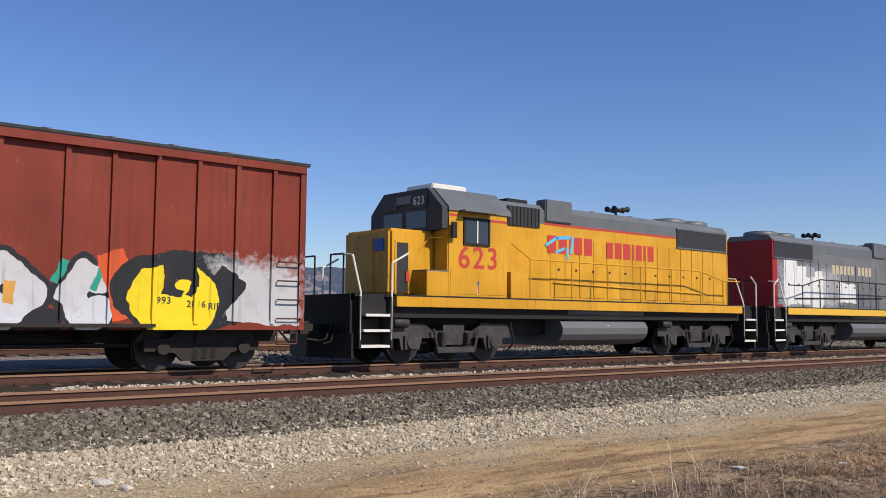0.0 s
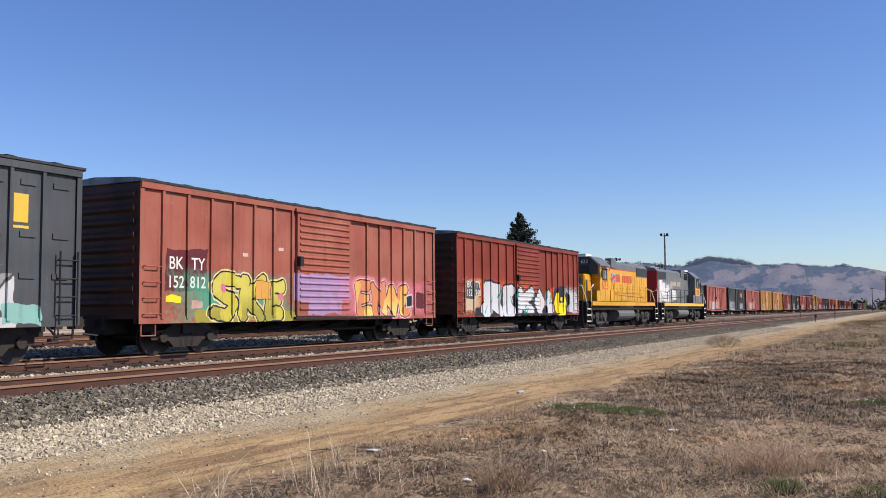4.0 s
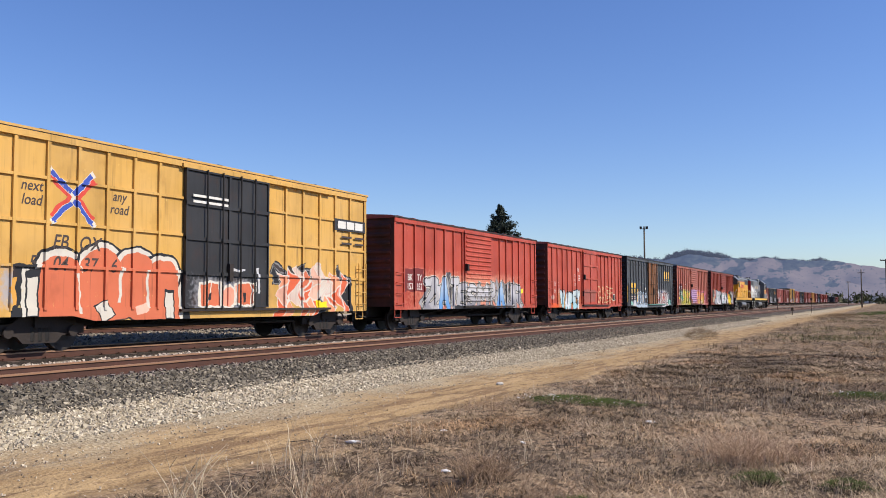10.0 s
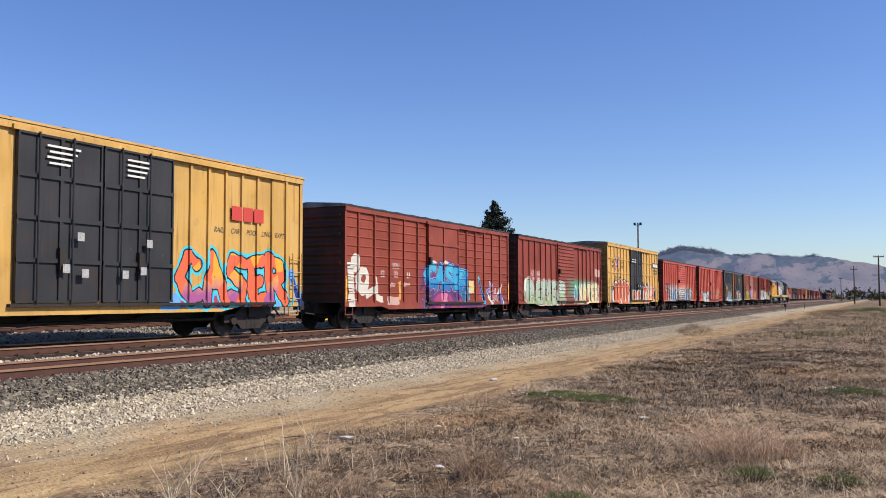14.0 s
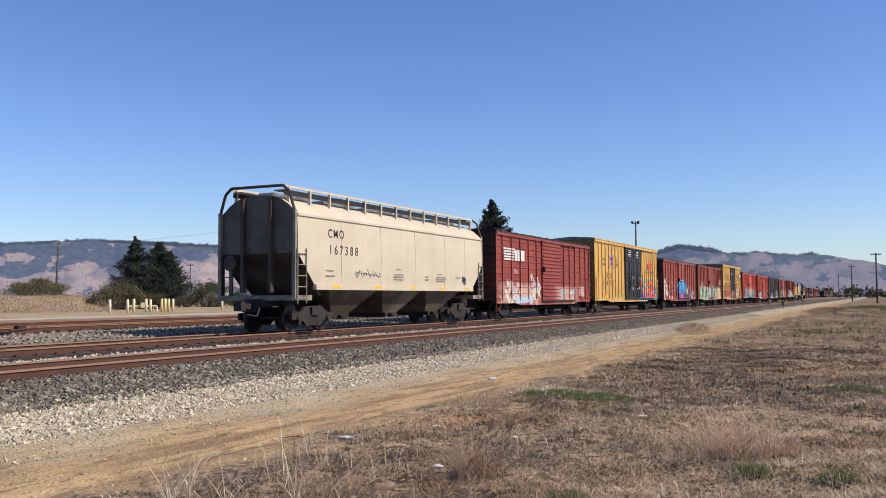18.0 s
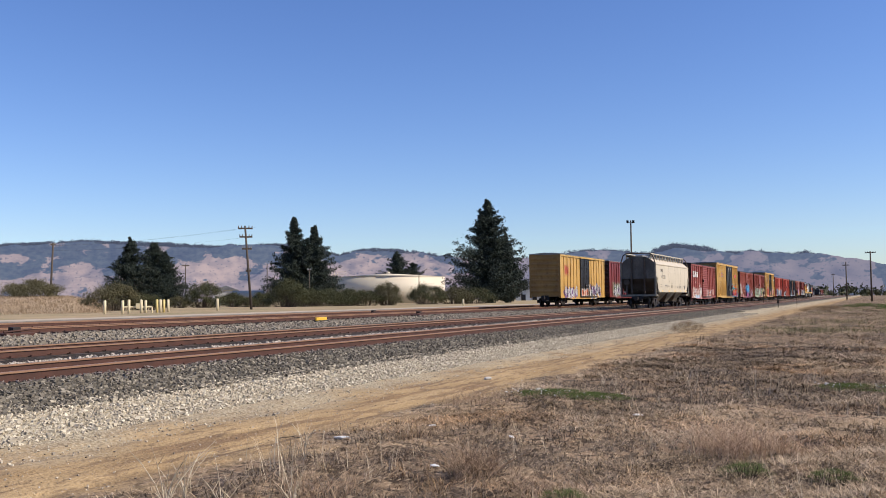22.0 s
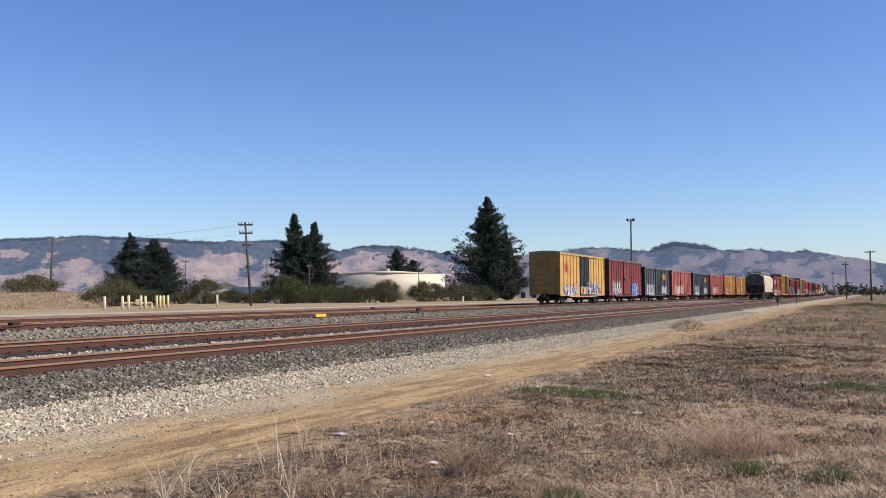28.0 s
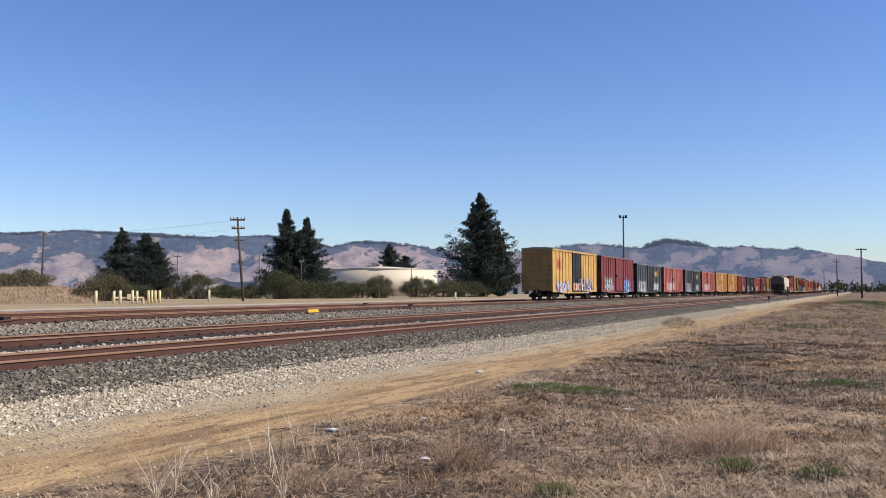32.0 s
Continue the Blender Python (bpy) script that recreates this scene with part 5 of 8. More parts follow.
ART_2 = [
    ('b', -6.09, 2.22, 0.77, 0.55, 0, MAROON, None, 0),
    ('f', -4.08, 1.50, 2.77, 0.77, 0, SEA_GREEN, None, 0),
    ('b', -3.6, 0.98, 2.2, 0.17, 0, OLIVE, None, 0),
    ('t', 0, 1.0, 1.2, 0.17, strokes(("S", -5.1, 0.95, 0.0, 1.0), ("K", -3.85, 0.75, 0, 0.95), ("E", -2.7, 0.55, 0, 0.8), high=1.05, slant=0.1), ((0.52, 0.46, 0.09), OLIVE, LIME), (SOOT, BUTTER), (0.05, 0.10)),
    ('b', -2.95, 1.72, 0.36, 0.26, 0, AMBER, SOOT, 0.02),
    ('e', -4.65, 1.80, 0.10, 0.10, 0, PINK, None, 0),
    ('e', -2.1, 1.55, 0.14, 0.12, 0, PINK, None, 0),
    ('b', 0.06, 1.87, 1.49, 0.43, 0, LILAC, None, 0),
    ('b', 0.15, 1.29, 0.94, 0.26, 0, LILAC, None, 0),
    ('f', 4.19, 1.61, 3.53, 0.73, 0, PINK, None, 0)]
ART_2_B = [
    ('t', 0, 1.08, 0.95, 0.16, strokes(("E", 2.3, 0.7, 0, 1.0), ("N", 3.35, 0.65, 0, 0.95), ("O", 4.3, 0.6, 0, 0.9), ("E", 5.2, 0.5, 0, 0.9), high=0.95, slant=-0.15), ((0.70, 0.36, 0.10), (0.62, 0.50, 0.16), (0.55, 0.21, 0.10)), ((0.10, 0.03, 0.03), CREAM, PINK), (0.05, 0.075, 0.16)),
    ('b', 5.80, 1.48, 0.20, 0.20, 0, SOOT, SILVER, 0.05),
    ('b', 6.62, 1.51, 0.33, 0.29, 0, MAROON, None, 0),
    ('b', -6.55, 1.46, 0.24, 0.10, 0, SUNNY, None, 0),
    ('b', -5.72, 1.31, 0.20, 0.12, 0, FADED, None, 0)]
ART_2 = ART_2 + ART_2_B

ART_3 = [
    ('b', -6.40, 1.00, 0.42, 0.15, 0, SEA_PALE, None, 0),
    ('b', -5.35, 0.99, 0.68, 0.24, 0, SILVER, None, 0),
    ('f', -3.42, 1.14, 1.99, 0.46, 0, ICE, None, 0),
    ('e', -4.64, 1.29, 0.39, 0.44, 15, ICE, None, 0),
    ('b', -3.88, 1.33, 0.31, 0.47, -8, SILVER, None, 0),
    ('e', -3.09, 1.22, 0.54, 0.42, 0, ICE, None, 0),
    ('e', -3.09, 1.22, 0.22, 0.22, 0, SLATE, None, 0),
    ('e', -2.26, 1.26, 0.51, 0.44, 0, ICE, None, 0),
    ('b', -3.42, 0.84, 1.73, 0.15, 0, ICE, None, 0),
    ('b', -4.24, 1.22, 0.10, 0.25, 10, SLATE, None, 0),
    ('f', 3.48, 1.51, 2.15, 0.70, 0, SILVER, None, 0),
    ('b', 2.13, 1.45, 0.33, 0.38, 0, BRICK, SILVER, 0.1),
    ('b', 3.00, 1.51, 0.23, 0.41, 10, SLATE, None, 0)]
ART_3_B = [
    ('b', 3.48, 1.65, 0.16, 0.37, 0, COBALT, None, 0),
    ('e', 4.48, 1.61, 0.49, 0.36, 0, BRICK, SILVER, 0.1),
    ('b', 4.73, 1.73, 0.29, 0.17, 0, SLATE, None, 0),
    ('b', 5.64, 1.53, 0.48, 0.43, 0, SILVER, SLATE, 0.05),
    ('b', 4.89, 0.85, 1.25, 0.17, 0, SILVER, None, 0),
    ('b', 6.30, 1.09, 0.45, 0.22, 0, SEA_PALE, None, 0)]
ART_3_B += [
    ('t', 0, 0.95, 0.9, 0.10, strokes(("E", -4.75, 0.45, 0, 0.9), ("R", -3.95, 0.5, 0, 1.0), ("O", -3.1, 0.55, 0, 0.9), ("E", -2.3, 0.4, 0, 0.85), high=0.85), (0.20, 0.22, 0.25), (ICE,), (0.06,)),
    ('t', 0, 0.95, 0.9, 0.055, strokes(("R", 1.9, 0.5, 0, 1.0), ("A", 2.6, 0.5, 0.05, 1.1), ("M", 3.4, 0.6, 0, 1.0), ("S", 4.3, 0.5, 0.1, 1.0), ("E", 5.1, 0.5, 0, 1.05), high=0.85), (0.60, 0.58, 0.56), (BRICK, SLATE), (0.04, 0.07))]
ART_3 = ART_3 + ART_3_B

ART_4 = [
    ('f', -3.95, 1.22, 2.30, 0.55, 0, (0.55, 0.34, 0.12), None, 0),
    ('b', -6.50, 0.85, 0.66, 0.16, 0, ORANGE_RED, None, 0),
    ('t', 0, 0.86, 1.0, 0.17, strokes(("V", -5.45, 0.55, 0, 1.0), ("A", -4.55, 0.42, -0.03, 0.8), ("P", -3.85, 0.42, -0.03, 0.9), ("E", -3.15, 0.42, 0, 0.95), ("Y", -2.5, 0.5, 0, 1.0), high=0.80), ((0.46, 0.56, 0.58), (0.26, 0.47, 0.54), (0.54, 0.58, 0.60)), (SOOT,), (0.06,)),
    ('t', 0, 1.22, 1.0, 0.10, strokes(("C", 1.95, 0.55, 0, 1.0), ("A", 2.95, 0.6, 0, 1.0), ("E", 4.0, 0.5, 0, 1.0), ("R", 4.95, 0.6, 0, 0.95), high=0.80), (0.44, 0.07, 0.042), ((0.62, 0.50, 0.28),), (0.055,))]
ART_4_B = [
    ('b', -1.23, 1.63, 0.13, 0.26, 0, SOOT, None, 0),
    ('b', -0.06, 1.51, 1.26, 0.39, 0, DUSTY_RED, None, 0),
    ('e', -6.84, 1.38, 0.28, 0.18, 0, FADED, None, 0),
    ('b', -2.18, 3.08, 0.14, 0.12, 0, CREAM, None, 0),
    ('b', 5.80, 1.42, 0.26, 0.19, 0, SOOT, CREAM, 0.04)]
ART_4 = ART_4 + ART_4_B

ART_5 = [
    ('f', -0.44, 1.56, 6.54, 0.97, 0, PEACH, None, 0),
    ('b', -6.1, 2.0, 0.85, 0.44, 0, (0.17, 0.03, 0.03), None, 0),
    ('w', -3.4, 1.45, 2.1, 0.55, 0, (SOOT, (0.22, 0.22, 0.24), (0.10, 0.10, 0.11), (0.34, 0.34, 0.36)), SOOT, 0),
    ('w', 2.3, 1.45, 3.6, 0.50, 0, (SOOT, (0.30, 0.30, 0.32), (0.14, 0.14, 0.15), (0.38, 0.38, 0.40)), SOOT, 0),
    ('t', 0, 0.92, 1.2, 0.155, strokes(("Z", -5.2, 1.0, 0, 1.0), ("T", -2.75, 0.6, 0.05, 1.0), ("E", -1.95, 0.45, -0.05, 0.9), ("Z", -4.6, 0.75, -0.05, 0.75), high=1.05, slant=0.12), ((0.46, 0.46, 0.48), (0.22, 0.22, 0.25), (0.34, 0.34, 0.36)), (SOOT, CREAM), (0.045, 0.085)),
    ('t', 0, 0.92, 1.2, 0.17, strokes(("A", -3.75, 0.75, 0, 1.05), ("A", 2.55, 0.75, 0, 1.0), high=1.05), ((0.30, 0.42, 0.58), (0.10, 0.26, 0.54)), (SOOT, CREAM), (0.045, 0.085)),
    ('t', 0, 0.92, 1.2, 0.135, strokes(("S", -1.1, 0.8, 0, 0.9), ("M", 0.05, 1.05, 0, 0.95), ("P", 1.6, 0.6, 0, 1.05), ("U", 3.7, 0.7, 0, 1.0), ("R", 4.8, 0.8, 0, 1.0), high=1.0), ((0.46, 0.46, 0.48), (0.20, 0.20, 0.23), (0.34, 0.34, 0.36)), (SOOT, CREAM), (0.05, 0.08)),
    ('b', 5.82, 1.69, 0.16, 0.10, 0, SUNNY, None, 0),
    ('b', -0.14, 0.87, 2.25, 0.10, 0, SOOT, None, 0)]

ART_6 = [
    ('f', -6.63, 1.44, 0.62, 0.49, 0, STEEL_GREY, None, 0),
    ('b', -4.1, 1.30, 2.50, 0.60, 0, CREAM, SOOT, 0.06),
    ('e', -5.55, 1.85, 0.75, 0.48, 0, CREAM, SOOT, 0.06),
    ('e', -4.35, 2.05, 0.72, 0.50, 0, CREAM, SOOT, 0.06),
    ('e', -3.25, 2.02, 0.66, 0.48, 0, CREAM, SOOT, 0.06),
    ('e', -2.35, 1.85, 0.70, 0.50, 0, CREAM, SOOT, 0.06),
    ('b', -4.1, 1.25, 2.38, 0.58, 0, CORAL, None, 0),
    ('e', -5.55, 1.80, 0.62, 0.40, 0, CORAL, None, 0),
    ('e', -4.35, 2.00, 0.60, 0.42, 0, CORAL, None, 0),
    ('e', -3.25, 1.95, 0.56, 0.42, 0, CORAL, None, 0),
    ('e', -2.35, 1.80, 0.58, 0.42, 0, CORAL, None, 0),
    ('b', -6.32, 1.25, 0.14, 0.45, 0, CREAM, SOOT, 0.05),
    ('b', -5.05, 1.35, 0.05, 0.50, 8, CREAM, None, 0),
    ('b', -4.25, 0.92, 0.20, 0.22, 30, CREAM, SOOT, 0.03)]
ART_6 = ART_6 + [
    ('b', -3.75, 1.55, 0.05, 0.42, -6, CREAM, None, 0),
    ('b', -2.85, 1.45, 0.05, 0.48, 5, CREAM, None, 0),
    ('b', -2.05, 1.05, 0.14, 0.30, 0, CREAM, SOOT, 0.04),
    ('b', -3.05, 0.95, 0.22, 0.10, 20, (0.72, 0.45, 0.35), None, 0),
    ('w', 4.7, 1.54, 2.25, 0.76, 0, (SOOT, SOOT, (0.05, 0.04, 0.04)), SOOT, 0),
    ('w', 4.6, 1.48, 2.05, 0.66, 0, EMBERS, CREAM, 0),
    ('b', 5.04, 1.06, 0.34, 0.11, 0, SUNNY, None, 0),
    ('b', -6.78, 1.35, 0.08, 0.32, 0, AMBER, None, 0)]

DOOR_ART = [
    ('f', -0.1, 1.35, 1.3, 0.5, 0, STEEL_GREY, None, 0),
    ('b', -0.55, 1.35, 0.42, 0.30, 0, CORAL, CREAM, 0.06),
    ('e', 0.25, 1.30, 0.30, 0.30, 0, CORAL, CREAM, 0.06),
    ('b', 0.95, 1.35, 0.40, 0.28, 0, CORAL, CREAM, 0.06),
    ('b', -0.55, 1.32, 0.06, 0.10, 0, SOOT, None, 0),
    ('b', 0.95, 1.25, 0.06, 0.12, 0, SOOT, None, 0),
    ('b', 0.6, 2.05, 0.35, 0.04, 5, SILVER, None, 0),
    ('b', 1.55, 1.75, 0.05, 0.40, 0, SILVER, None, 0)]

ART_7 = [
    ('b', -5.28, 2.40, 0.84, 0.26, 0, DUSTY_RED, None, 0),
    ('e', -6.25, 1.50, 0.72, 0.68, 0, (0.36, 0.46, 0.38), CREAM, 0.05),
    ('b', -3.9, 1.10, 2.3, 0.40, 0, (0.25, 0.32, 0.17), CREAM, 0.04),
    ('t', 0, 0.92, 1.1, 0.19, strokes(("P", -6.25, 0.85, 0, 0.95), ("E", -4.85, 0.7, 0, 0.9), ("M", -3.75, 1.1, 0, 1.0), ("E", -2.25, 0.5, 0, 0.95), ("R", -1.1, 0.9, 0.05, 0.9), high=1.02), ((0.36, 0.46, 0.38), (0.25, 0.32, 0.17), (0.31, 0.40, 0.29)), ((0.13, 0.04, 0.05), CREAM), (0.04, 0.085)),
    ('e', -3.3, 1.35, 0.14, 0.22, 20, FADED, SOOT, 0.02),
    ('f', 3.39, 1.70, 3.47, 0.66, 0, SEA_GREEN, None, 0),
    ('e', 2.2, 1.35, 0.20, 0.42, 0, (0.08, 0.20, 0.42), CREAM, 0.08),
    ('t', 0, 1.0, 0.95, 0.15, strokes(("N", 2.9, 0.6, 0, 1.0), ("O", 3.85, 0.6, 0, 0.95), ("T", 4.7, 0.65, 0, 1.0), ("E", 5.7, 0.45, 0, 1.0), ("R", 6.5, 0.55, 0, 1.05), high=0.92), ((0.62, 0.52, 0.24), (0.66, 0.42, 0.24), (0.58, 0.55, 0.36)), ((0.16, 0.06, 0.14), CREAM), (0.04, 0.07)),
    ('b', 4.34, 0.84, 2.68, 0.08, 0, BUTTER, None, 0),
    ('b', 6.94, 2.79, 0.62, 0.26, 0, FADED, None, 0)]

ART_8 = [
    ('f', 0.35, 1.55, 2.6, 0.95, 0, VIOLET, None, 0),
    ('w', 0.5, 1.35, 2.1, 0.66, 0, PURPLES, SOOT, 0),
    ('e', 0.1, 1.00, 0.95, 0.34, 0, MAGENTA, VIOLET, 0.10),
    ('t', 0, 1.62, 0.95, 0.15, strokes(("C", -1.45, 0.6, 0.05, 1.0), ("A", -0.6, 0.65, 0, 1.0), ("S", 0.35, 0.6, 0, 1.0), ("E", 1.2, 0.55, -0.05, 0.95), ("R", 2.0, 0.55, -0.15, 0.95), high=0.85, slant=0.1), ((0.06, 0.38, 0.56), (0.02, 0.16, 0.42), (0.04, 0.30, 0.50)), (NAVY, CREAM, VIOLET), (0.045, 0.06, 0.14)),
    ('w', 2.5, 1.55, 0.32, 0.55, 0, AQUAS, SOOT, 0),
    ('e', -0.78, 2.66, 0.16, 0.07, 0, CREAM, None, 0),
    ('e', 0.30, 2.66, 0.24, 0.09, 0, CREAM, None, 0),
    ('b', 3.22, 1.63, 0.30, 0.30, 0, BUTTER, None, 0),
    ('b', 4.40, 1.45, 0.07, 0.50, 30, NAVY, AQUA, 0.03),
    ('b', 4.15, 1.35, 0.06, 0.35, 25, MAGENTA, None, 0),
    ('w', 6.3, 1.32, 0.95, 0.42, 0, (CREAM, COBALT, BRICK, CREAM, ICE), VIOLET, 0),
    ('b', 3.18, 0.80, 1.63, 0.07, 0, VIOLET, None, 0)]

ART_8B = [
    ('e', -7.05, 2.40, 0.28, 0.34, 0, CREAM, None, 0),
    ('b', -7.30, 1.60, 0.22, 0.80, 4, CREAM, None, 0),
    ('e', -6.52, 1.72, 0.46, 0.54, 0, CREAM, None, 0),
    ('e', -6.46, 1.84, 0.16, 0.13, 0, (0.25, 0.05, 0.032), None, 0),
    ('b', -5.9, 1.35, 0.40, 0.14, 20, CREAM, None, 0),
    ('b', -5.55, 1.55, 0.10, 0.40, 0, CREAM, None, 0),
    ('b', -5.3, 1.1, 0.30, 0.13, -10, CREAM, None, 0),
    ('b', -4.3, 1.62, 0.26, 0.06, 0, FADED, None, 0),
    ('b', -3.1, 1.62, 0.26, 0.06, 0, FADED, None, 0),
    ('b', -4.2, 1.02, 0.45, 0.17, 0, FADED, None, 0),
    ('b', -3.65, 1.40, 0.10, 0.36, 0, AMBER, None, 0)]

ART_9 = [
    ('b', 5.9, 1.05, 2.1, 0.16, 0, MAGENTA, SKY_BLUE, 0.06),
    ('t', 0, 1.05, 1.3, 0.17, strokes(("C", 3.85, 0.75, 0, 1.0), ("A", 4.85, 0.85, 0, 1.05), ("S", 5.95, 0.7, 0, 1.0), ("E", 6.95, 0.55, 0, 1.0), ("R", 7.8, 0.75, 0, 1.05), high=1.2, slant=-0.12), ((0.76, 0.34, 0.04), (0.32, 0.09, 0.24), (0.66, 0.13, 0.06)), (SOOT, (0.05, 0.50, 0.62)), (0.045, 0.12)),
    ('b', 9.19, 1.25, 0.10, 0.55, 25, NAVY, SKY_BLUE, 0.05)]


def cross_mark(y, z):
    """Four arms that meet in the middle, each half red and half blue."""
    out = []
    for sy in (-1, 1):
        for sz in (-1, 1):
            out += [("b", y + sy * 0.36, z + sz * 0.24, 0.36, 0.065, 40 * sy * sz, MARK_RED, None, 0), ("b", y + sy * 0.28, z + sz * 0.34, 0.38, 0.065, 40 * sy * sz, MARK_BLUE, CREAM, 0.015)]
    return out


ART_9 = ART_9 + cross_mark(-5.16, 3.62)
WORN = (CREAM, FADED, CORAL, CREAM, STEEL_GREY, (0.24, 0.05, 0.035))
ART_10 = [
    ('f', -4.7, 1.30, 3.4, 0.62, 0, FADED, None, 0),
    ('w', -5.6, 1.35, 1.1, 0.62, 0, WORN, (0.24, 0.05, 0.035), 0),
    ('w', -2.3, 1.45, 0.75, 0.72, 0, WORN, (0.24, 0.05, 0.035), 0),
    ('b', -4.1, 0.95, 1.3, 0.16, 0, ICE, None, 0),
    ('f', 3.20, 1.25, 2.6, 0.55, 0, FADED, None, 0),
    ('w', 3.4, 1.25, 1.6, 0.30, 0, WORN, (0.24, 0.05, 0.035), 0),
    ('b', 6.36, 1.45, 0.5, 0.3, 0, FADED, None, 0)]


# ---- the train, from its engines back ----
TX = TRACKS[1][0]


def in_train(thing, u_mid):
    MOVERS.append((thing, u_mid * U))
    thing.matrix_basis = pose(TX, u_mid * U + rolled(0), RAIL_2)
    return thing


def on_panels(car, words, z, size, material, slant=0.0):
    """Stencilled characters, each group on its own wall panel."""
    for text, y in words:
        lettering("stencil", text, size, y, z, 1.505, material, car, 0.92, 1.02, slant)


# Grime plus the shade of ends turned from the sun, in one colour.
BROWN_END = livery("shaded_grimy_brown_end", (0.13, 0.035, 0.024), rust=0.9, grimy=True)
UP_YELLOW = livery("armour_yellow", (0.64, 0.32, 0.022), fade=(0.66, 0.36, 0.04), rust=0.12, rough=0.4)
engine = locomotive(1, UP_YELLOW, GREYPAINT, UP_YELLOW, UP_YELLOW, "yellow diesel locomotive with grey roof and red lettering", stripe=PAINT_RED, rail=UP_YELLOW)
ENGINE_1 = 112.95 + 5.385
lettering("road_number", "623", 0.78, -4.76, 2.62, 1.526, PAINT_RED, engine, 1.06, 1.18)
bars("letter_bar", -1.60, 3.24, 0.972, 0.50, [0.34, 0.34, 0.12, 0.34, 0.34], [0.1] * 5, PAINT_RED, engine)
bars("letter_bar", 0.95, 3.20, 0.972, 0.48, [0.30, 0.32, 0.32, 0.12, 0.28, 0.12, 0.30], [0.09] * 7, PAINT_RED, engine)
SPLASH = mat("blue_spray", (0.10, 0.45, 0.72), 0.6, 0, 0.1, 5)
for y0, z0, w0, h0, a0 in ((-1.45, 3.32, 0.55, 0.09, 28), (-0.95, 3.45, 0.6, 0.10, 5), (-0.6, 3.25, 0.10, 0.5, -12), (-1.1, 3.08, 0.4, 0.08, 20), (-0.8, 3.0, 0.08, 0.35, 0)):
    sp = part("spray_mark", bev(boxes((-0.002, 0.002, -w0 / 2, w0 / 2, -h0 / 2, h0 / 2)), 0.0015), SPLASH, engine)
    sp.matrix_basis = pose(0.978, y0, z0, a0)
part("shield", boxes((1.522, 1.528, -4.80, -4.54, 1.95, 2.06)), PAINT_BLUE, engine)
part("shield", boxes((1.522, 1.528, -4.79, -4.55, 1.72, 1.945)), PAINT_WHITE, engine)
for k in range(3):
    part("shield_stripe", boxes((1.527, 1.531, -4.77 + k * 0.08, -4.73 + k * 0.08, 1.74, 1.94)), PAINT_RED, engine)
# number on the cab front, turned towards the train
nb = lettering("road_number", "623", 0.30, 0.0, 0.0, 0.0, PAINT_WHITE, engine, 1.0, 1.05)
nb.matrix_basis = pose(0.615, -6.005, 4.09, 0, 0, -90)
part("nose_emblem", boxes((0.35, 0.75, -7.20, -7.172, 2.75, 3.05)), PAINT_BLUE, engine)
in_train(engine, ENGINE_1)

GREY_WASHED = livery("washed_grey_paint", (0.15, 0.155, 0.165), [("f", -4.6, 2.4, 2.6, 0.9, 0, SILVER, None, 0), ("b", -6.2, 2.6, 0.45, 0.85, 0, WHITE, None, 0), ("b", -5.2, 2.5, 0.5, 0.7, 0, WHITE, None, 0), ("b", -4.1, 2.35, 0.4, 0.75, 0, WHITE, None, 0), ("b", -4.7, 3.05, 0.35, 0.2, 0, STEEL_GREY, None, 0), ("b", -1.7, 2.3, 0.75, 0.40, 0, WHITE, None, 0), ("b", -3.1, 2.45, 0.25, 0.6, 0, STEEL_GREY, None, 0)], rust=0.2)
SCARLET = livery("scarlet_paint", (0.34, 0.02, 0.022), rust=0.15)
engine2 = locomotive(-1, GREY_WASHED, GREYPAINT, SCARLET, PAINT_YELLOW, "grey diesel locomotive with red hood end and whitewashed side", rail=GRIME, nose=SCARLET)
CB = mat("pale_gold_letters", (0.50, 0.42, 0.28), 0.6, 0, 0.1, 5)
bars("letter_bar", -2.95, 3.22, 0.972, 0.36, [0.22] * 6, [0.10] * 6, CB, engine2)
bars("letter_bar", -0.75, 3.22, 0.972, 0.36, [0.22] * 4, [0.10] * 4, CB, engine2)
part("cab_panel", boxes((1.521, 1.527, 3.95, 5.6, 2.2, 3.0)), PAINT_YELLOW, engine2)
bars("number_bar", 4.3, 2.6, 1.53, 0.45, [0.24] * 3, [0.12] * 3, PAINT_RED, engine2)
in_train(engine2, ENGINE_1 + 10.55)

PALE = mat("pale_pink_paint", (0.6, 0.42, 0.38), 0.6)
POSTS = ([-7.0 + 0.905 * k for k in range(7)], [2.74 + 0.857 * k for k in range(6)])
STD = dict(track_x=TX, head=RAIL_2, y=0, door=(-1.40, 1.65))
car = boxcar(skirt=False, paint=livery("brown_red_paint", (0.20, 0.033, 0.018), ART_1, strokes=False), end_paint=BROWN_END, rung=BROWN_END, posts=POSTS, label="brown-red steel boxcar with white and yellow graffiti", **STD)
on_panels(car, (("BK", -6.5), ("TY", -5.62)), 2.24, 0.42, PAINT_WHITE)
on_panels(car, (("152", -6.5), ("760", -5.62)), 1.87, 0.40, PAINT_WHITE)
for text, y0, z0 in (("1993", 4.60, 1.40), ("2016", 5.33, 1.34), ("RIP", 5.72, 1.30)):
    lettering("sprayed_date", text, 0.19, y0, z0, 1.506, PAINT_BLACK, car, 1.0, 1.1)
in_train(car, 107.87)
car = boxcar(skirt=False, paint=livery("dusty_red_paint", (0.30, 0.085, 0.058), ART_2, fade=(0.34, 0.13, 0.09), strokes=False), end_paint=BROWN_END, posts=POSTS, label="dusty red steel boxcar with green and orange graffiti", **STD)
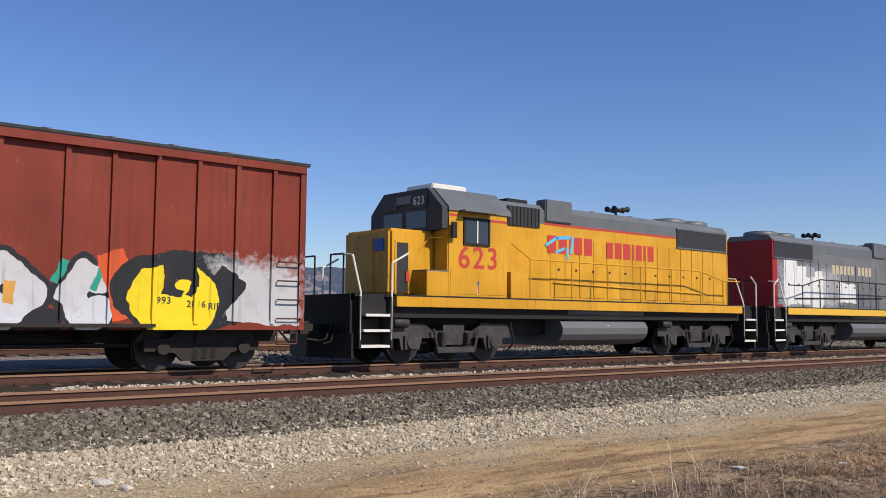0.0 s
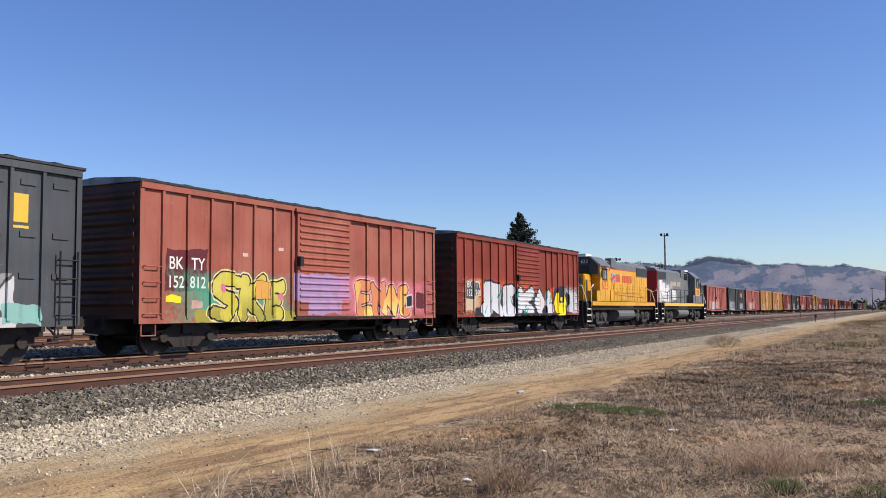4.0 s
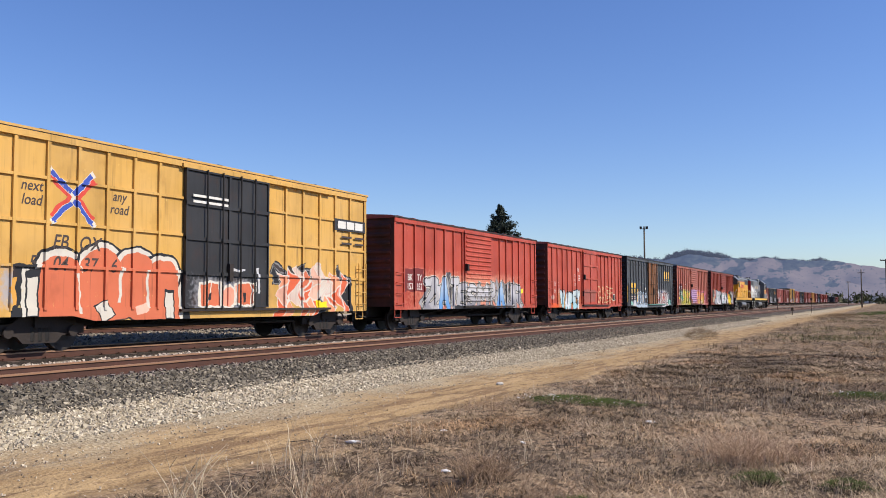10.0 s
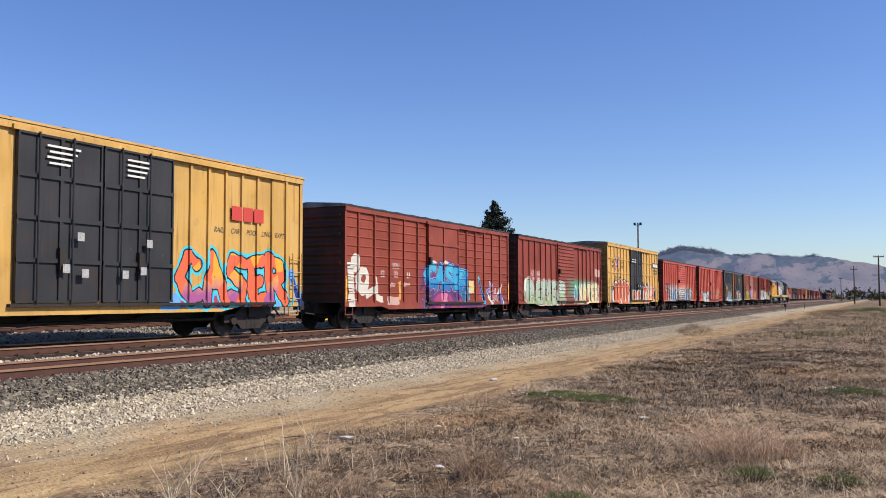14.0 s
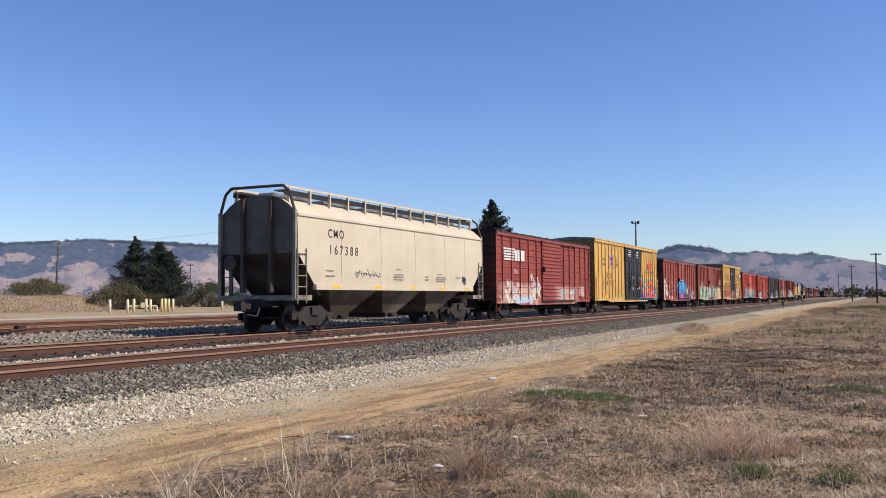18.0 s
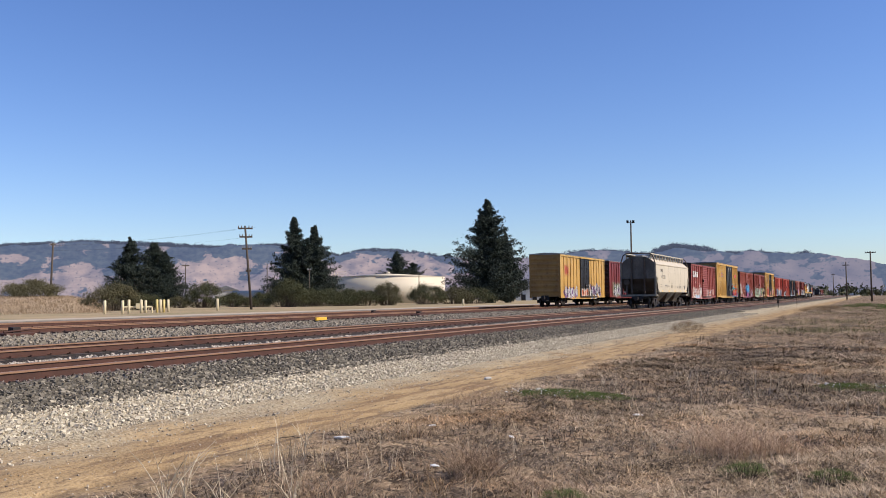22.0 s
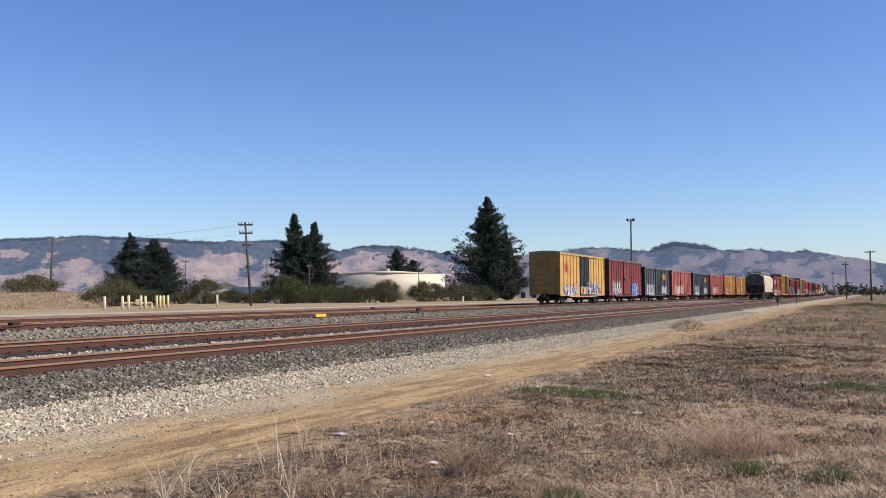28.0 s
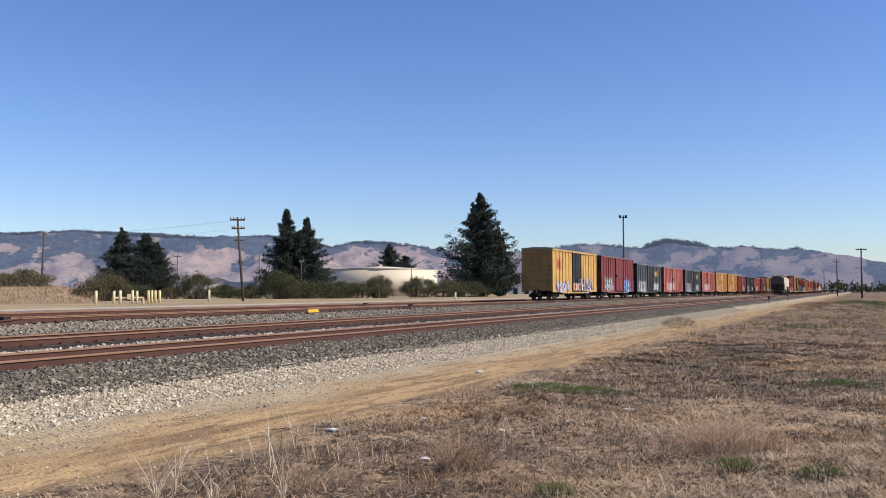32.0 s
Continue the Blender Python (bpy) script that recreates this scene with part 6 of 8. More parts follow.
on_panels(car, (("BK", -6.5), ("TY", -5.68)), 2.38, 0.46, PAINT_WHITE)
on_panels(car, (("152", -6.5), ("812", -5.68)), 1.89, 0.44, PAINT_WHITE)
for y0, z0 in ((-2.1, 3.0), (-3.75, 2.75)):
    part("stencil_plate", boxes((1.502, 1.508, y0 - 0.12, y0 + 0.12, z0 - 0.05, z0 + 0.05)), PALE, car)
in_train(car, 97.48)
PLUG_BROWN = livery("rusty_brown_door", (0.20, 0.085, 0.035), rust=0.5)
DARK_END = livery("black_end_paint", (0.02, 0.02, 0.022))
car = boxcar(paint=livery("worn_black_paint", (0.058, 0.064, 0.072), ART_3, fade=(0.082, 0.09, 0.098)), end_paint=DARK_END, roof=GRIME, posts=([-6.71 + 0.835 * k for k in range(7)], [2.68 + 0.82 * k for k in range(6)]), door_kind="plug", door_paint=PLUG_BROWN, panels=True, trim=mat("sea_green_track", (0.08, 0.20, 0.17), 0.6), rung=DARK_END, rails=True, label="worn black boxcar with rusty brown plug door and pale graffiti", **STD)
bars("letter_bar", -6.56, 2.36, 1.505, 0.36, [0.25, 0.25], [0.05, 0.30], PAINT_YELLOW, car)
bars("letter_bar", -5.74, 2.36, 1.505, 0.36, [0.25, 0.25], [0.05, 0.1], PAINT_YELLOW, car)
on_panels(car, (("13", -6.28), ("72", -5.46), ("78", -4.62)), 1.90, 0.48, PAINT_YELLOW)
bars("letter_bar", 4.55, 3.38, 1.505, 0.62, [0.36, 0.36, 0.36], [0.39] * 3, PAINT_YELLOW, car)
part("safety_stripe", boxes((1.552, 1.558, -7.76, -7.66, 1.15, 2.3)), PAINT_YELLOW, car)
for y0, z0 in ((-6.45, 1.52), (-6.45, 1.36), (-5.66, 1.52), (-5.66, 1.36)):
    part("stencil_plate", boxes((1.502, 1.508, y0, y0 + 0.36, z0 - 0.03, z0 + 0.03)), PALE, car)
for y0 in (-4.68, -2.95):
    part("safety_stripe", boxes((1.502, 1.508, y0 - 0.05, y0 + 0.05, 1.12, 1.66)), PAINT_YELLOW, car)
for y0 in (4.55, 5.30, 6.05):
    part("underline", boxes((1.502, 1.508, y0 - 0.02, y0 + 0.38, 2.94, 3.0)), PAINT_YELLOW, car)
for y0, z0, w0, h0 in ((-2.95, 2.55, 0.10, 0.10), (-2.2, 2.15, 0.22, 0.14), (-1.62, 2.42, 0.12, 0.12), (-1.62, 1.75, 0.16, 0.22), (-4.05, 2.30, 0.02, 0.26), (-3.70, 2.30, 0.02, 0.26)):
    part("sticker", boxes((1.512, 1.518, y0 - w0 / 2, y0 + w0 / 2, z0 - h0 / 2, z0 + h0 / 2)), PALE if w0 < 0.05 else PAINT_WHITE, car)
part("route_board", boxes((1.51, 1.535, -2.35, -1.75, 1.05, 1.42)), STEEL, car)
in_train(car, 87.2)
# Red ends: dirt, and a base colour darkened for their shade.
RED_END = livery("shaded_grimy_red_end", (0.19, 0.04, 0.028), rust=0.8, grimy=True)
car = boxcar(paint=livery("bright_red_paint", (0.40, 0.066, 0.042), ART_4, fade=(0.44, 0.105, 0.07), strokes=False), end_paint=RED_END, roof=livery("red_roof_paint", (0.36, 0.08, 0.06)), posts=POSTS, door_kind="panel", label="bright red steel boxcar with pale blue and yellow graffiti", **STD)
on_panels(car, (("EE", -6.45), ("C", -5.9)), 2.14, 0.36, PALE)
on_panels(car, (("64", -6.45), ("03", -5.85)), 1.75, 0.36, PALE)
for text, y0, z0 in (("4713", -2.85, 2.72), ("4411", -2.85, 2.45), ("179", -2.80, 2.18)):
    lettering("chalk_mark", text, 0.22, y0, z0, 1.506, PALE, car, 0.8, 1.1)
for y0, z0 in ((-1.95, 2.72), (-1.95, 2.58), (-1.98, 2.46)):
    part("sticker", boxes((1.502, 1.508, y0 - 0.13, y0 + 0.13, z0 - 0.035, z0 + 0.035)), PAINT_WHITE, car)
in_train(car, 77.08)
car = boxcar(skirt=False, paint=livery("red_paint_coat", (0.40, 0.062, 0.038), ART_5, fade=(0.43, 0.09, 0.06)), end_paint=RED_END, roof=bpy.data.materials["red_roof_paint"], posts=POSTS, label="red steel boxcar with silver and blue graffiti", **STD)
on_panels(car, (("BK", -6.45), ("TY", -5.65)), 2.10, 0.36, PAINT_WHITE)
on_panels(car, (("153", -6.45), ("352", -5.65)), 1.74, 0.36, PAINT_WHITE)
in_train(car, 66.75)

INK = mat("black_lettering", (0.05, 0.035, 0.03), 0.6, 0, 0.1, 5)
YEL_EDGE = mat("yellow_roof_rail", (0.56, 0.33, 0.09), 0.6, 0, 0.15, 2.0)
# Yellow ends: grime, with shade also mixed into the paint.
YEL_END = livery("shaded_grimy_yellow_end", (0.30, 0.17, 0.055), fade=(0.24, 0.135, 0.045), rust=0.6)
X_MARK = cross_mark(-5.27, 3.56)
car = boxcar(length=15.75, eave=4.93, belts=3, paint=livery("pool_yellow_paint", (0.58, 0.34, 0.085), ART_6 + X_MARK, fade=(0.56, 0.35, 0.12), strokes=False), end_paint=YEL_END, posts=(7, 6), door_kind="plug", door_paint=livery("black_door_paint", (0.03, 0.031, 0.034), DOOR_ART), roof=GALV, edge=YEL_EDGE, rails=True, label="yellow high boxcar with black plug door and orange graffiti", **{**STD, "door": (-1.63, 2.06)})
on_panels(car, (("FB", -5.6), ("OX", -4.75)), 2.50, 0.46, INK, 0.25)
on_panels(car, (("5", -6.35), ("04", -5.6), ("37", -4.75), ("6", -4.0)), 2.0, 0.46, INK, 0.25)
on_panels(car, (("next", -6.4),), 3.72, 0.34, INK, 0.25)
on_panels(car, (("load", -6.4),), 3.40, 0.34, INK, 0.25)
on_panels(car, (("any", -3.85),), 3.72, 0.34, INK, 0.25)
on_panels(car, (("road", -3.85),), 3.40, 0.34, INK, 0.25)
part("name_plate", boxes((1.56, 1.57, 5.75, 7.75, 3.60, 4.00)), PAINT_BLACK, car)
bars("letter_bar", 5.95, 3.80, 1.572, 0.26, [0.5, 0.5, 0.5], [0.06] * 3, PAINT_WHITE, car)
for k in range(2):
    part("small_print", boxes((1.562, 1.566, 6.2, 6.85, 3.35 - k * 0.22, 3.42 - k * 0.22)), INK, car)
    part("small_print", boxes((1.562, 1.566, 7.05, 7.65, 3.35 - k * 0.22, 3.42 - k * 0.22)), INK, car)
    part("door_notice", boxes((1.64, 1.645, -1.35, 0.1, 4.00 - k * 0.16, 4.07 - k * 0.16)), PAINT_WHITE, car)
in_train(car, 56.24)

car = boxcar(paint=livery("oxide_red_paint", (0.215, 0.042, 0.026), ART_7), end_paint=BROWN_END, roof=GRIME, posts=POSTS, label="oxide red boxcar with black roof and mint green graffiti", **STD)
on_panels(car, (("GN", -5.45), ("WR", -4.56)), 2.46, 0.40, PALE)
on_panels(car, (("19", -5.42), ("953", -4.56)), 2.10, 0.38, PAINT_WHITE)
in_train(car, 46.03)
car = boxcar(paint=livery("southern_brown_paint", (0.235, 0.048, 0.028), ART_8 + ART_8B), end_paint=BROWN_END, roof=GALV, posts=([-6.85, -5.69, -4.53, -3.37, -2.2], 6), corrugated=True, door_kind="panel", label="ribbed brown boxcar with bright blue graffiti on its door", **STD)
on_panels(car, (("SOU", -4.0),), 2.36, 0.30, PAINT_WHITE)
on_panels(car, (("52", -5.05), ("32", -4.0), ("64", -2.95)), 2.03, 0.34, PAINT_WHITE)
part("safety_stripe", boxes((1.552, 1.558, -7.76, -7.66, 1.0, 1.9)), PAINT_YELLOW, car)
part("safety_stripe", boxes((1.552, 1.558, 7.66, 7.76, 1.0, 1.9)), PAINT_YELLOW, car)
in_train(car, 36.0)
car = boxcar(length=18.9, eave=4.98, sill=1.0, paint=livery("pool_yellow_paint_long", (0.55, 0.325, 0.085), ART_9, fade=(0.54, 0.34, 0.12)), end_paint=YEL_END, posts=(9, 8), door_kind="double", door_paint=livery("black_double_door_paint", (0.03, 0.031, 0.034)), roof=GALV, edge=YEL_EDGE, rails=True, label="long yellow high boxcar with black double doors", **{**STD, "door": (-1.48, 3.42)})
on_panels(car, (("TB", -6.27), ("OX", -5.40)), 2.60, 0.50, INK, 0.25)
on_panels(car, (("6", -7.13), ("68", -6.27), ("03", -5.40), ("7", -4.53)), 2.09, 0.50, INK, 0.25)
on_panels(car, (("next", -7.1),), 3.72, 0.34, INK, 0.25)
on_panels(car, (("load", -7.1),), 3.40, 0.34, INK, 0.25)
on_panels(car, (("any", -3.65),), 3.72, 0.34, INK, 0.25)
on_panels(car, (("road", -3.65),), 3.40, 0.34, INK, 0.25)
bars("letter_bar", 5.85, 3.60, 1.57, 0.42, [0.46, 0.46, 0.46], [0.06] * 3, PAINT_RED, car)
on_panels(car, (("RAIL", 5.35), ("CAR", 6.08), ("POO", 6.82), ("LING", 7.56), ("EXPTS", 8.3)), 3.07, 0.22, INK, 0.25)
for k in range(4):
    part("door_notice", boxes((1.64, 1.645, -0.70 + 0.06 * (k % 2), 0.25 - 0.10 * k, 4.55 - k * 0.13, 4.60 - k * 0.13)), PAINT_WHITE, car)
    part("door_notice", boxes((1.64, 1.645, 1.72, 2.55 - 0.08 * k, 4.55 - k * 0.13, 4.60 - k * 0.13)), PAINT_WHITE, car)
SILVER_TAG = mat("dull_placard", (0.42, 0.42, 0.42), 0.6, 0, 0.25, 20.0)
for y0, z0 in ((-0.2, 1.6), (2.2, 1.6), (0.35, 1.5), (1.6, 1.5), (0.2, 2.35), (2.4, 2.3)):
    part("door_placard", boxes((1.745, 1.755, y0 - 0.10, y0 + 0.10, z0 + 0.1, z0 + 0.3)), SILVER_TAG, car)
part("safety_plate", boxes((1.53, 1.535, -7.0, -6.3, 1.06, 1.22)), PAINT_YELLOW, car)
in_train(car, 24.25)
car = boxcar(length=16.1, paint=livery("dark_red_paint", (0.225, 0.045, 0.032), ART_10), end_paint=BROWN_END, roof=GRIME, posts=([-7.16 + 1.257 * k for k in range(5)], [2.7 + 1.097 * k for k in range(5)]), corrugated=True, label="dark red ribbed boxcar with white graffiti along its sill", **{**STD, "door": (-1.31, 1.93)})
for k in range(5):
    part("logo_bar", boxes((1.532, 1.538, -6.95 - k * 0.02, -5.66 + k * 0.06, 3.02 + k * 0.135, 3.10 + k * 0.135)), PAINT_WHITE, car)
bars("letter_bar", -5.48, 3.30, 1.535, 0.56, [0.30, 0.30, 0.62], [0.10, 0.12, 0.1], PAINT_WHITE, car)
on_panels(car, (("SOU", -5.2),), 2.45, 0.34, PALE)
in_train(car, 13.2)

CREAM_HOPPER = livery("cream_hopper_paint", (0.50, 0.43, 0.32), [("b", -3.9 + k * 0.17, 1.98 + 0.05 * (k % 3 - 1), 0.022, 0.10 + 0.05 * (k % 2), (35, -30, 10, -50, 60)[k % 5], SLATE, None, 0) for k in range(11)] + [("b", -3.1, 1.98, 0.85, 0.014, -4, SLATE, None, 0), ("b", 5.6, 1.85, 0.14, 0.16, 0, SLATE, None, 0)], rust=0.06, fade=(0.56, 0.485, 0.37), wob=0.05, sooty=0.25)
# Lower hopper ends: grime, and a base colour that holds their shade.
HOPPER_END = livery("shaded_grimy_hopper_end", (0.13, 0.11, 0.09), rust=0.9, grimy=True)
hopper = covered_hopper(CREAM_HOPPER, "cream covered hopper car with shaded, grimy ends and roof walk", HOPPER_END)
lettering("reporting_mark", "CMO", 0.42, -5.25, 3.32, 1.582, INK, hopper, 0.95, 1.3)
lettering("car_number", "167388", 0.44, -4.75, 2.76, 1.590, INK, hopper, 1.0, 1.55)
for y0 in (-5.5, -2.6, 0.2, 3.0, 5.6):
    part("reflector", boxes((1.60, 1.606, y0, y0 + 0.5, 1.46, 1.56)), PAINT_YELLOW, hopper)
for y0 in (-1.5, 2.6):
    part("stencil_plate", boxes((1.566, 1.572, y0, y0 + 0.5, 2.05, 2.10)), INK, hopper)
PRINT = mat("faded_small_print", (0.27, 0.235, 0.18), 0.7, 0, 0.2, 8.0)
for y0, z0, w0 in ((-5.9, 2.06, 0.5), (-5.9, 1.88, 0.55), (-4.0, 1.98, 0.3), (-0.95, 2.22, 0.42), (-1.1, 2.02, 0.8), (-1.1, 1.93, 0.8), (-1.1, 1.84, 0.75), (1.6, 1.98, 0.3), (1.6, 1.86, 0.3), (2.75, 2.10, 0.4), (2.65, 1.98, 0.9), (2.65, 1.90, 0.9), (2.65, 1.82, 0.8), (4.6, 2.0, 0.5)):
    part("small_print", boxes((1.578, 1.590, y0, y0 + w0, z0 - 0.022, z0 + 0.022)), PRINT, hopper)
part("notice_board", boxes((1.576, 1.590, 5.30, 5.58, 1.80, 2.05)), PAINT_BLACK, hopper)
in_train(hopper, 2.85)

# ---- parked boxcars on the yard track ----
PX, PH = TRACKS[2]
PARK = dict(track_x=PX, head=PH, group="parked boxcars", simple=True)
park_yellow = livery("parked_yellow_paint", (0.50, 0.30, 0.09), [("w", -4.6, 1.35, 2.2, 0.50, 0, HAZE, VIOLET, 0), ("w", 4.2, 1.45, 1.9, 0.62, 0, HAZE, SOOT, 0), ("f", -5.8, 3.5, 0.9, 0.6, 0, BRICK, None, 0)])
park_maroon = livery("parked_maroon_paint", (0.17, 0.035, 0.035), [("f", -4.4, 1.7, 2.2, 0.9, 0, SAGE, None, 0), ("w", -4.2, 1.6, 1.6, 0.6, 0, HAZE, SOOT, 0), ("w", 4.6, 1.6, 1.4, 0.8, 0, BLUES, NAVY, 0)])
park_black = livery("parked_black_paint", (0.055, 0.06, 0.065), [("f", -4.4, 1.5, 2.6, 0.8, 0, SILVER, None, 0), ("w", -4.6, 1.5, 1.7, 0.55, 0, SILVERS, SOOT, 0), ("f", 4.4, 1.5, 2.0, 0.6, 0, SILVER, None, 0), ("b", 4.4, 3.3, 0.9, 0.35, 0, AMBER, None, 0)])
park_red = livery("parked_red_paint", (0.33, 0.095, 0.075), [("f", -2.4, 1.6, 4.0, 0.7, 0, FADED, None, 0), ("b", -3.0, 1.5, 0.8, 0.5, 0, SILVER, None, 0)])
park_tan = livery("parked_tan_paint", (0.42, 0.21, 0.06), [("f", -4.0, 1.5, 2.5, 0.7, 0, FADED, None, 0)])
park_brown = livery("parked_brown_paint", (0.20, 0.05, 0.035), [("f", 3.0, 1.5, 2.5, 0.7, 0, SILVER, None, 0)])
DOOR_B = bpy.data.materials["black_door_paint"]
kinds = {"y": (park_yellow, YEL_END, 4.93, "plug", DOOR_B, "yellow high boxcar parked with graffiti along its sill"),
         "m": (park_maroon, BROWN_END, 4.85, "panel", None, "tall maroon boxcar parked in the yard"),
         "k": (park_black, DARK_END, 4.40, "plug", None, "black boxcar parked in the yard with pale graffiti"),
         "r": (park_red, RED_END, 4.38, "panel", None, "faded red boxcar parked in the yard"),
         "t": (park_tan, YEL_END, 4.55, "ribbed", None, "tan boxcar parked in the yard"),
         "b": (park_brown, BROWN_END, 4.38, "ribbed", None, "brown boxcar parked in the yard")}
y = 81.6 + 7.8
for code in "ymkrkrttbkrbyrkbrtbkrbrk":
    p1, p2, ev, dk, dp, lb = kinds[code]
    boxcar(y=y, paint=p1, end_paint=p2, eave=ev, door_kind=dk, door_paint=dp, door=(-1.4, 1.65), posts=(6, 6), label=lb, **PARK)
    y += 17.6
y += 40
for code in "kbb":
    p1, p2, ev, dk, dp, lb = kinds[code]
    boxcar(y=y, paint=p1, end_paint=p2, eave=3.6, door_kind=dk, posts=(4, 4), label="low dark wagon parked far down the yard", **PARK)
    y += 17.6
for model in (TRUCK, ENGINE_TRUCK_MODEL):
    for o in (model, *model.children_recursive):
        bpy.data.objects.remove(o)


# ---- country behind the yard ----
def at(az_deg, dist, z=0.0):
    a = radians(az_deg)
    return (-math.sin(a) * dist, math.cos(a) * dist, z)


SKYLINE = [(75, 2.9), (62, 3.2), (51.7, 3.30), (47.2, 3.60), (42.4, 3.48), (39.0, 3.30), (35.5, 3.48), (33.2, 3.1), (32.0, 2.78), (30.2, 3.15), (28.4, 3.08), (26.6, 2.90), (24.8, 2.5), (21.2, 2.40), (17.6, 2.78), (15.5, 2.95), (12.4, 2.62), (11.5, 2.9), (10.9, 3.02), (8.7, 2.70), (7.4, 2.58), (6.4, 2.66), (4.2, 2.36), (3.5, 2.50), (1.1, 2.10), (-0.9, 1.66), (-4, 1.1), (-9, 0.75), (-20, 0.5), (-40, 0.4)]


def hill_material():
    m = bpy.data.materials.new("hill_slopes")
    m.use_nodes = True
    n, l = m.node_tree.nodes, m.node_tree.links
    b = n["Principled BSDF"]
    b.inputs["Roughness"].default_value, b.inputs["Specular IOR Level"].default_value = 1.0, 0.0
    tc = n.new("ShaderNodeTexCoord")

    def noise_node(scale, stretch, off=0.0):
        mp = n.new("ShaderNodeMapping")
        mp.inputs["Scale"].default_value = stretch
        mp.inputs["Location"].default_value = (off, off, 0)
        q = n.new("ShaderNodeTexNoise")
        q.inputs["Scale"].default_value, q.inputs["Detail"].default_value, q.inputs["Roughness"].default_value = scale, 7, 0.58
        l.new(tc.outputs["UV"], mp.inputs["Vector"])
        l.new(mp.outputs[0], q.inputs["Vector"])
        return q.outputs["Fac"]

    def ramp(v, lo, hi, top=1.0):
        q = n.new("ShaderNodeMapRange")
        q.inputs[1].default_value, q.inputs[2].default_value, q.inputs[4].default_value = lo, hi, top
        l.new(v, q.inputs[0])
        return q.outputs[0]

    def mix(f, a, c):
        q = n.new("ShaderNodeMix")
        q.data_type = "RGBA"
        for i, v in ((0, f), (6, a), (7, c)):
            if isinstance(v, tuple):
                q.inputs[i].default_value = (*v, 1)
            else:
                l.new(v, q.inputs[i])
        return q.outputs[2]
    scrub = mix(ramp(noise_node(3.0, (1, 1.6, 1)), 0.4, 0.62), (0.010, 0.016, 0.017), (0.036, 0.042, 0.036))
    grass = mix(ramp(noise_node(1.1, (1, 1.6, 1), 3.0), 0.42, 0.6), (0.235, 0.17, 0.125), (0.15, 0.11, 0.085))
    sep = n.new("ShaderNodeSeparateXYZ")
    l.new(tc.outputs["UV"], sep.inputs[0])
    grass = mix(ramp(sep.outputs[0], 26.0, 17.0, 0.75), grass, (0.085, 0.072, 0.068))
    # woods thicken with height; grass holds the lower spurs and some open shoulders
    bias = ramp(sep.outputs[1], 0.5, 3.4, 0.19)
    less = n.new("ShaderNodeMath")
    less.operation = "SUBTRACT"
    l.new(noise_node(0.42, (1, 1.7, 1), 7.0), less.inputs[0])
    l.new(bias, less.inputs[1])
    col = mix(ramp(less.outputs[0], 0.385, 0.405), scrub, grass)
    # lone trees and thickets on the grass
    col = mix(ramp(noise_node(4.5, (1, 1.5, 1)), 0.60, 0.63, 0.8), col, scrub)
    l.new(col, b.inputs["Base Color"])
    # distance haze, put in as a faint blue glow of the slopes
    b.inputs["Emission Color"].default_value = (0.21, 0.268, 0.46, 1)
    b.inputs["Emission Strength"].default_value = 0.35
    return m


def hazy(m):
    """Distance haze for things as far off as the hills: their material glows blue."""
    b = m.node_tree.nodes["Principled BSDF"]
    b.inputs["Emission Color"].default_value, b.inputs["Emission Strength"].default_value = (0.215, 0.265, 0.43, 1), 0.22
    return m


def hills():
    """Rolling dry hills along the horizon, ridge behind ridge."""
    rnd = np.random.RandomState(11)
    azs = np.arange(-40, 75.01, 0.22)
    el = np.interp(azs, [a for a, _ in SKYLINE][::-1], [e for _, e in SKYLINE][::-1])
    fine = sum(np.sin(azs * f + p) * a for f, p, a in ((3.1, 0.4, 0.05), (7.3, 1.9, 0.03), (17.0, 0.7, 0.018)))
    ds = np.r_[np.linspace(1100, 3050, 34), 3300.0]
    frac = np.r_[np.linspace(0, 1, 34) ** 1.15, 0.9]
    v = []
    for i, d in enumerate(ds):
        for j, a in enumerate(azs):
            top = math.tan(radians(el[j] + fine[j] * 0.6)) * 3050 + 1.65
            spur = noise.noise(Vector((a * 0.22, d * 0.0016, 3.0))) * 0.30 + noise.noise(Vector((a * 0.7, d * 0.004, 7.0))) * 0.10
            k = max(0.0, min(1.0, frac[i] + spur * math.sin(math.pi * min(1, frac[i])) * 1.1))
            x, y, _ = at(a, d)
            v.append((x, y, top * k + (1.0 - k) * 0.3 if i else 0.3))
    n = len(azs)
    i = np.arange((len(ds) - 1) * n).reshape(-1, n)[:, :-1].ravel()
    f = np.stack([i, i + 1, i + 1 + n, i + n], 1)
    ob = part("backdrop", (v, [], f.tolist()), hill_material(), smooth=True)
    uv = ob.data.uv_layers.new(name="bearing")
    turn = np.tile(azs, len(ds))
    rise = np.array([math.degrees(math.atan2(z, math.hypot(x, y))) for x, y, z in v])
    idx = f.ravel()
    uv.data.foreach_set("uv", np.stack([turn[idx], rise[idx]], 1).astype(np.float32).ravel())
    return tagged(ob, "dry grassy hills with dark scrub along the horizon", "hills", kind="structure")


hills()


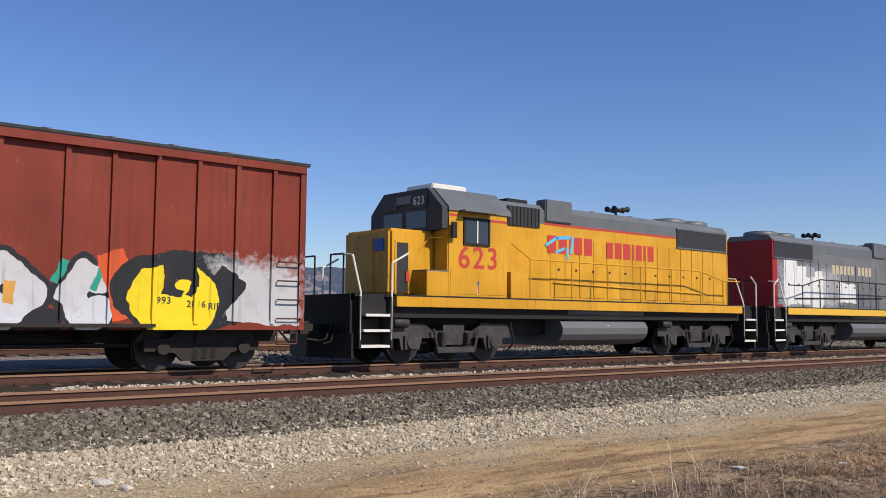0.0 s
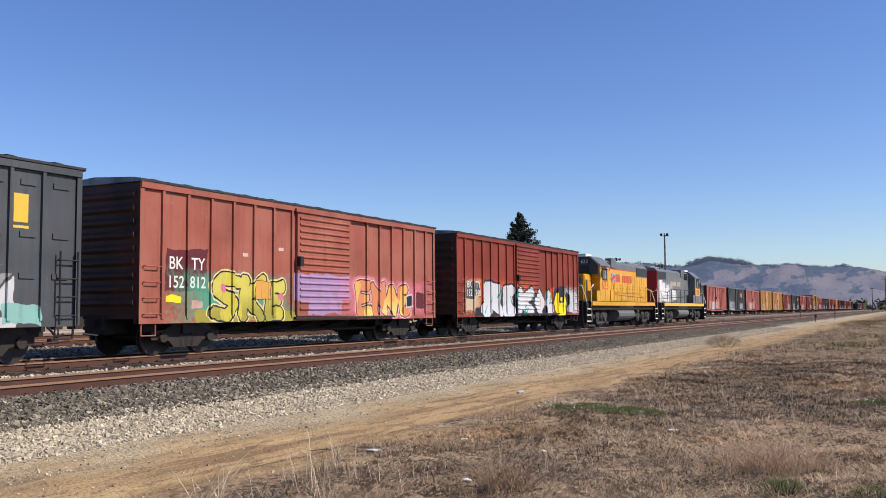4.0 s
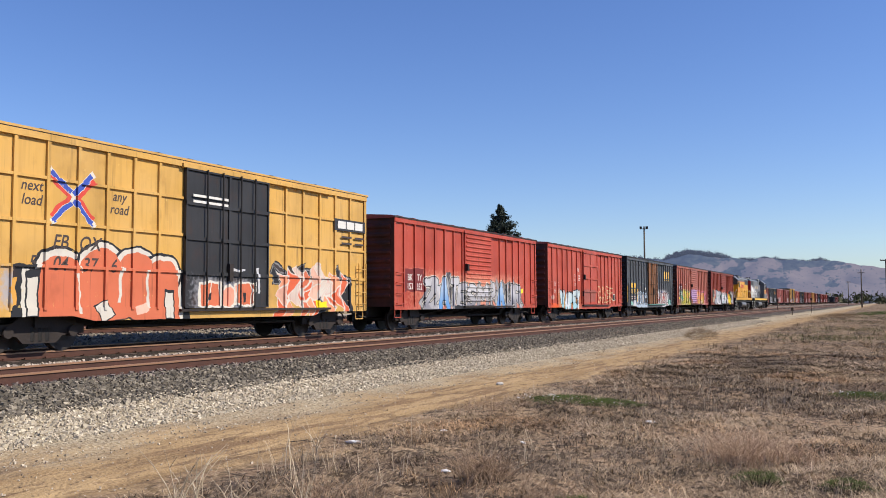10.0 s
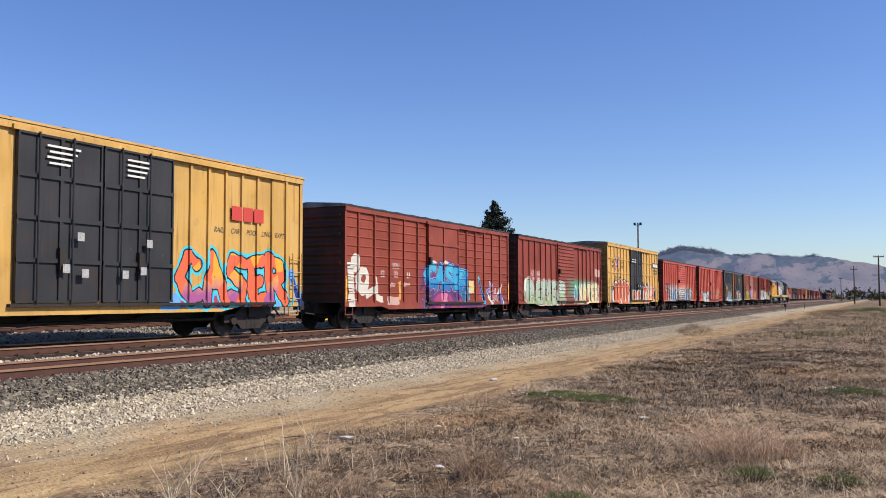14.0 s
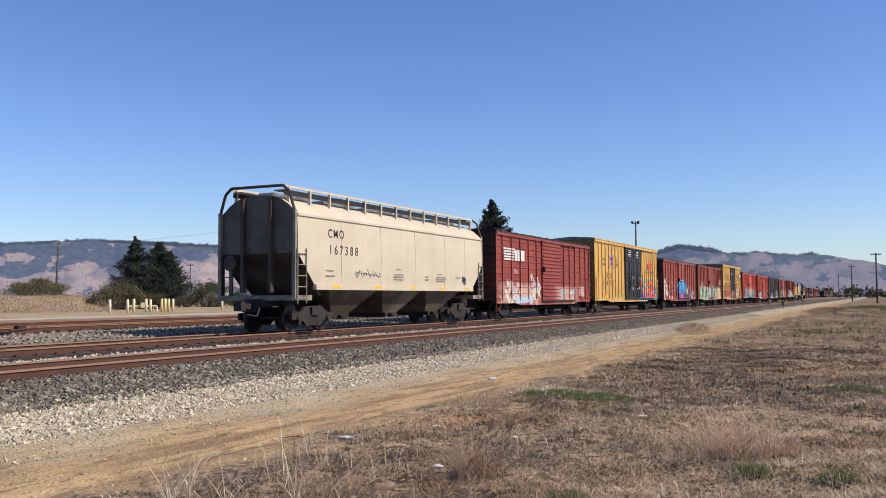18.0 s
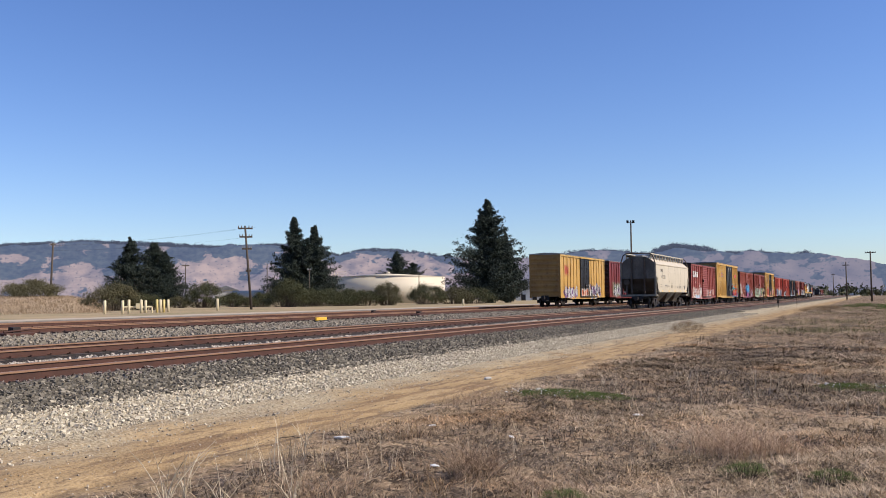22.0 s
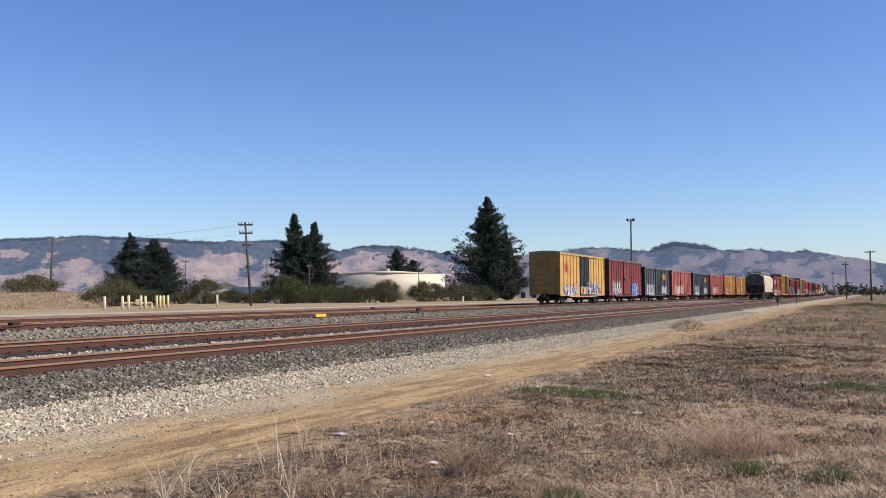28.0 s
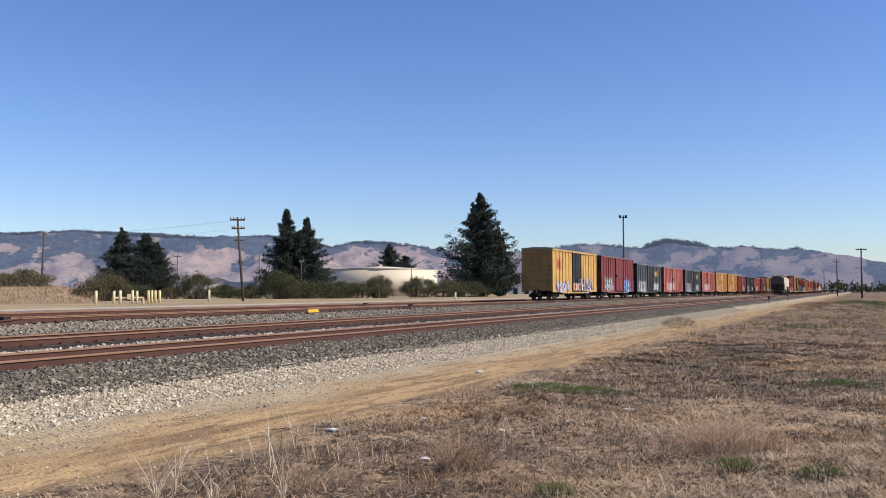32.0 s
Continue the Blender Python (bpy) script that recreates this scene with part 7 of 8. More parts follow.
def leaf_material(name, a, b_, rough=0.8, patchy=False):
    m = bpy.data.materials.new(name)
    m.use_nodes = True
    n, l = m.node_tree.nodes, m.node_tree.links
    g = n.new("ShaderNodeNewGeometry")
    r = n.new("ShaderNodeMix")
    r.data_type = "RGBA"
    r.inputs[6].default_value, r.inputs[7].default_value = (*a, 1), (*b_, 1)
    l.new(g.outputs["Random Per Island"], r.inputs[0])
    out = r.outputs[2]
    if patchy:      # weathered grey in places, golden in others
        tc = n.new("ShaderNodeTexCoord")
        for scale, lo, hi, tone in ((0.55, 0.50, 0.62, (0.60, 0.58, 0.56)), (0.33, 0.52, 0.64, (1.25, 1.08, 0.92)), (2.4, 0.52, 0.64, (0.62, 0.60, 0.57))):
            t = n.new("ShaderNodeTexNoise")
            t.inputs["Scale"].default_value, t.inputs["Detail"].default_value = scale, 4
            l.new(tc.outputs["Object"], t.inputs["Vector"])
            q = n.new("ShaderNodeMapRange")
            q.inputs[1].default_value, q.inputs[2].default_value = lo, hi
            l.new(t.outputs["Fac"], q.inputs[0])
            x = n.new("ShaderNodeMix")
            x.data_type, x.blend_type = "RGBA", "MULTIPLY"
            l.new(q.outputs[0], x.inputs[0])
            l.new(out, x.inputs[6])
            x.inputs[7].default_value = (*tone, 1)
            out = x.outputs[2]
    l.new(out, n["Principled BSDF"].inputs["Base Color"])
    n["Principled BSDF"].inputs["Roughness"].default_value = rough
    n["Principled BSDF"].inputs["Specular IOR Level"].default_value = 0.2
    return m


CONIFER = leaf_material("conifer_needles", (0.018, 0.026, 0.022), (0.050, 0.062, 0.046))
BUSH_LEAF = leaf_material("bush_leaves", (0.030, 0.036, 0.016), (0.110, 0.108, 0.052))
OLIVE_LEAF = leaf_material("olive_bush_leaves", (0.055, 0.050, 0.024), (0.15, 0.135, 0.07))
DRY_LEAF = leaf_material("dry_shrub_leaves", (0.15, 0.10, 0.05), (0.34, 0.24, 0.14))
GREEN_LEAF = leaf_material("weed_leaves", (0.06, 0.10, 0.02), (0.16, 0.20, 0.06))
STRAW = leaf_material("dry_grass_blades", (0.09, 0.062, 0.040), (0.60, 0.455, 0.295), 0.9, True)
PALE_STRAW = leaf_material("pale_straw", (0.38, 0.30, 0.20), (0.62, 0.52, 0.38), 0.9)
BARK = mat("bark", (0.075, 0.055, 0.04), 0.95, 0, 0.25, 4.0, 0.6, 12)


def clump_mesh(c, size, n, rnd, flat=1.0):
    """Loose leaf cards turned every way about the points c (k x 3), n to each."""
    k = len(c)
    p = np.repeat(c, n, 0) + rnd.normal(0, 1, (k * n, 3)) * np.repeat(np.broadcast_to(size, (k, 3)), n, 0)
    s = rnd.uniform(0.5, 1.2, (k * n, 1)) * flat
    u = rnd.normal(0, 1, (k * n, 3))
    u /= np.linalg.norm(u, axis=1, keepdims=True)
    w = np.cross(u, rnd.normal(0, 1, (k * n, 3)))
    w /= np.linalg.norm(w, axis=1, keepdims=True)
    v = np.stack([p - u * s, p + w * s * 0.45, p + u * s, p - w * s * 0.45], 1).reshape(-1, 3)
    f = np.arange(k * n * 4).reshape(-1, 4)
    return v, f


def conifer(az_deg, dist, h, half, seed, z=0.55, lean=0.0, label="dark green pine tree standing beyond the yard"):
    """A pine of uneven tiers, with gaps between its limbs."""
    rnd = np.random.RandomState(seed)
    x, y, _ = at(az_deg, dist)
    tr = tagged(empty("pine_tree", pose(x, y, z)), label, "tree", "pines beyond the yard")
    bm = rod(bmesh.new(), (0, 0, -0.2), (lean, 0, h * 0.97), h * 0.018 + 0.1, 9, 0.03)
    pts = []
    sizes = []
    t = 0.05
    while t < 0.99:
        zz = h * t
        reach = half * (1 - t) ** 0.90 * (1.3 if t > 0.10 else 0.8) + 0.12
        for k in range(int(5 + 6 * (1 - t))):
            a = rnd.rand() * 6.283
            r = reach * rnd.uniform(0.35, 1.15)
            zb = zz + h * rnd.uniform(-0.025, 0.025)
            ex, ey, ez = math.cos(a) * r + lean * t, math.sin(a) * r, zb + r * rnd.uniform(0.05, 0.42)
            rod(bm, (lean * t, 0, zb), (ex, ey, ez), 0.03 + 0.05 * (1 - t), 4, 0.015)
            for q in np.linspace(0.2, 1.0, 6):
                pts.append((lean * t + (ex - lean * t) * q, ey * q, zb + (ez - zb) * q * q))
                sizes.append((0.075 * half * (1 - 0.7 * t), 0.075 * half * (1 - 0.7 * t), 0.016 * h * (1 - 0.4 * t)))
        t += 0.026
    part("trunk", bm, BARK, tr)
    v, f = clump_mesh(np.array(pts), np.array(sizes), 34, rnd, 0.0125 * h)
    tagged(part("crown", (v.tolist(), [], f.tolist()), CONIFER, tr))
    return tr


conifer(22.5, 185, 20.6, 8.0, 21, label="tall dark pine tree standing beside the storage tank")
conifer(21.35, 188, 14.2, 4.0, 22)
conifer(34.75, 170, 16.2, 5.0, 23, label="twin dark pine trees beyond the yard")
conifer(33.45, 171, 14.6, 5.2, 24, label="twin dark pine trees beyond the yard")
conifer(44.5, 165, 11.9, 4.2, 25)
conifer(43.15, 166, 11.2, 6.4, 26)
conifer(42.5, 164, 9.6, 3.6, 27)
conifer(28.3, 300, 16.6, 8.4, 28, label="pine tree top behind the storage tank")
conifer(27.3, 302, 13.0, 8.4, 29, label="pine tree top behind the storage tank")


def bush(az_deg, dist, w, h, seed, leaf=BUSH_LEAF, z=0.55, label="grey-green bush at the edge of the yard", name="bush", fine=1.0, xy=None):
    rnd = np.random.RandomState(seed)
    x, y, _ = at(az_deg, dist) if xy is None else (*xy, 0)
    b = tagged(empty(name, pose(x, y, z)), label, "bush", "bushes by the yard" if xy is None else "weeds in the field")
    bm = bmesh.new()
    pts, sizes = [], []
    for k in range(64):
        a, r = rnd.rand() * 6.283, rnd.rand() ** 0.5
        px, py = math.cos(a) * r * w * 0.9, math.sin(a) * r * w * 0.7
        pz = h * (0.08 + 0.80 * math.sqrt(1 - 0.93 * r * r) * (rnd.uniform(0.82, 1.05) if k % 3 else rnd.uniform(0.2, 0.8)))
        rod(bm, (px * 0.5, py * 0.5, -0.05), (px, py, pz * 0.9), (0.012 * h + 0.004) if xy is None else 0.003, 4, 0.006 if xy is None else 0.002)
        pts.append((px, py, pz))
        sizes.append((w * 0.105, w * 0.10, h * 0.075))
    part("stem", bm, BARK, b)
    v, f = clump_mesh(np.array(pts), np.array(sizes), 170, rnd, 0.014 * (w + h) * fine)
    part("crown", (v.tolist(), [], f.tolist()), leaf, b)
    return b


for i, (a, d, w, h, lf) in enumerate(((50.0, 150, 5.6, 3.4, OLIVE_LEAF), (45.5, 118, 4.0, 3.5, OLIVE_LEAF), (43.6, 121, 2.6, 2.2, BUSH_LEAF), (40.2, 150, 3.8, 4.2, BUSH_LEAF), (38.5, 160, 2.6, 2.6, BUSH_LEAF), (36.7, 152, 2.6, 2.6, BUSH_LEAF),
                                   (35.2, 138, 3.3, 4.4, BUSH_LEAF), (33.7, 144, 3.6, 3.0, BUSH_LEAF), (32.5, 146, 3.9, 2.9, BUSH_LEAF), (31.4, 147, 3.6, 2.8, BUSH_LEAF), (30.3, 148, 3.8, 2.8, BUSH_LEAF), (28.9, 148, 2.7, 3.9, OLIVE_LEAF),
                                   (26.4, 165, 3.9, 3.9, BUSH_LEAF), (24.7, 168, 4.2, 3.4, OLIVE_LEAF), (23.3, 170, 4.2, 3.1, BUSH_LEAF), (41.6, 150, 2.4, 2.0, OLIVE_LEAF), (46.8, 160, 2.6, 1.8, DRY_LEAF), (34.5, 150, 2.4, 2.4, BUSH_LEAF), (37.6, 150, 2.2, 1.8, BUSH_LEAF))):
    bush(a, d, w, h, 40 + i, lf, 0.55 if i else 1.9)

# storage tank
TANKWHITE = mat("cream_tank_paint", (0.60, 0.52, 0.39), 0.6, 0, 0.05, 0.3)
tx, ty, _ = at(28.85, 245)
tank = tagged(empty("storage_tank", pose(tx, ty, 0.5)), "large cream cylindrical storage tank with low conical roof", "tank")
part("shell", rod(bmesh.new(), (0, 0, 0), (0, 0, 7.0), 15.4, 64), TANKWHITE, tank)
part("roof", rod(bmesh.new(), (0, 0, 7.0), (0, 0, 8.0), 15.55, 64, 0.6), TANKWHITE, tank)
part("vent", rod(bmesh.new(), (0, 0, 7.95), (0, 0, 8.5), 0.5, 12), TANKWHITE, tank)
part("roof_railing", rods([[(-11 + k * 1.0, -11.0 - k * 0.2, 7.0), (-11 + k * 1.0, -11.0 - k * 0.2, 8.4)] for k in range(6)] + [[(-11, -11, 8.4), (-6, -12, 8.4)], [(-11, -11, 7.8), (-6, -12, 7.8)]], 0.05), TANKWHITE, tank)
part("stair", boxes((-9.2, -8.4, -13.4, -12.6, 0, 7.2)), GRIME, tank)
x, y, _ = at(37.55, 175)
pt = tagged(empty("propane_tank", pose(x, y, 0.5, 0, 0, 37)), "white horizontal gas tank behind bushes", "tank")
bm = rod(bmesh.new(), (-2.9, 0, 1.7), (2.9, 0, 1.7), 1.35, 20)
part("shell", bm, TANKWHITE, pt)
for s in (-1, 1):
    part("dished_end", rod(bmesh.new(), (s * 2.9, 0, 1.7), (s * 3.5, 0, 1.7), 1.35, 20, 0.7), TANKWHITE, pt)
    part("saddle", boxes((s * 1.8 - 0.2, s * 1.8 + 0.2, -1.0, 1.0, 0, 0.8)), GRIME, pt)

# poles
POLEWOOD = mat("pole_wood", (0.085, 0.065, 0.05), 0.9, 0, 0.2, 2.0, 0.3)


def utility_pole(az_deg, dist, h, arms, z=0.5, lean=0.0, r=0.16, turn=0.0, label="weathered wooden utility pole with crossarms", group="poles along the line", xy=None):
    x, y, _ = at(az_deg, dist) if xy is None else (*xy, 0)
    p = tagged(empty("utility_pole", pose(x, y, z, 0, 0, az_deg + turn)), label, "pole", group)
    part("pole", rod(bmesh.new(), (0, 0, -0.3), (lean, 0, h), r, 10, r * 0.7), POLEWOOD, p)
    for za, wa in arms:
        xx = lean * za / h
        arm = part("crossarm", boxes((xx - wa, xx + wa, -0.09, 0.09, za - 0.09, za + 0.09)), POLEWOOD, p)
        for k in (-0.92, -0.5, 0.5, 0.92):
            part("insulator", rod(bmesh.new(), (xx + wa * k, 0, za + 0.09), (xx + wa * k, 0, za + 0.32), 0.07, 8, 0.04), GALV, arm)
    return p


utility_pole(37.35, 108, 9.9, [(9.6, 0.85), (8.6, 0.75), (7.2, 0.55), (4.6, 0.3)], lean=-0.75, label="leaning wooden utility pole with four crossarms")
utility_pole(48.9, 165, 11.2, [(10.9, 0.4)], lean=0.4, r=0.2, label="bare wooden pole before the hills")
utility_pole(41.3, 200, 9.0, [(8.7, 0.8)], r=0.13)
utility_pole(33.8, 150, 6.2, [(6.0, 0.3)], r=0.10)
utility_pole(36.4, 210, 9.5, [], r=0.12, label="thin bare pole behind the bushes")
utility_pole(1.3, 285, 10.9, [(9.9, 0.9)], z=0.0, r=0.2)
utility_pole(0.0, 211, 10.6, [(10.3, 1.05)], z=0.0, r=0.2)
utility_pole(2.0, 420, 10.5, [(10.0, 0.9)], z=0.0, r=0.18)
utility_pole(26.9, 215, 8.4, [], r=0.12, label="thin bare pole behind the bushes")
x, y, _ = at(13.55, 200)
mast = tagged(empty("light_mast", pose(x, y, 0.55, 0, 0, 13)), "tall steel yard light mast with floodlights", "light mast")
part("pole", rod(bmesh.new(), (0, 0, 0), (0, 0, 17.6), 0.24, 10, 0.15), POLEWOOD, mast)
part("arm", boxes((-0.85, 0.85, -0.06, 0.06, 17.0, 17.15)), POLEWOOD, mast)
for k in (-0.7, 0.55):
    part("floodlight", bev(boxes((k - 0.25, k + 0.25, -0.25, 0.15, 17.15, 17.6)), 0.05), GRIME, mast)
# sagging wires from the leaning pole
x0, y0, _ = at(37.35, 108)
x1, y1, _ = at(48.9, 165)
for k, (o, za, zb) in enumerate(((-0.7, 10.2, 11.2), (0.6, 10.2, 11.2), (0.0, 9.1, 10.4))):
    pts = [(x0 + (x1 - x0) * q + o, y0 + (y1 - y0) * q, za + (zb - za) * q - 1.6 * q * (1 - q)) for q in np.linspace(0, 1, 12)]
    tagged(part("wire", rods([pts], 0.007, 4), GRIME), "thin overhead wire between wooden poles", "wire", "overhead wires")

BOLLARD_YELLOW = mat("faded_yellow_bollard_paint", (0.58, 0.44, 0.16), 0.6, 0, 0.1, 4)
BOLLARD_CREAM = mat("cream_bollard_paint", (0.62, 0.52, 0.32), 0.6, 0, 0.1, 4)
# bollards and pipework by the service road
for i, (px_az, dist, hh, col) in enumerate(((45.9, 84, 1.15, BOLLARD_CREAM), (44.9, 86, 1.15, BOLLARD_CREAM), (44.55, 86, 1.2, BOLLARD_CREAM), (43.85, 88, 1.2, BOLLARD_CREAM), (43.6, 89, 1.15, BOLLARD_CREAM), (42.95, 90, 1.2, BOLLARD_YELLOW), (42.75, 91, 1.2, BOLLARD_CREAM), (42.55, 91, 1.2, BOLLARD_YELLOW), (42.3, 92, 1.2, BOLLARD_CREAM), (39.4, 100, 1.25, BOLLARD_CREAM), (24.1, 118, 0.9, BOLLARD_CREAM))):
    x, y, _ = at(px_az, dist, 0)
    bm = rod(bmesh.new(), (0, 0, -0.2), (0, 0, hh), 0.12, 12)
    rod(bm, (0, 0, hh), (0, 0, hh + 0.06), 0.12, 12, 0.05)
    ob = tagged(part("bollard", bm, col), "painted steel bollard beside the service road", "bollard", "bollards by the service road")
    ob.matrix_basis = pose(x, y, 0.6)
x, y, _ = at(44.0, 90)
pw = tagged(empty("pipe_stand", pose(x, y, 0.6, 0, 0, 44)), "white painted gas pipework on low stands", "pipework")
part("pipe", rods([[(-1.4, 0, 0.55), (1.2, 0, 0.55)], [(-1.4, 0, 0.55), (-1.4, 0, 0)], [(1.2, 0, 0.55), (1.2, 0, 0)]], 0.09, 8), BOLLARD_CREAM, pw)
part("valve", boxes((-0.25, 0.25, -0.2, 0.2, 0.4, 0.9)), BOLLARD_CREAM, pw)
# yellow switch marker beside the yard track
mk = tagged(empty("switch_marker", pose(-25.6, 39.3, 0.53, 0, 0, 8)), "yellow painted switch target on the ballast", "switch marker")
part("target", bev(boxes((-0.05, 0.05, -0.62, 0.62, 0.06, 0.22)), 0.02), PAINT_YELLOW, mk)
part("base", boxes((-0.25, 0.25, -0.5, 0.5, -0.05, 0.06)), GRIME, mk)
for i, (x, y) in enumerate(((-26.3, 21.5), (-26.4, 52.0), (-33.2, 58.0))):
    sw = tagged(empty("switch_stand", pose(x, y, 0.53)), "low rusty switch stand beside the rails", "switch stand", "switch stands")
    part("base", bev(boxes((-0.35, 0.35, -0.6, 0.6, -0.05, 0.12)), 0.03), RAILM, sw)
    part("lever", rods([[(0.1, -0.5, 0.15), (0.15, 0.55, 0.22)]], 0.035), RAILM, sw)
    part("lock", boxes((-0.12, 0.12, -0.15, 0.15, 0.12, 0.3)), STEEL, sw)
# thin marker posts at the edge of the dirt track
for x, y, h in ((-9.6, 137.0, 2.1), (-14.1, 137.5, 2.0), (-9.9, 112.0, 0.9)):
    mp = tagged(empty("marker_post", pose(x, y, 0.1)), "thin weathered marker post beside the track", "post", "marker posts")
    part("post", rods([[(0, 0, -0.1), (0, 0, h)]], 0.045), POLEWOOD, mp)
    part("plate", boxes((-0.13, 0.13, -0.03, 0.0, h - 0.35, h)), STEEL, mp)
# low buildings and trees on the far horizon
for a, d, w, h, c in ((20.3, 330, 5.5, 4.2, (0.5, 0.5, 0.48)), (19.6, 345, 7.0, 3.4, (0.45, 0.43, 0.40)), (0.9, 900, 16, 6, (0.6, 0.6, 0.6)), (-1.2, 950, 22, 5.5, (0.55, 0.55, 0.56)), (38.9, 240, 6, 4, (0.5, 0.48, 0.45))):
    x, y, _ = at(a, d)
    hb = tagged(empty("shed", pose(x, y, 0.3, 0, 0, a)), "low pale industrial shed far beyond the yard", "shed", "far sheds")
    wm = mat("shed_wall", c, 0.8, 0, 0.08, 0.5)
    part("wall", boxes((-w / 2, w / 2, -4, 4, -0.3, h)), wm, hb)
    part("roof", prism(bmesh.new(), [(-w / 2 - 0.3, h), (w / 2 + 0.3, h), (0, h + 1.2)], -4.3, 4.3, "y"), GALV, hb)
    part("door", boxes((-0.8, 0.8, -4.06, -3.98, 0, 2.4)), GRIME, hb)


def ridge_trees():
    """Dark tree line on the crest of the hills, thick in places."""
    rnd = np.random.RandomState(15)
    pts, sizes = [], []
    for k in range(1100):
        a = rnd.choice([rnd.uniform(8.6, 12.2), rnd.uniform(38, 52), rnd.uniform(28, 37), rnd.uniform(12, 28), rnd.uniform(3, 8)], p=[0.18, 0.36, 0.26, 0.14, 0.06])
        e = np.interp(a, [q for q, _ in SKYLINE][::-1], [q for _, q in SKYLINE][::-1])
        d = rnd.uniform(2960, 3060)
        x, y, _ = at(a, d)
        h = rnd.uniform(6, 15) * (1.6 if 8.6 < a < 12.2 else 1.0)
        for q in range(3):
            pts.append((x + rnd.normal(0, 3), y, math.tan(radians(e)) * d + h * (0.1 + 0.3 * q) - 6.0))
            sizes.append((7.0 - 1.6 * q, 7.0 - 1.6 * q, h * 0.15))
    v, f = clump_mesh(np.array(pts), np.array(sizes), 30, rnd, 2.2)
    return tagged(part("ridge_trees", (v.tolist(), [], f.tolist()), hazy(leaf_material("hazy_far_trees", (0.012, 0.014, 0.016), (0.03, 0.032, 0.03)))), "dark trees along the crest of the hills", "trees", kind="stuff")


ridge_trees()


def far_woods():
    rnd = np.random.RandomState(5)
    pts, sizes = [], []
    for k in range(170):
        a = rnd.uniform(-26, 3.5)
        d = rnd.uniform(650, 1050)
        x, y, _ = at(a, d)
        h = rnd.uniform(2.5, 8.5)
        for q in range(3):
            pts.append((x + rnd.normal(0, 2.5), y, h * rnd.uniform(0.3, 0.85)))
            sizes.append((3.0, 3.0, h * 0.22))
    v, f = clump_mesh(np.array(pts), np.array(sizes), 26, rnd, 1.5)
    return tagged(part("far_woods", (v.tolist(), [], f.tolist()), BUSH_LEAF), "dark line of distant trees and scrub", "trees", kind="stuff")


far_woods()


# ---- the dry field ----
def grass(name, tufts, blades, leaf, hgt, spread, seed, label, width=0.006, lean=0.6, lift=0.0):
    """Tufts of bent dry blades; tufts: n x 2 places on the ground."""
    rnd = np.random.RandomState(seed)
    n = len(tufts) * blades
    base = np.repeat(tufts, blades, 0) + rnd.normal(0, 1, (n, 2)) * spread
    h = rnd.uniform(hgt[0], hgt[1], (n, 1)) * np.repeat(rnd.uniform(0.6, 1.3, (len(tufts), 1)), blades, 0)
    a = rnd.rand(n, 1) * 6.283
    out = np.hstack([np.cos(a), np.sin(a)]) * h * rnd.uniform(0.2, 1.0, (n, 1)) * lean
    side = np.hstack([-np.sin(a), np.cos(a)]) * width * rnd.uniform(0.6, 1.5, (n, 1))
    dist = np.linalg.norm(base, axis=1, keepdims=True)
    side = side * np.clip(dist / 10.0, 1.0, 3.2)
    z0 = ground_z(base[:, 0], base[:, 1])[:, None] - 0.01 + lift
    p0 = np.hstack([base - side, z0])
    p1 = np.hstack([base + side, z0])
    p2 = np.hstack([base + out * 0.45 + side * 0.7, z0 + h * 0.62])
    p3 = np.hstack([base + out * 0.45 - side * 0.7, z0 + h * 0.62])
    p4 = np.hstack([base + out, z0 + h * rnd.uniform(0.7, 1.0, (n, 1))])
    v = np.stack([p0, p1, p2, p3, p4], 1).reshape(-1, 3)
    i = np.arange(n)[:, None] * 5
    f = (i + np.array([[0, 1, 2, 3]])).tolist() + (i + np.array([[3, 2, 4]])).tolist()
    return tagged(part(name, (v.tolist(), [], f), leaf), label, "grass", kind="stuff")


def dull_zone(x, y):
    """Where the field is grown over with greyer grass (+) or worn to pale straw (-)."""
    z = 0.0
    for cx, cy, rx, ry, k in ((-3.6, 9.0, 1.7, 2.2, 1.0), (-2.6, 17.0, 2.2, 4.5, 1.1), (-4.6, 7.0, 0.9, 1.4, 0.8), (-3.0, 27.0, 2.0, 7.0, 0.8), (1.6, 14.5, 2.0, 1.6, 0.6), (2.6, 8.0, 0.8, 1.2, 0.7),
                              (-0.4, 8.6, 1.5, 1.9, -1.1), (-1.0, 12.4, 1.6, 1.4, -0.7), (1.8, 20.0, 1.4, 5.0, -0.9), (-4.9, 11.5, 0.7, 1.6, -0.8), (-1.6, 6.6, 1.2, 1.0, -0.8)):
        z += k * math.exp(-((x - cx) / rx) ** 2 - ((y - cy) / ry) ** 2)
    return max(-1.0, min(1.0, z))


def scatter(n, xr, yr, seed, power=1.5, gate=0.0, scale=0.35, zone=0.0):
    rnd = np.random.RandomState(seed)
    out = []
    while len(out) < n:
        x = rnd.uniform(*xr)
        y = yr[0] + (yr[1] - yr[0]) * rnd.rand() ** power
        edge = -5.7 + 0.5 * noise.noise(Vector((0.0, y * 0.35, 1.0))) + 0.3 * noise.noise(Vector((0.0, y * 1.4, 5.0)))
        if x < edge:
            continue
        if noise.noise(Vector((x * scale, y * scale, seed))) + zone * dull_zone(x, y) < gate - rnd.rand() * 0.35:
            continue
        out.append((x, y))
    return np.array(out)


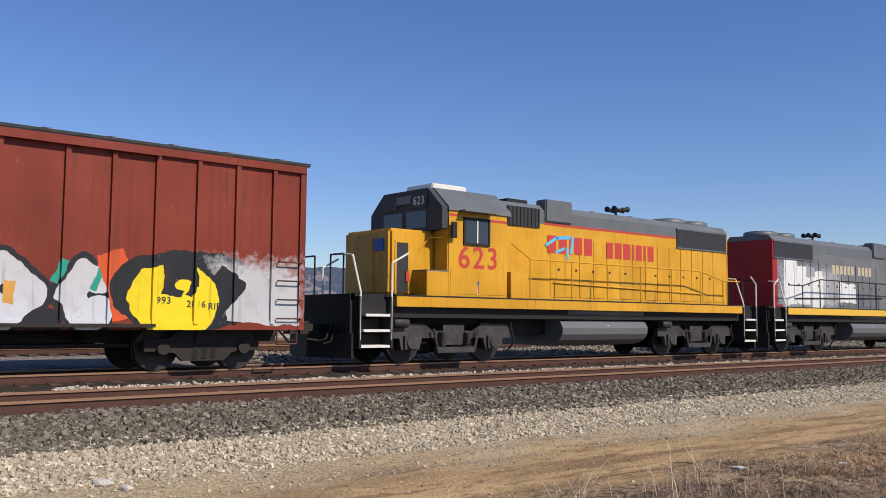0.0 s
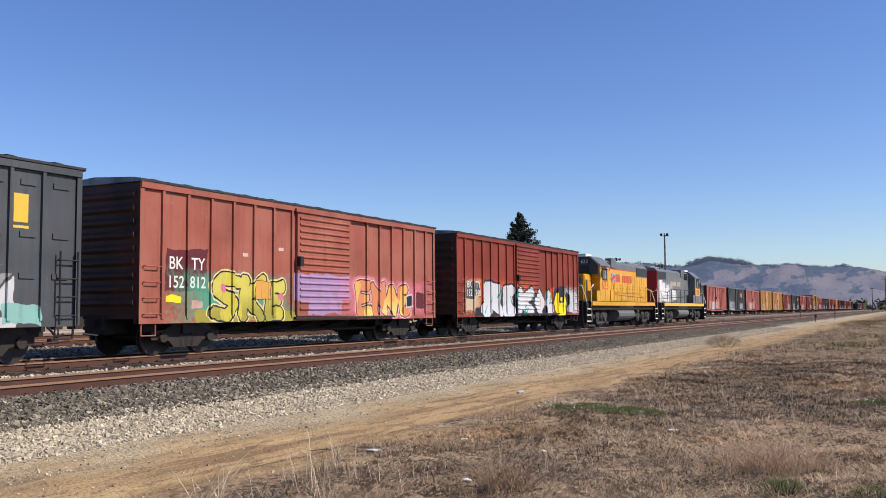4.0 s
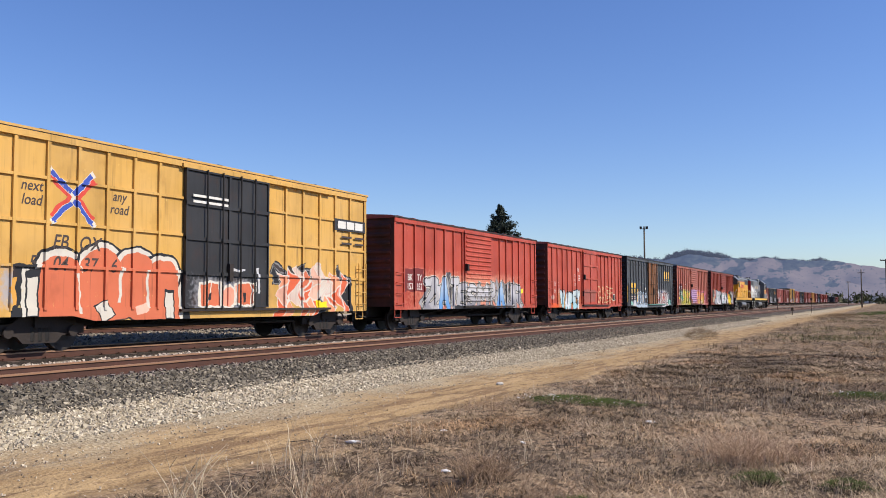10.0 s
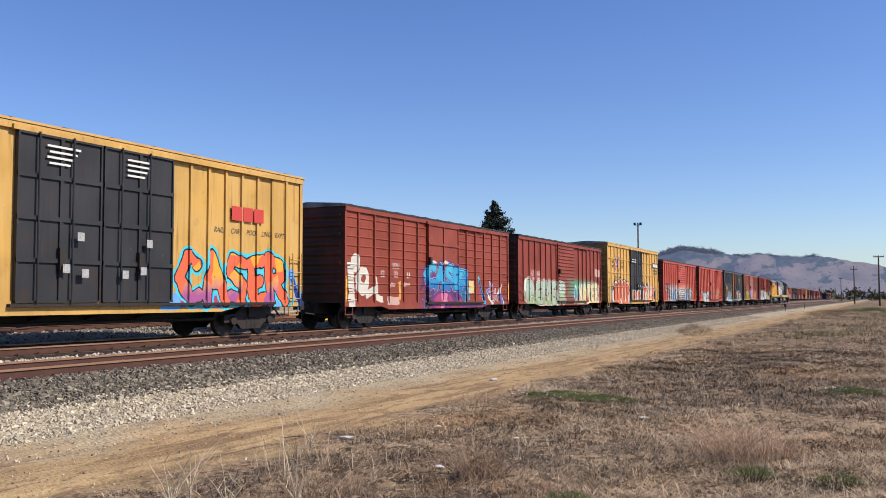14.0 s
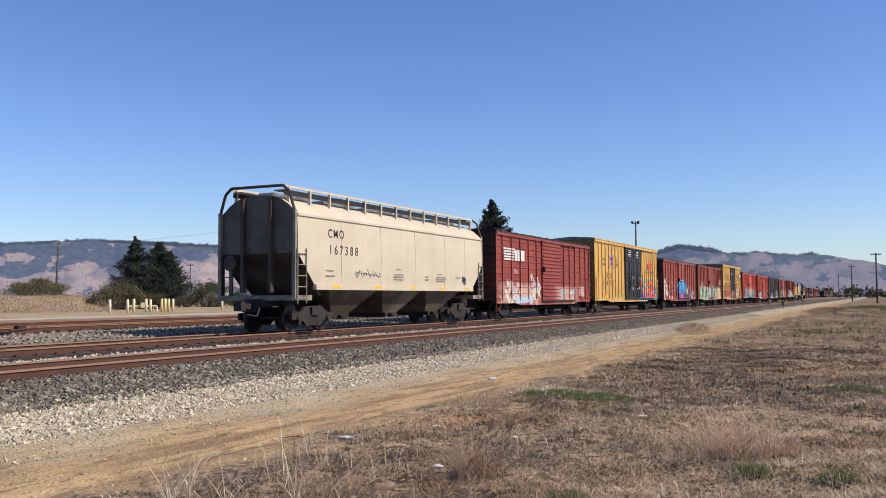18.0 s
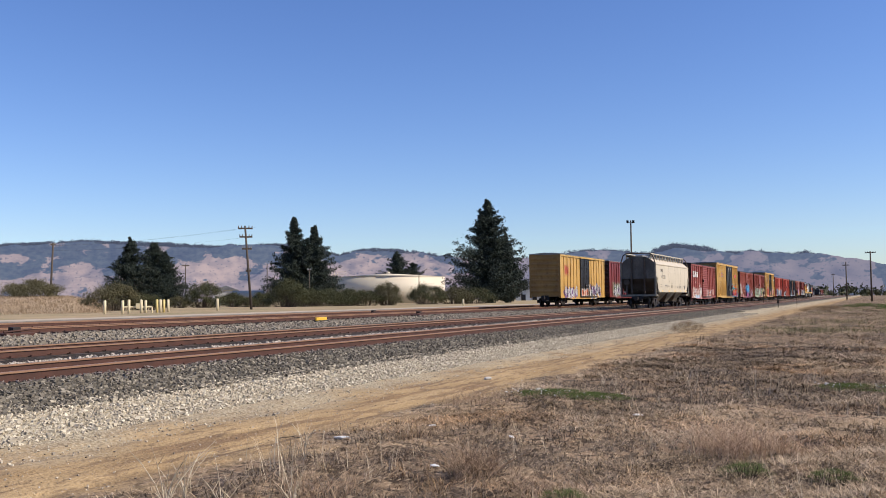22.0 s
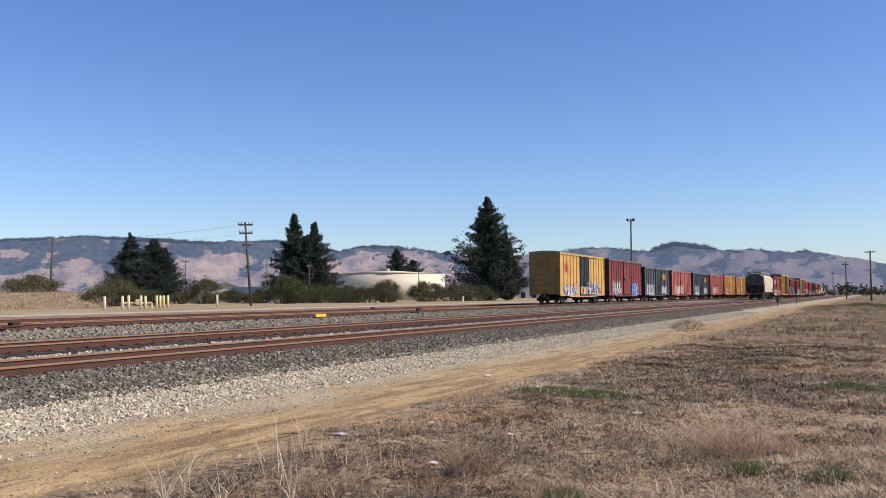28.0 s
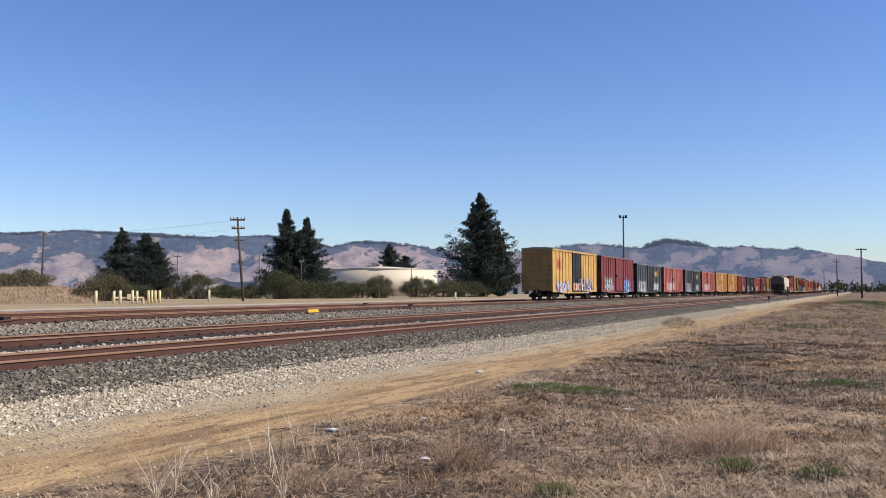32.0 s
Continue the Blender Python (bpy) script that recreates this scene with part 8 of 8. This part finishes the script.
grass("dry_grass", scatter(8000, (-6.3, 8.5), (4.2, 26), 61, 1.3, 0.10, 0.35, -0.35), 24, STRAW, (0.015, 0.075), 0.14, 62, "matted straw-coloured dry grass over the field", 0.0034, 4.5)
grass("dry_grass", scatter(7000, (-6.3, 24), (22, 80), 63, 1.4, 0.02, 0.22), 12, STRAW, (0.012, 0.045), 0.25, 64, "matted straw-coloured dry grass over the field", 0.0034, 5.0)
grass("dry_grass", scatter(3000, (-6.3, 60), (75, 300), 65, 1.4, 0.0, 0.08), 6, STRAW, (0.05, 0.14), 0.5, 66, "dry grass thinning out towards the horizon", 0.007, 1.6)
DULL = leaf_material("dull_grass_blades", (0.065, 0.050, 0.037), (0.29, 0.225, 0.165), 0.9, True)
BRIGHT = leaf_material("bleached_grass_blades", (0.38, 0.28, 0.18), (0.66, 0.51, 0.35), 0.9, True)
grass("dull_grass", scatter(5200, (-5.2, 8.5), (5.5, 30), 163, 1.2, 0.15, 0.30, 0.8), 24, DULL, (0.02, 0.085), 0.13, 164, "dull grey-brown grass in darker patches", 0.0034, 3.4)
grass("dull_grass", scatter(4200, (-5.6, 24), (24, 90), 165, 1.4, 0.10, 0.16, 0.6), 14, DULL, (0.02, 0.07), 0.25, 166, "dull grey-brown grass in darker patches", 0.0024, 3.6)
grass("bleached_grass", scatter(3300, (-6.0, 8.5), (4.4, 30), 167, 1.3, 0.2, 0.5, -0.5), 22, BRIGHT, (0.02, 0.10), 0.13, 168, "bleached straw lying in pale patches", 0.0036, 3.6)
grass("bleached_grass", scatter(2000, (-6.0, 24), (26, 90), 169, 1.4, 0.25, 0.3), 10, BRIGHT, (0.015, 0.05), 0.2, 170, "bleached straw lying in pale patches", 0.0036, 4.0)
grass("grass_tufts", scatter(420, (-5.4, 12), (5.0, 40), 173, 1.3, 0.05, 0.5, 0.4), 46, STRAW, (0.05, 0.17), 0.06, 174, "small upright tufts of dry brown grass", 0.0016, 1.1)
grass("grass_tufts", scatter(260, (-5.6, 24), (30, 110), 175, 1.2, 0.05, 0.3), 26, DULL, (0.10, 0.28), 0.22, 176, "small upright tufts of dry brown grass", 0.0022, 1.2)
OLIVE_BLADE = leaf_material("olive_weeds", (0.085, 0.085, 0.032), (0.24, 0.21, 0.10), 0.9)
grass("tall_weeds", scatter(2000, (-4.5, 26), (40, 140), 171, 1.3, 0.12, 0.12), 14, OLIVE_BLADE, (0.08, 0.26), 0.5, 172, "olive green weeds standing in the far part of the field", 0.0022, 1.5)
grass("straw_stalks", scatter(420, (-6.0, 5), (4.3, 20), 67, 1.2, 0.0), 4, PALE_STRAW, (0.15, 0.36), 0.06, 68, "pale dead grass stalks standing in the field", 0.0017, 0.9)
rnd = np.random.RandomState(9)
edge = np.stack([rnd.uniform(-5.4, -4.2, 22), rnd.uniform(5.6, 7.6, 22)], 1)
grass("tall_straw", edge, 3, PALE_STRAW, (0.25, 0.62), 0.05, 69, "tall bleached stalks at the edge of the dirt track", 0.0022, 0.8)


def grass_bank():
    """A low bank of tan grass beyond the service road."""
    az = np.linspace(45.6, 66, 90)
    ds = np.linspace(92, 190, 24)
    v = []
    for d in ds:
        for a in az:
            k = math.sin(math.pi * min(1.0, (d - 92) / 70.0) * 0.5) * min(1.0, (a - 45.6) / 2.2)
            x, y, _ = at(a, d)
            v.append((x, y, 0.45 + 2.15 * k + 0.12 * k * noise.noise(Vector((x * 0.2, y * 0.2, 0)))))
    n = len(az)
    i = np.arange((len(ds) - 1) * n).reshape(-1, n)[:, :-1].ravel()
    f = np.stack([i, i + 1, i + 1 + n, i + n], 1)
    m = mat("tan_bank_grass", (0.38, 0.28, 0.17), 0.95, 0, 0.25, 0.35, 0.9, 3.0, dark=(0.19, 0.135, 0.085))
    return tagged(part("grass_bank", (v, [], f.tolist()), m, smooth=True), "low bank covered in tall tan grass", "bank", kind="structure")


grass_bank()
ba = np.radians(rnd.uniform(46.0, 60.0, 6000))
bd = rnd.uniform(93, 165, 6000)
bank_k = np.sin(np.pi * np.minimum(1, (bd - 92) / 70.0) * 0.5) * np.minimum(1, (np.degrees(ba) - 45.6) / 2.2)
bank_tufts = np.stack([-np.sin(ba) * bd, np.cos(ba) * bd], 1)
BANK_STRAW = leaf_material("tall_bank_grass", (0.20, 0.135, 0.08), (0.50, 0.38, 0.24), 0.9)
grass("bank_grass", bank_tufts, 9, BANK_STRAW, (0.15, 0.45), 0.5, 72, "tall tan grass standing on the bank", 0.0035, 1.4, lift=np.repeat(2.10 * bank_k - 0.15, 9)[:, None])
sprigs = np.stack([rnd.uniform(-11, -6, 160), rnd.uniform(20, 120, 160)], 1)
grass("track_weeds", sprigs, 9, STRAW, (0.03, 0.10), 0.14, 71, "sparse weeds along the foot of the ballast", 0.0025, 1.6)
for i, (x, y, w, h, lf, nm) in enumerate(((-7.3, 40.5, 0.8, 0.55, DRY_LEAF, "dry shrub"), 
                                          (-4.45, 13.5, 0.75, 0.14, GREEN_LEAF, "weed"), (-3.7, 13.2, 0.5, 0.12, GREEN_LEAF, "weed"), (-1.10, 8.75, 0.26, 0.14, GREEN_LEAF, "weed"), (-0.36, 8.85, 0.24, 0.14, GREEN_LEAF, "weed"), (-0.3, 17.5, 0.8, 0.12, GREEN_LEAF, "weed"), (-2.25, 6.95, 0.22, 0.12, GREEN_LEAF, "weed"),
                                          (-0.5, 120, 3.0, 0.6, GREEN_LEAF, "weed"), (3.5, 105, 3.5, 0.5, GREEN_LEAF, "weed"), (-4.2, 90, 2.2, 0.6, DRY_LEAF, "dry shrub"), (6.5, 88, 2.5, 0.7, DRY_LEAF, "dry shrub"))):
    bush(0, 0, w, h, 80 + i, lf, float(ground_z(x, y)), ("low green weed patch in the dry grass" if lf is GREEN_LEAF else "dry brown shrub in the straw field"), nm.replace(" ", "_"), 0.55, xy=(x, y))

# stones and scraps
ROCK = mat("pale_rock", (0.52, 0.49, 0.44), 0.9, 0, 0.15, 6, 0.4, 20)
SCRAP = mat("white_scrap", (0.78, 0.77, 0.74), 0.7, 0, 0.05, 6)
rr = random.Random(4)
for x, y, s, mm in ((-7.05, 16.94, 0.065, ROCK), (-5.0, 14.2, 0.08, ROCK), (-8.36, 3.25, 0.06, ROCK), (-8.63, 3.13, 0.08, ROCK)):
    bm = bmesh.new()
    bmesh.ops.create_icosphere(bm, subdivisions=2, radius=s)
    for v in bm.verts:
        v.co = Vector((v.co.x * 1.25, v.co.y, v.co.z * 0.6)) * rr.uniform(0.82, 1.12)
    ob = tagged(part("rock", bm, mm), "pale rough rock lying beside the dirt track", "rock", "loose rocks")
    ob.matrix_basis = pose(x, y, float(ground_z(x, y)) + s * 0.25, 0, 0, rr.uniform(0, 360))
for x, y, s in ((-5.55, 8.95, 0.085), (-5.1, 10.4, 0.05), (-3.9, 8.0, 0.045), (-3.8, 9.8, 0.045), (-2.9, 12.2, 0.06), (-3.9, 14.4, 0.05), (0.4, 14.6, 0.04)):
    bm = bmesh.new()
    bmesh.ops.create_icosphere(bm, subdivisions=1, radius=s)
    for v in bm.verts:
        v.co = Vector((v.co.x * 1.3, v.co.y * 0.9, v.co.z * 0.28)) * rr.uniform(0.7, 1.2)
    ob = tagged(part("paper_scrap", bm, SCRAP), "crumpled white paper scrap on the dry grass", "litter", "paper scraps")
    ob.matrix_basis = pose(x, y, float(ground_z(x, y)) + 0.02, rr.uniform(-20, 20), 0, rr.uniform(0, 360))
bm = rods([[(0, 0, 0), (0.25, 0.06, 0.02), (0.5, 0.02, 0.01)], [(0.25, 0.06, 0.02), (0.35, 0.16, 0.03)]], 0.008)
tagged(part("twig", bm, BARK), "dark dead twig lying on the dirt", "twig").matrix_basis = pose(-6.4, 8.9, 0.02, 0, 0, 20) @ Matrix.Scale(0.55, 4)


def dead_weed(x, y, n, h, seed, m=PALE_STRAW, spread=0.0, thick=1.0, label="bleached branching stalks of a dead weed"):
    """Dry branching stalks that rise from one root."""
    r = random.Random(seed)
    bm = bmesh.new()
    for k in range(n):
        a = r.uniform(0, 6.28)
        lean_ = r.uniform(0.15, 0.75 + 1.2 * (spread > 0))
        hh = h * r.uniform(0.5, 1.0)
        o0 = Vector((r.gauss(0, spread), r.gauss(0, spread), 0))
        p = [o0 + Vector((math.cos(a) * lean_ * hh * q * q, math.sin(a) * lean_ * hh * q * q, hh * q)) for q in (0, 0.25, 0.5, 0.75, 1.0)]
        for i in range(4):
            rod(bm, p[i], p[i + 1], (0.0055 - 0.001 * i) * thick, 4, (0.0045 - 0.001 * i) * thick)
        for q in range(4):
            o = p[1 + q % 3]
            b = r.uniform(0, 6.28)
            rod(bm, o, o + Vector((math.cos(b) * 0.10, math.sin(b) * 0.10, r.uniform(0.04, 0.16))) * h * 1.4, 0.003 * thick, 3, 0.0012 * thick)
    ob = tagged(part("dead_weed", bm, m), label, "weed", "dead weeds", kind="stuff")
    ob.matrix_basis = pose(x, y, float(ground_z(x, y)) - 0.01)


for x, y, n, h, s in ((-4.75, 5.2, 7, 0.58, 1), (-4.35, 5.35, 6, 0.45, 2), (-5.05, 5.75, 4, 0.5, 3), (-3.9, 5.6, 5, 0.36, 4), (-5.55, 8.2, 4, 0.35, 5)):
    dead_weed(x, y, n, h, s)
TWIG = leaf_material("reddish_dry_twigs", (0.34, 0.225, 0.14), (0.64, 0.47, 0.32), 0.9)
DARK_TWIG = leaf_material("brown_dry_twigs", (0.20, 0.13, 0.08), (0.46, 0.33, 0.22), 0.9)
for x, y, n, h, s, m, sp in ((-1.40, 10.05, 230, 0.36, 21, TWIG, 0.26), (-0.9, 10.2, 90, 0.26, 22, TWIG, 0.2), (-3.36, 7.65, 150, 0.34, 23, DARK_TWIG, 0.12), (2.0, 9.0, 120, 0.28, 24, DARK_TWIG, 0.25), (-4.1, 6.2, 90, 0.26, 25, DARK_TWIG, 0.2), (-2.6, 7.1, 80, 0.22, 26, DARK_TWIG, 0.25), (0.9, 8.3, 90, 0.22, 27, TWIG, 0.3), (-5.3, 12.5, 80, 0.25, 28, DARK_TWIG, 0.3)):
    dead_weed(x, y, n, h, s, m, sp, 0.75, "dense dry reddish twigs of a dead shrub" if m is TWIG else "dry brown twigs of a dead shrub")


def flowers(name, spots, seed):
    """Tiny white blossoms over the green patches."""
    r = random.Random(seed)
    bm = bmesh.new()
    for x, y, w, d, n in spots:
        for k in range(n):
            c = (x + r.uniform(-w, w), y + r.uniform(-d, d), float(ground_z(x, y)) + r.uniform(0.07, 0.12))
            bmesh.ops.create_cone(bm, cap_ends=True, segments=5, radius1=0.007, radius2=0.013, depth=0.010, matrix=Matrix.Translation(c) @ Matrix.Rotation(r.uniform(-0.5, 0.5), 4, "X"))
    return tagged(part(name, bm, SCRAP), "tiny white flowers in the green weeds", "flowers", kind="stuff")


flowers("white_flowers", ((-4.4, 13.5, 0.9, 0.35, 34), (-0.3, 17.5, 0.9, 0.4, 34)), 12)


# ---- birds ----
BIRD = mat("dark_plumage", (0.03, 0.03, 0.032), 0.8, 0, 0.1, 8.0)


def bird(rows, span=0.34):
    """A small dark bird: body, tail and two wings."""
    b = tagged(empty("bird"), "small dark bird flying with spread wings", "bird", "birds in the sky")
    bm = bmesh.new()
    bmesh.ops.create_uvsphere(bm, u_segments=10, v_segments=6, radius=0.032)
    for v in bm.verts:
        v.co = Vector((v.co.x * 0.9, v.co.y * 2.6, v.co.z * 0.9))
    part("body", bm, BIRD, b, smooth=True)
    part("tail", prism(bmesh.new(), [(-0.012, -0.07), (0.012, -0.07), (0.03, -0.15), (-0.03, -0.15)], -0.006, 0.006, "z"), BIRD, b)
    for s in (-1, 1):
        w = part("wing", prism(bmesh.new(), [(s * 0.02, 0.045), (s * 0.02, -0.04), (s * span * 0.30, -0.03), (s * span * 0.52, -0.07), (s * span * 0.36, 0.035)], -0.006, 0.006, "z"), BIRD, b)
        w.matrix_basis = pose(0, 0, 0.02, 0, -14 * s, 0)
    b.matrix_basis = rows[0][1]
    FLYERS.append((b, rows))
    return b
bird([(0.00, pose(0.5, 59.9, 5.3, 0, 0, -158)), (8.40, pose(6.8, 44.5, 3.2, 0, 0, -197)), (8.70, pose(-6.6, 37.3, 4.3, 0, 0, -238)), (8.80, pose(-8.7, 34.8, 5.3, 0, 0, -204)), (8.90, pose(-9.2, 31.4, 6.2, 0, 0, -175)), (9.00, pose(-8.2, 28.4, 6.8, 0, 0, -150)), (9.10, pose(-6.6, 26.7, 6.8, 0, 0, -123)), (9.20, pose(-4.7, 26.2, 6.2, 0, 0, -106)), (9.30, pose(-2.6, 25.6, 5.4, 0, 0, -108)), (9.40, pose(-0.5, 24.8, 4.6, 0, 0, -99)), (9.70, pose(4.8, 24.5, 3.3, 0, 0, -42)), (32.00, pose(25.7, 54.2, 3.6, 0, 0, -35))])
bird([(0.00, pose(4.0, 69.7, 6.5, 0, 0, -172)), (8.40, pose(7.2, 47.4, 3.3, 0, 0, -192)), (8.70, pose(-1.6, 43.8, 5.1, 0, 0, -238)), (8.80, pose(-1.9, 41.7, 6.2, 0, 0, -185)), (8.90, pose(-2.0, 39.5, 7.4, 0, 0, -201)), (9.00, pose(-3.7, 37.1, 8.8, 0, 0, -221)), (9.10, pose(-6.4, 34.6, 9.5, 0, 0, -231)), (9.20, pose(-9.5, 32.5, 10.5, 0, 0, -234)), (9.35, pose(-14.0, 29.1, 12.3, 0, 0, -227)), (9.60, pose(-18.1, 24.4, 16.9, 0, 0, -228)), (12.00, pose(-35.0, 10.1, 18.2, 0, 0, -248)), (32.00, pose(-55.5, 9.1, 22.5, 0, 0, -267))])

bird([(0.0, pose(-20, 30, 18, 0, 0, -30)), (0.8, pose(-16.0, 37.0, 13.5, 0, 0, -30)), (1.0, pose(-16.5, 39.5, 11.9, 0, 0, -10)), (1.2, pose(-16.2, 42.0, 10.0, 0, 0, -50)), (1.4, pose(-12.6, 43.8, 9.7, 0, 0, -70)), (1.8, pose(-11.0, 44.0, 8.8, 0, 0, -80)), (2.0, pose(-8.3, 44.8, 7.9, 0, 0, -90)), (2.8, pose(-4.7, 41.0, 9.5, 0, 0, -110)), (6.0, pose(16, 36, 12, 0, 0, -60)), (9.0, pose(22, 46, 12, 0, 0, 0)), (10.8, pose(6, 44, 10.5, 0, 0, 60)), (11.6, pose(-4.1, 43.0, 10.1, 0, 0, 80)), (12.0, pose(-6.9, 44.6, 10.5, 0, 0, 20)), (12.8, pose(-2.8, 47.8, 5.4, 0, 0, -60)), (13.1, pose(12, 46, 5.0, 0, 0, -80)), (14.5, pose(36, 50, 6, 0, 0, -80)), (32.0, pose(160, 70, 15, 0, 0, -80))], 0.42)
bird([(0.0, pose(120, 60, 12, 0, 0, 90)), (18.0, pose(26, 44, 7, 0, 0, 90)), (21.8, pose(10, 46.5, 5.0, 0, 0, 80)), (22.6, pose(0.1, 47.9, 5.0, 0, 0, 70)), (23.0, pose(-4.5, 49.7, 5.4, 0, 0, 30)), (23.4, pose(-4.2, 49.5, 7.7, 0, 0, -40)), (23.8, pose(-4.3, 49.1, 9.8, 0, 0, -90)), (24.2, pose(-2.7, 47.2, 9.8, 0, 0, -130)), (24.6, pose(-2.9, 45.3, 8.9, 0, 0, -150)), (25.0, pose(9, 38, 8.5, 0, 0, -80)), (26.3, pose(20, 38, 8, 0, 0, -80)), (28.0, pose(4, 46, 6.5, 0, 0, 0)), (28.8, pose(-6.4, 47.3, 5.9, 0, 0, 20)), (29.1, pose(-3.2, 43.0, 6.4, 0, 0, 60)), (29.4, pose(-6.7, 45.4, 4.8, 0, 0, 70)), (29.7, pose(-11.0, 48.7, 4.6, 0, 0, 60)), (32.0, pose(-46, 70, 4.0, 0, 0, 60))], 0.36)


def motions():
    times = list(range(0, 33, 2))
    for thing, y in MOVERS:
        walk(thing, [(t, pose(TX, y + rolled(t), RAIL_2)) for t in times])
    for thing, rows in FLYERS:
        walk(thing, rows)
    # wheels turn as far as the train has rolled
    steps = [k / FPS for k in range(0, 32 * FPS + 1)]
    for thing, _ in MOVERS:
        r = 0.51 if thing.name.startswith("locomotive") else 0.46
        for truck in [o for o in thing.children if o.name.startswith("truck")]:
            for ws in [o for o in truck.children if o.name.startswith("wheelset")]:
                y0 = ws.location.y
                walk(ws, [(t, pose(0, y0, r, -math.degrees(rolled(t) / r))) for t in steps])


motions()
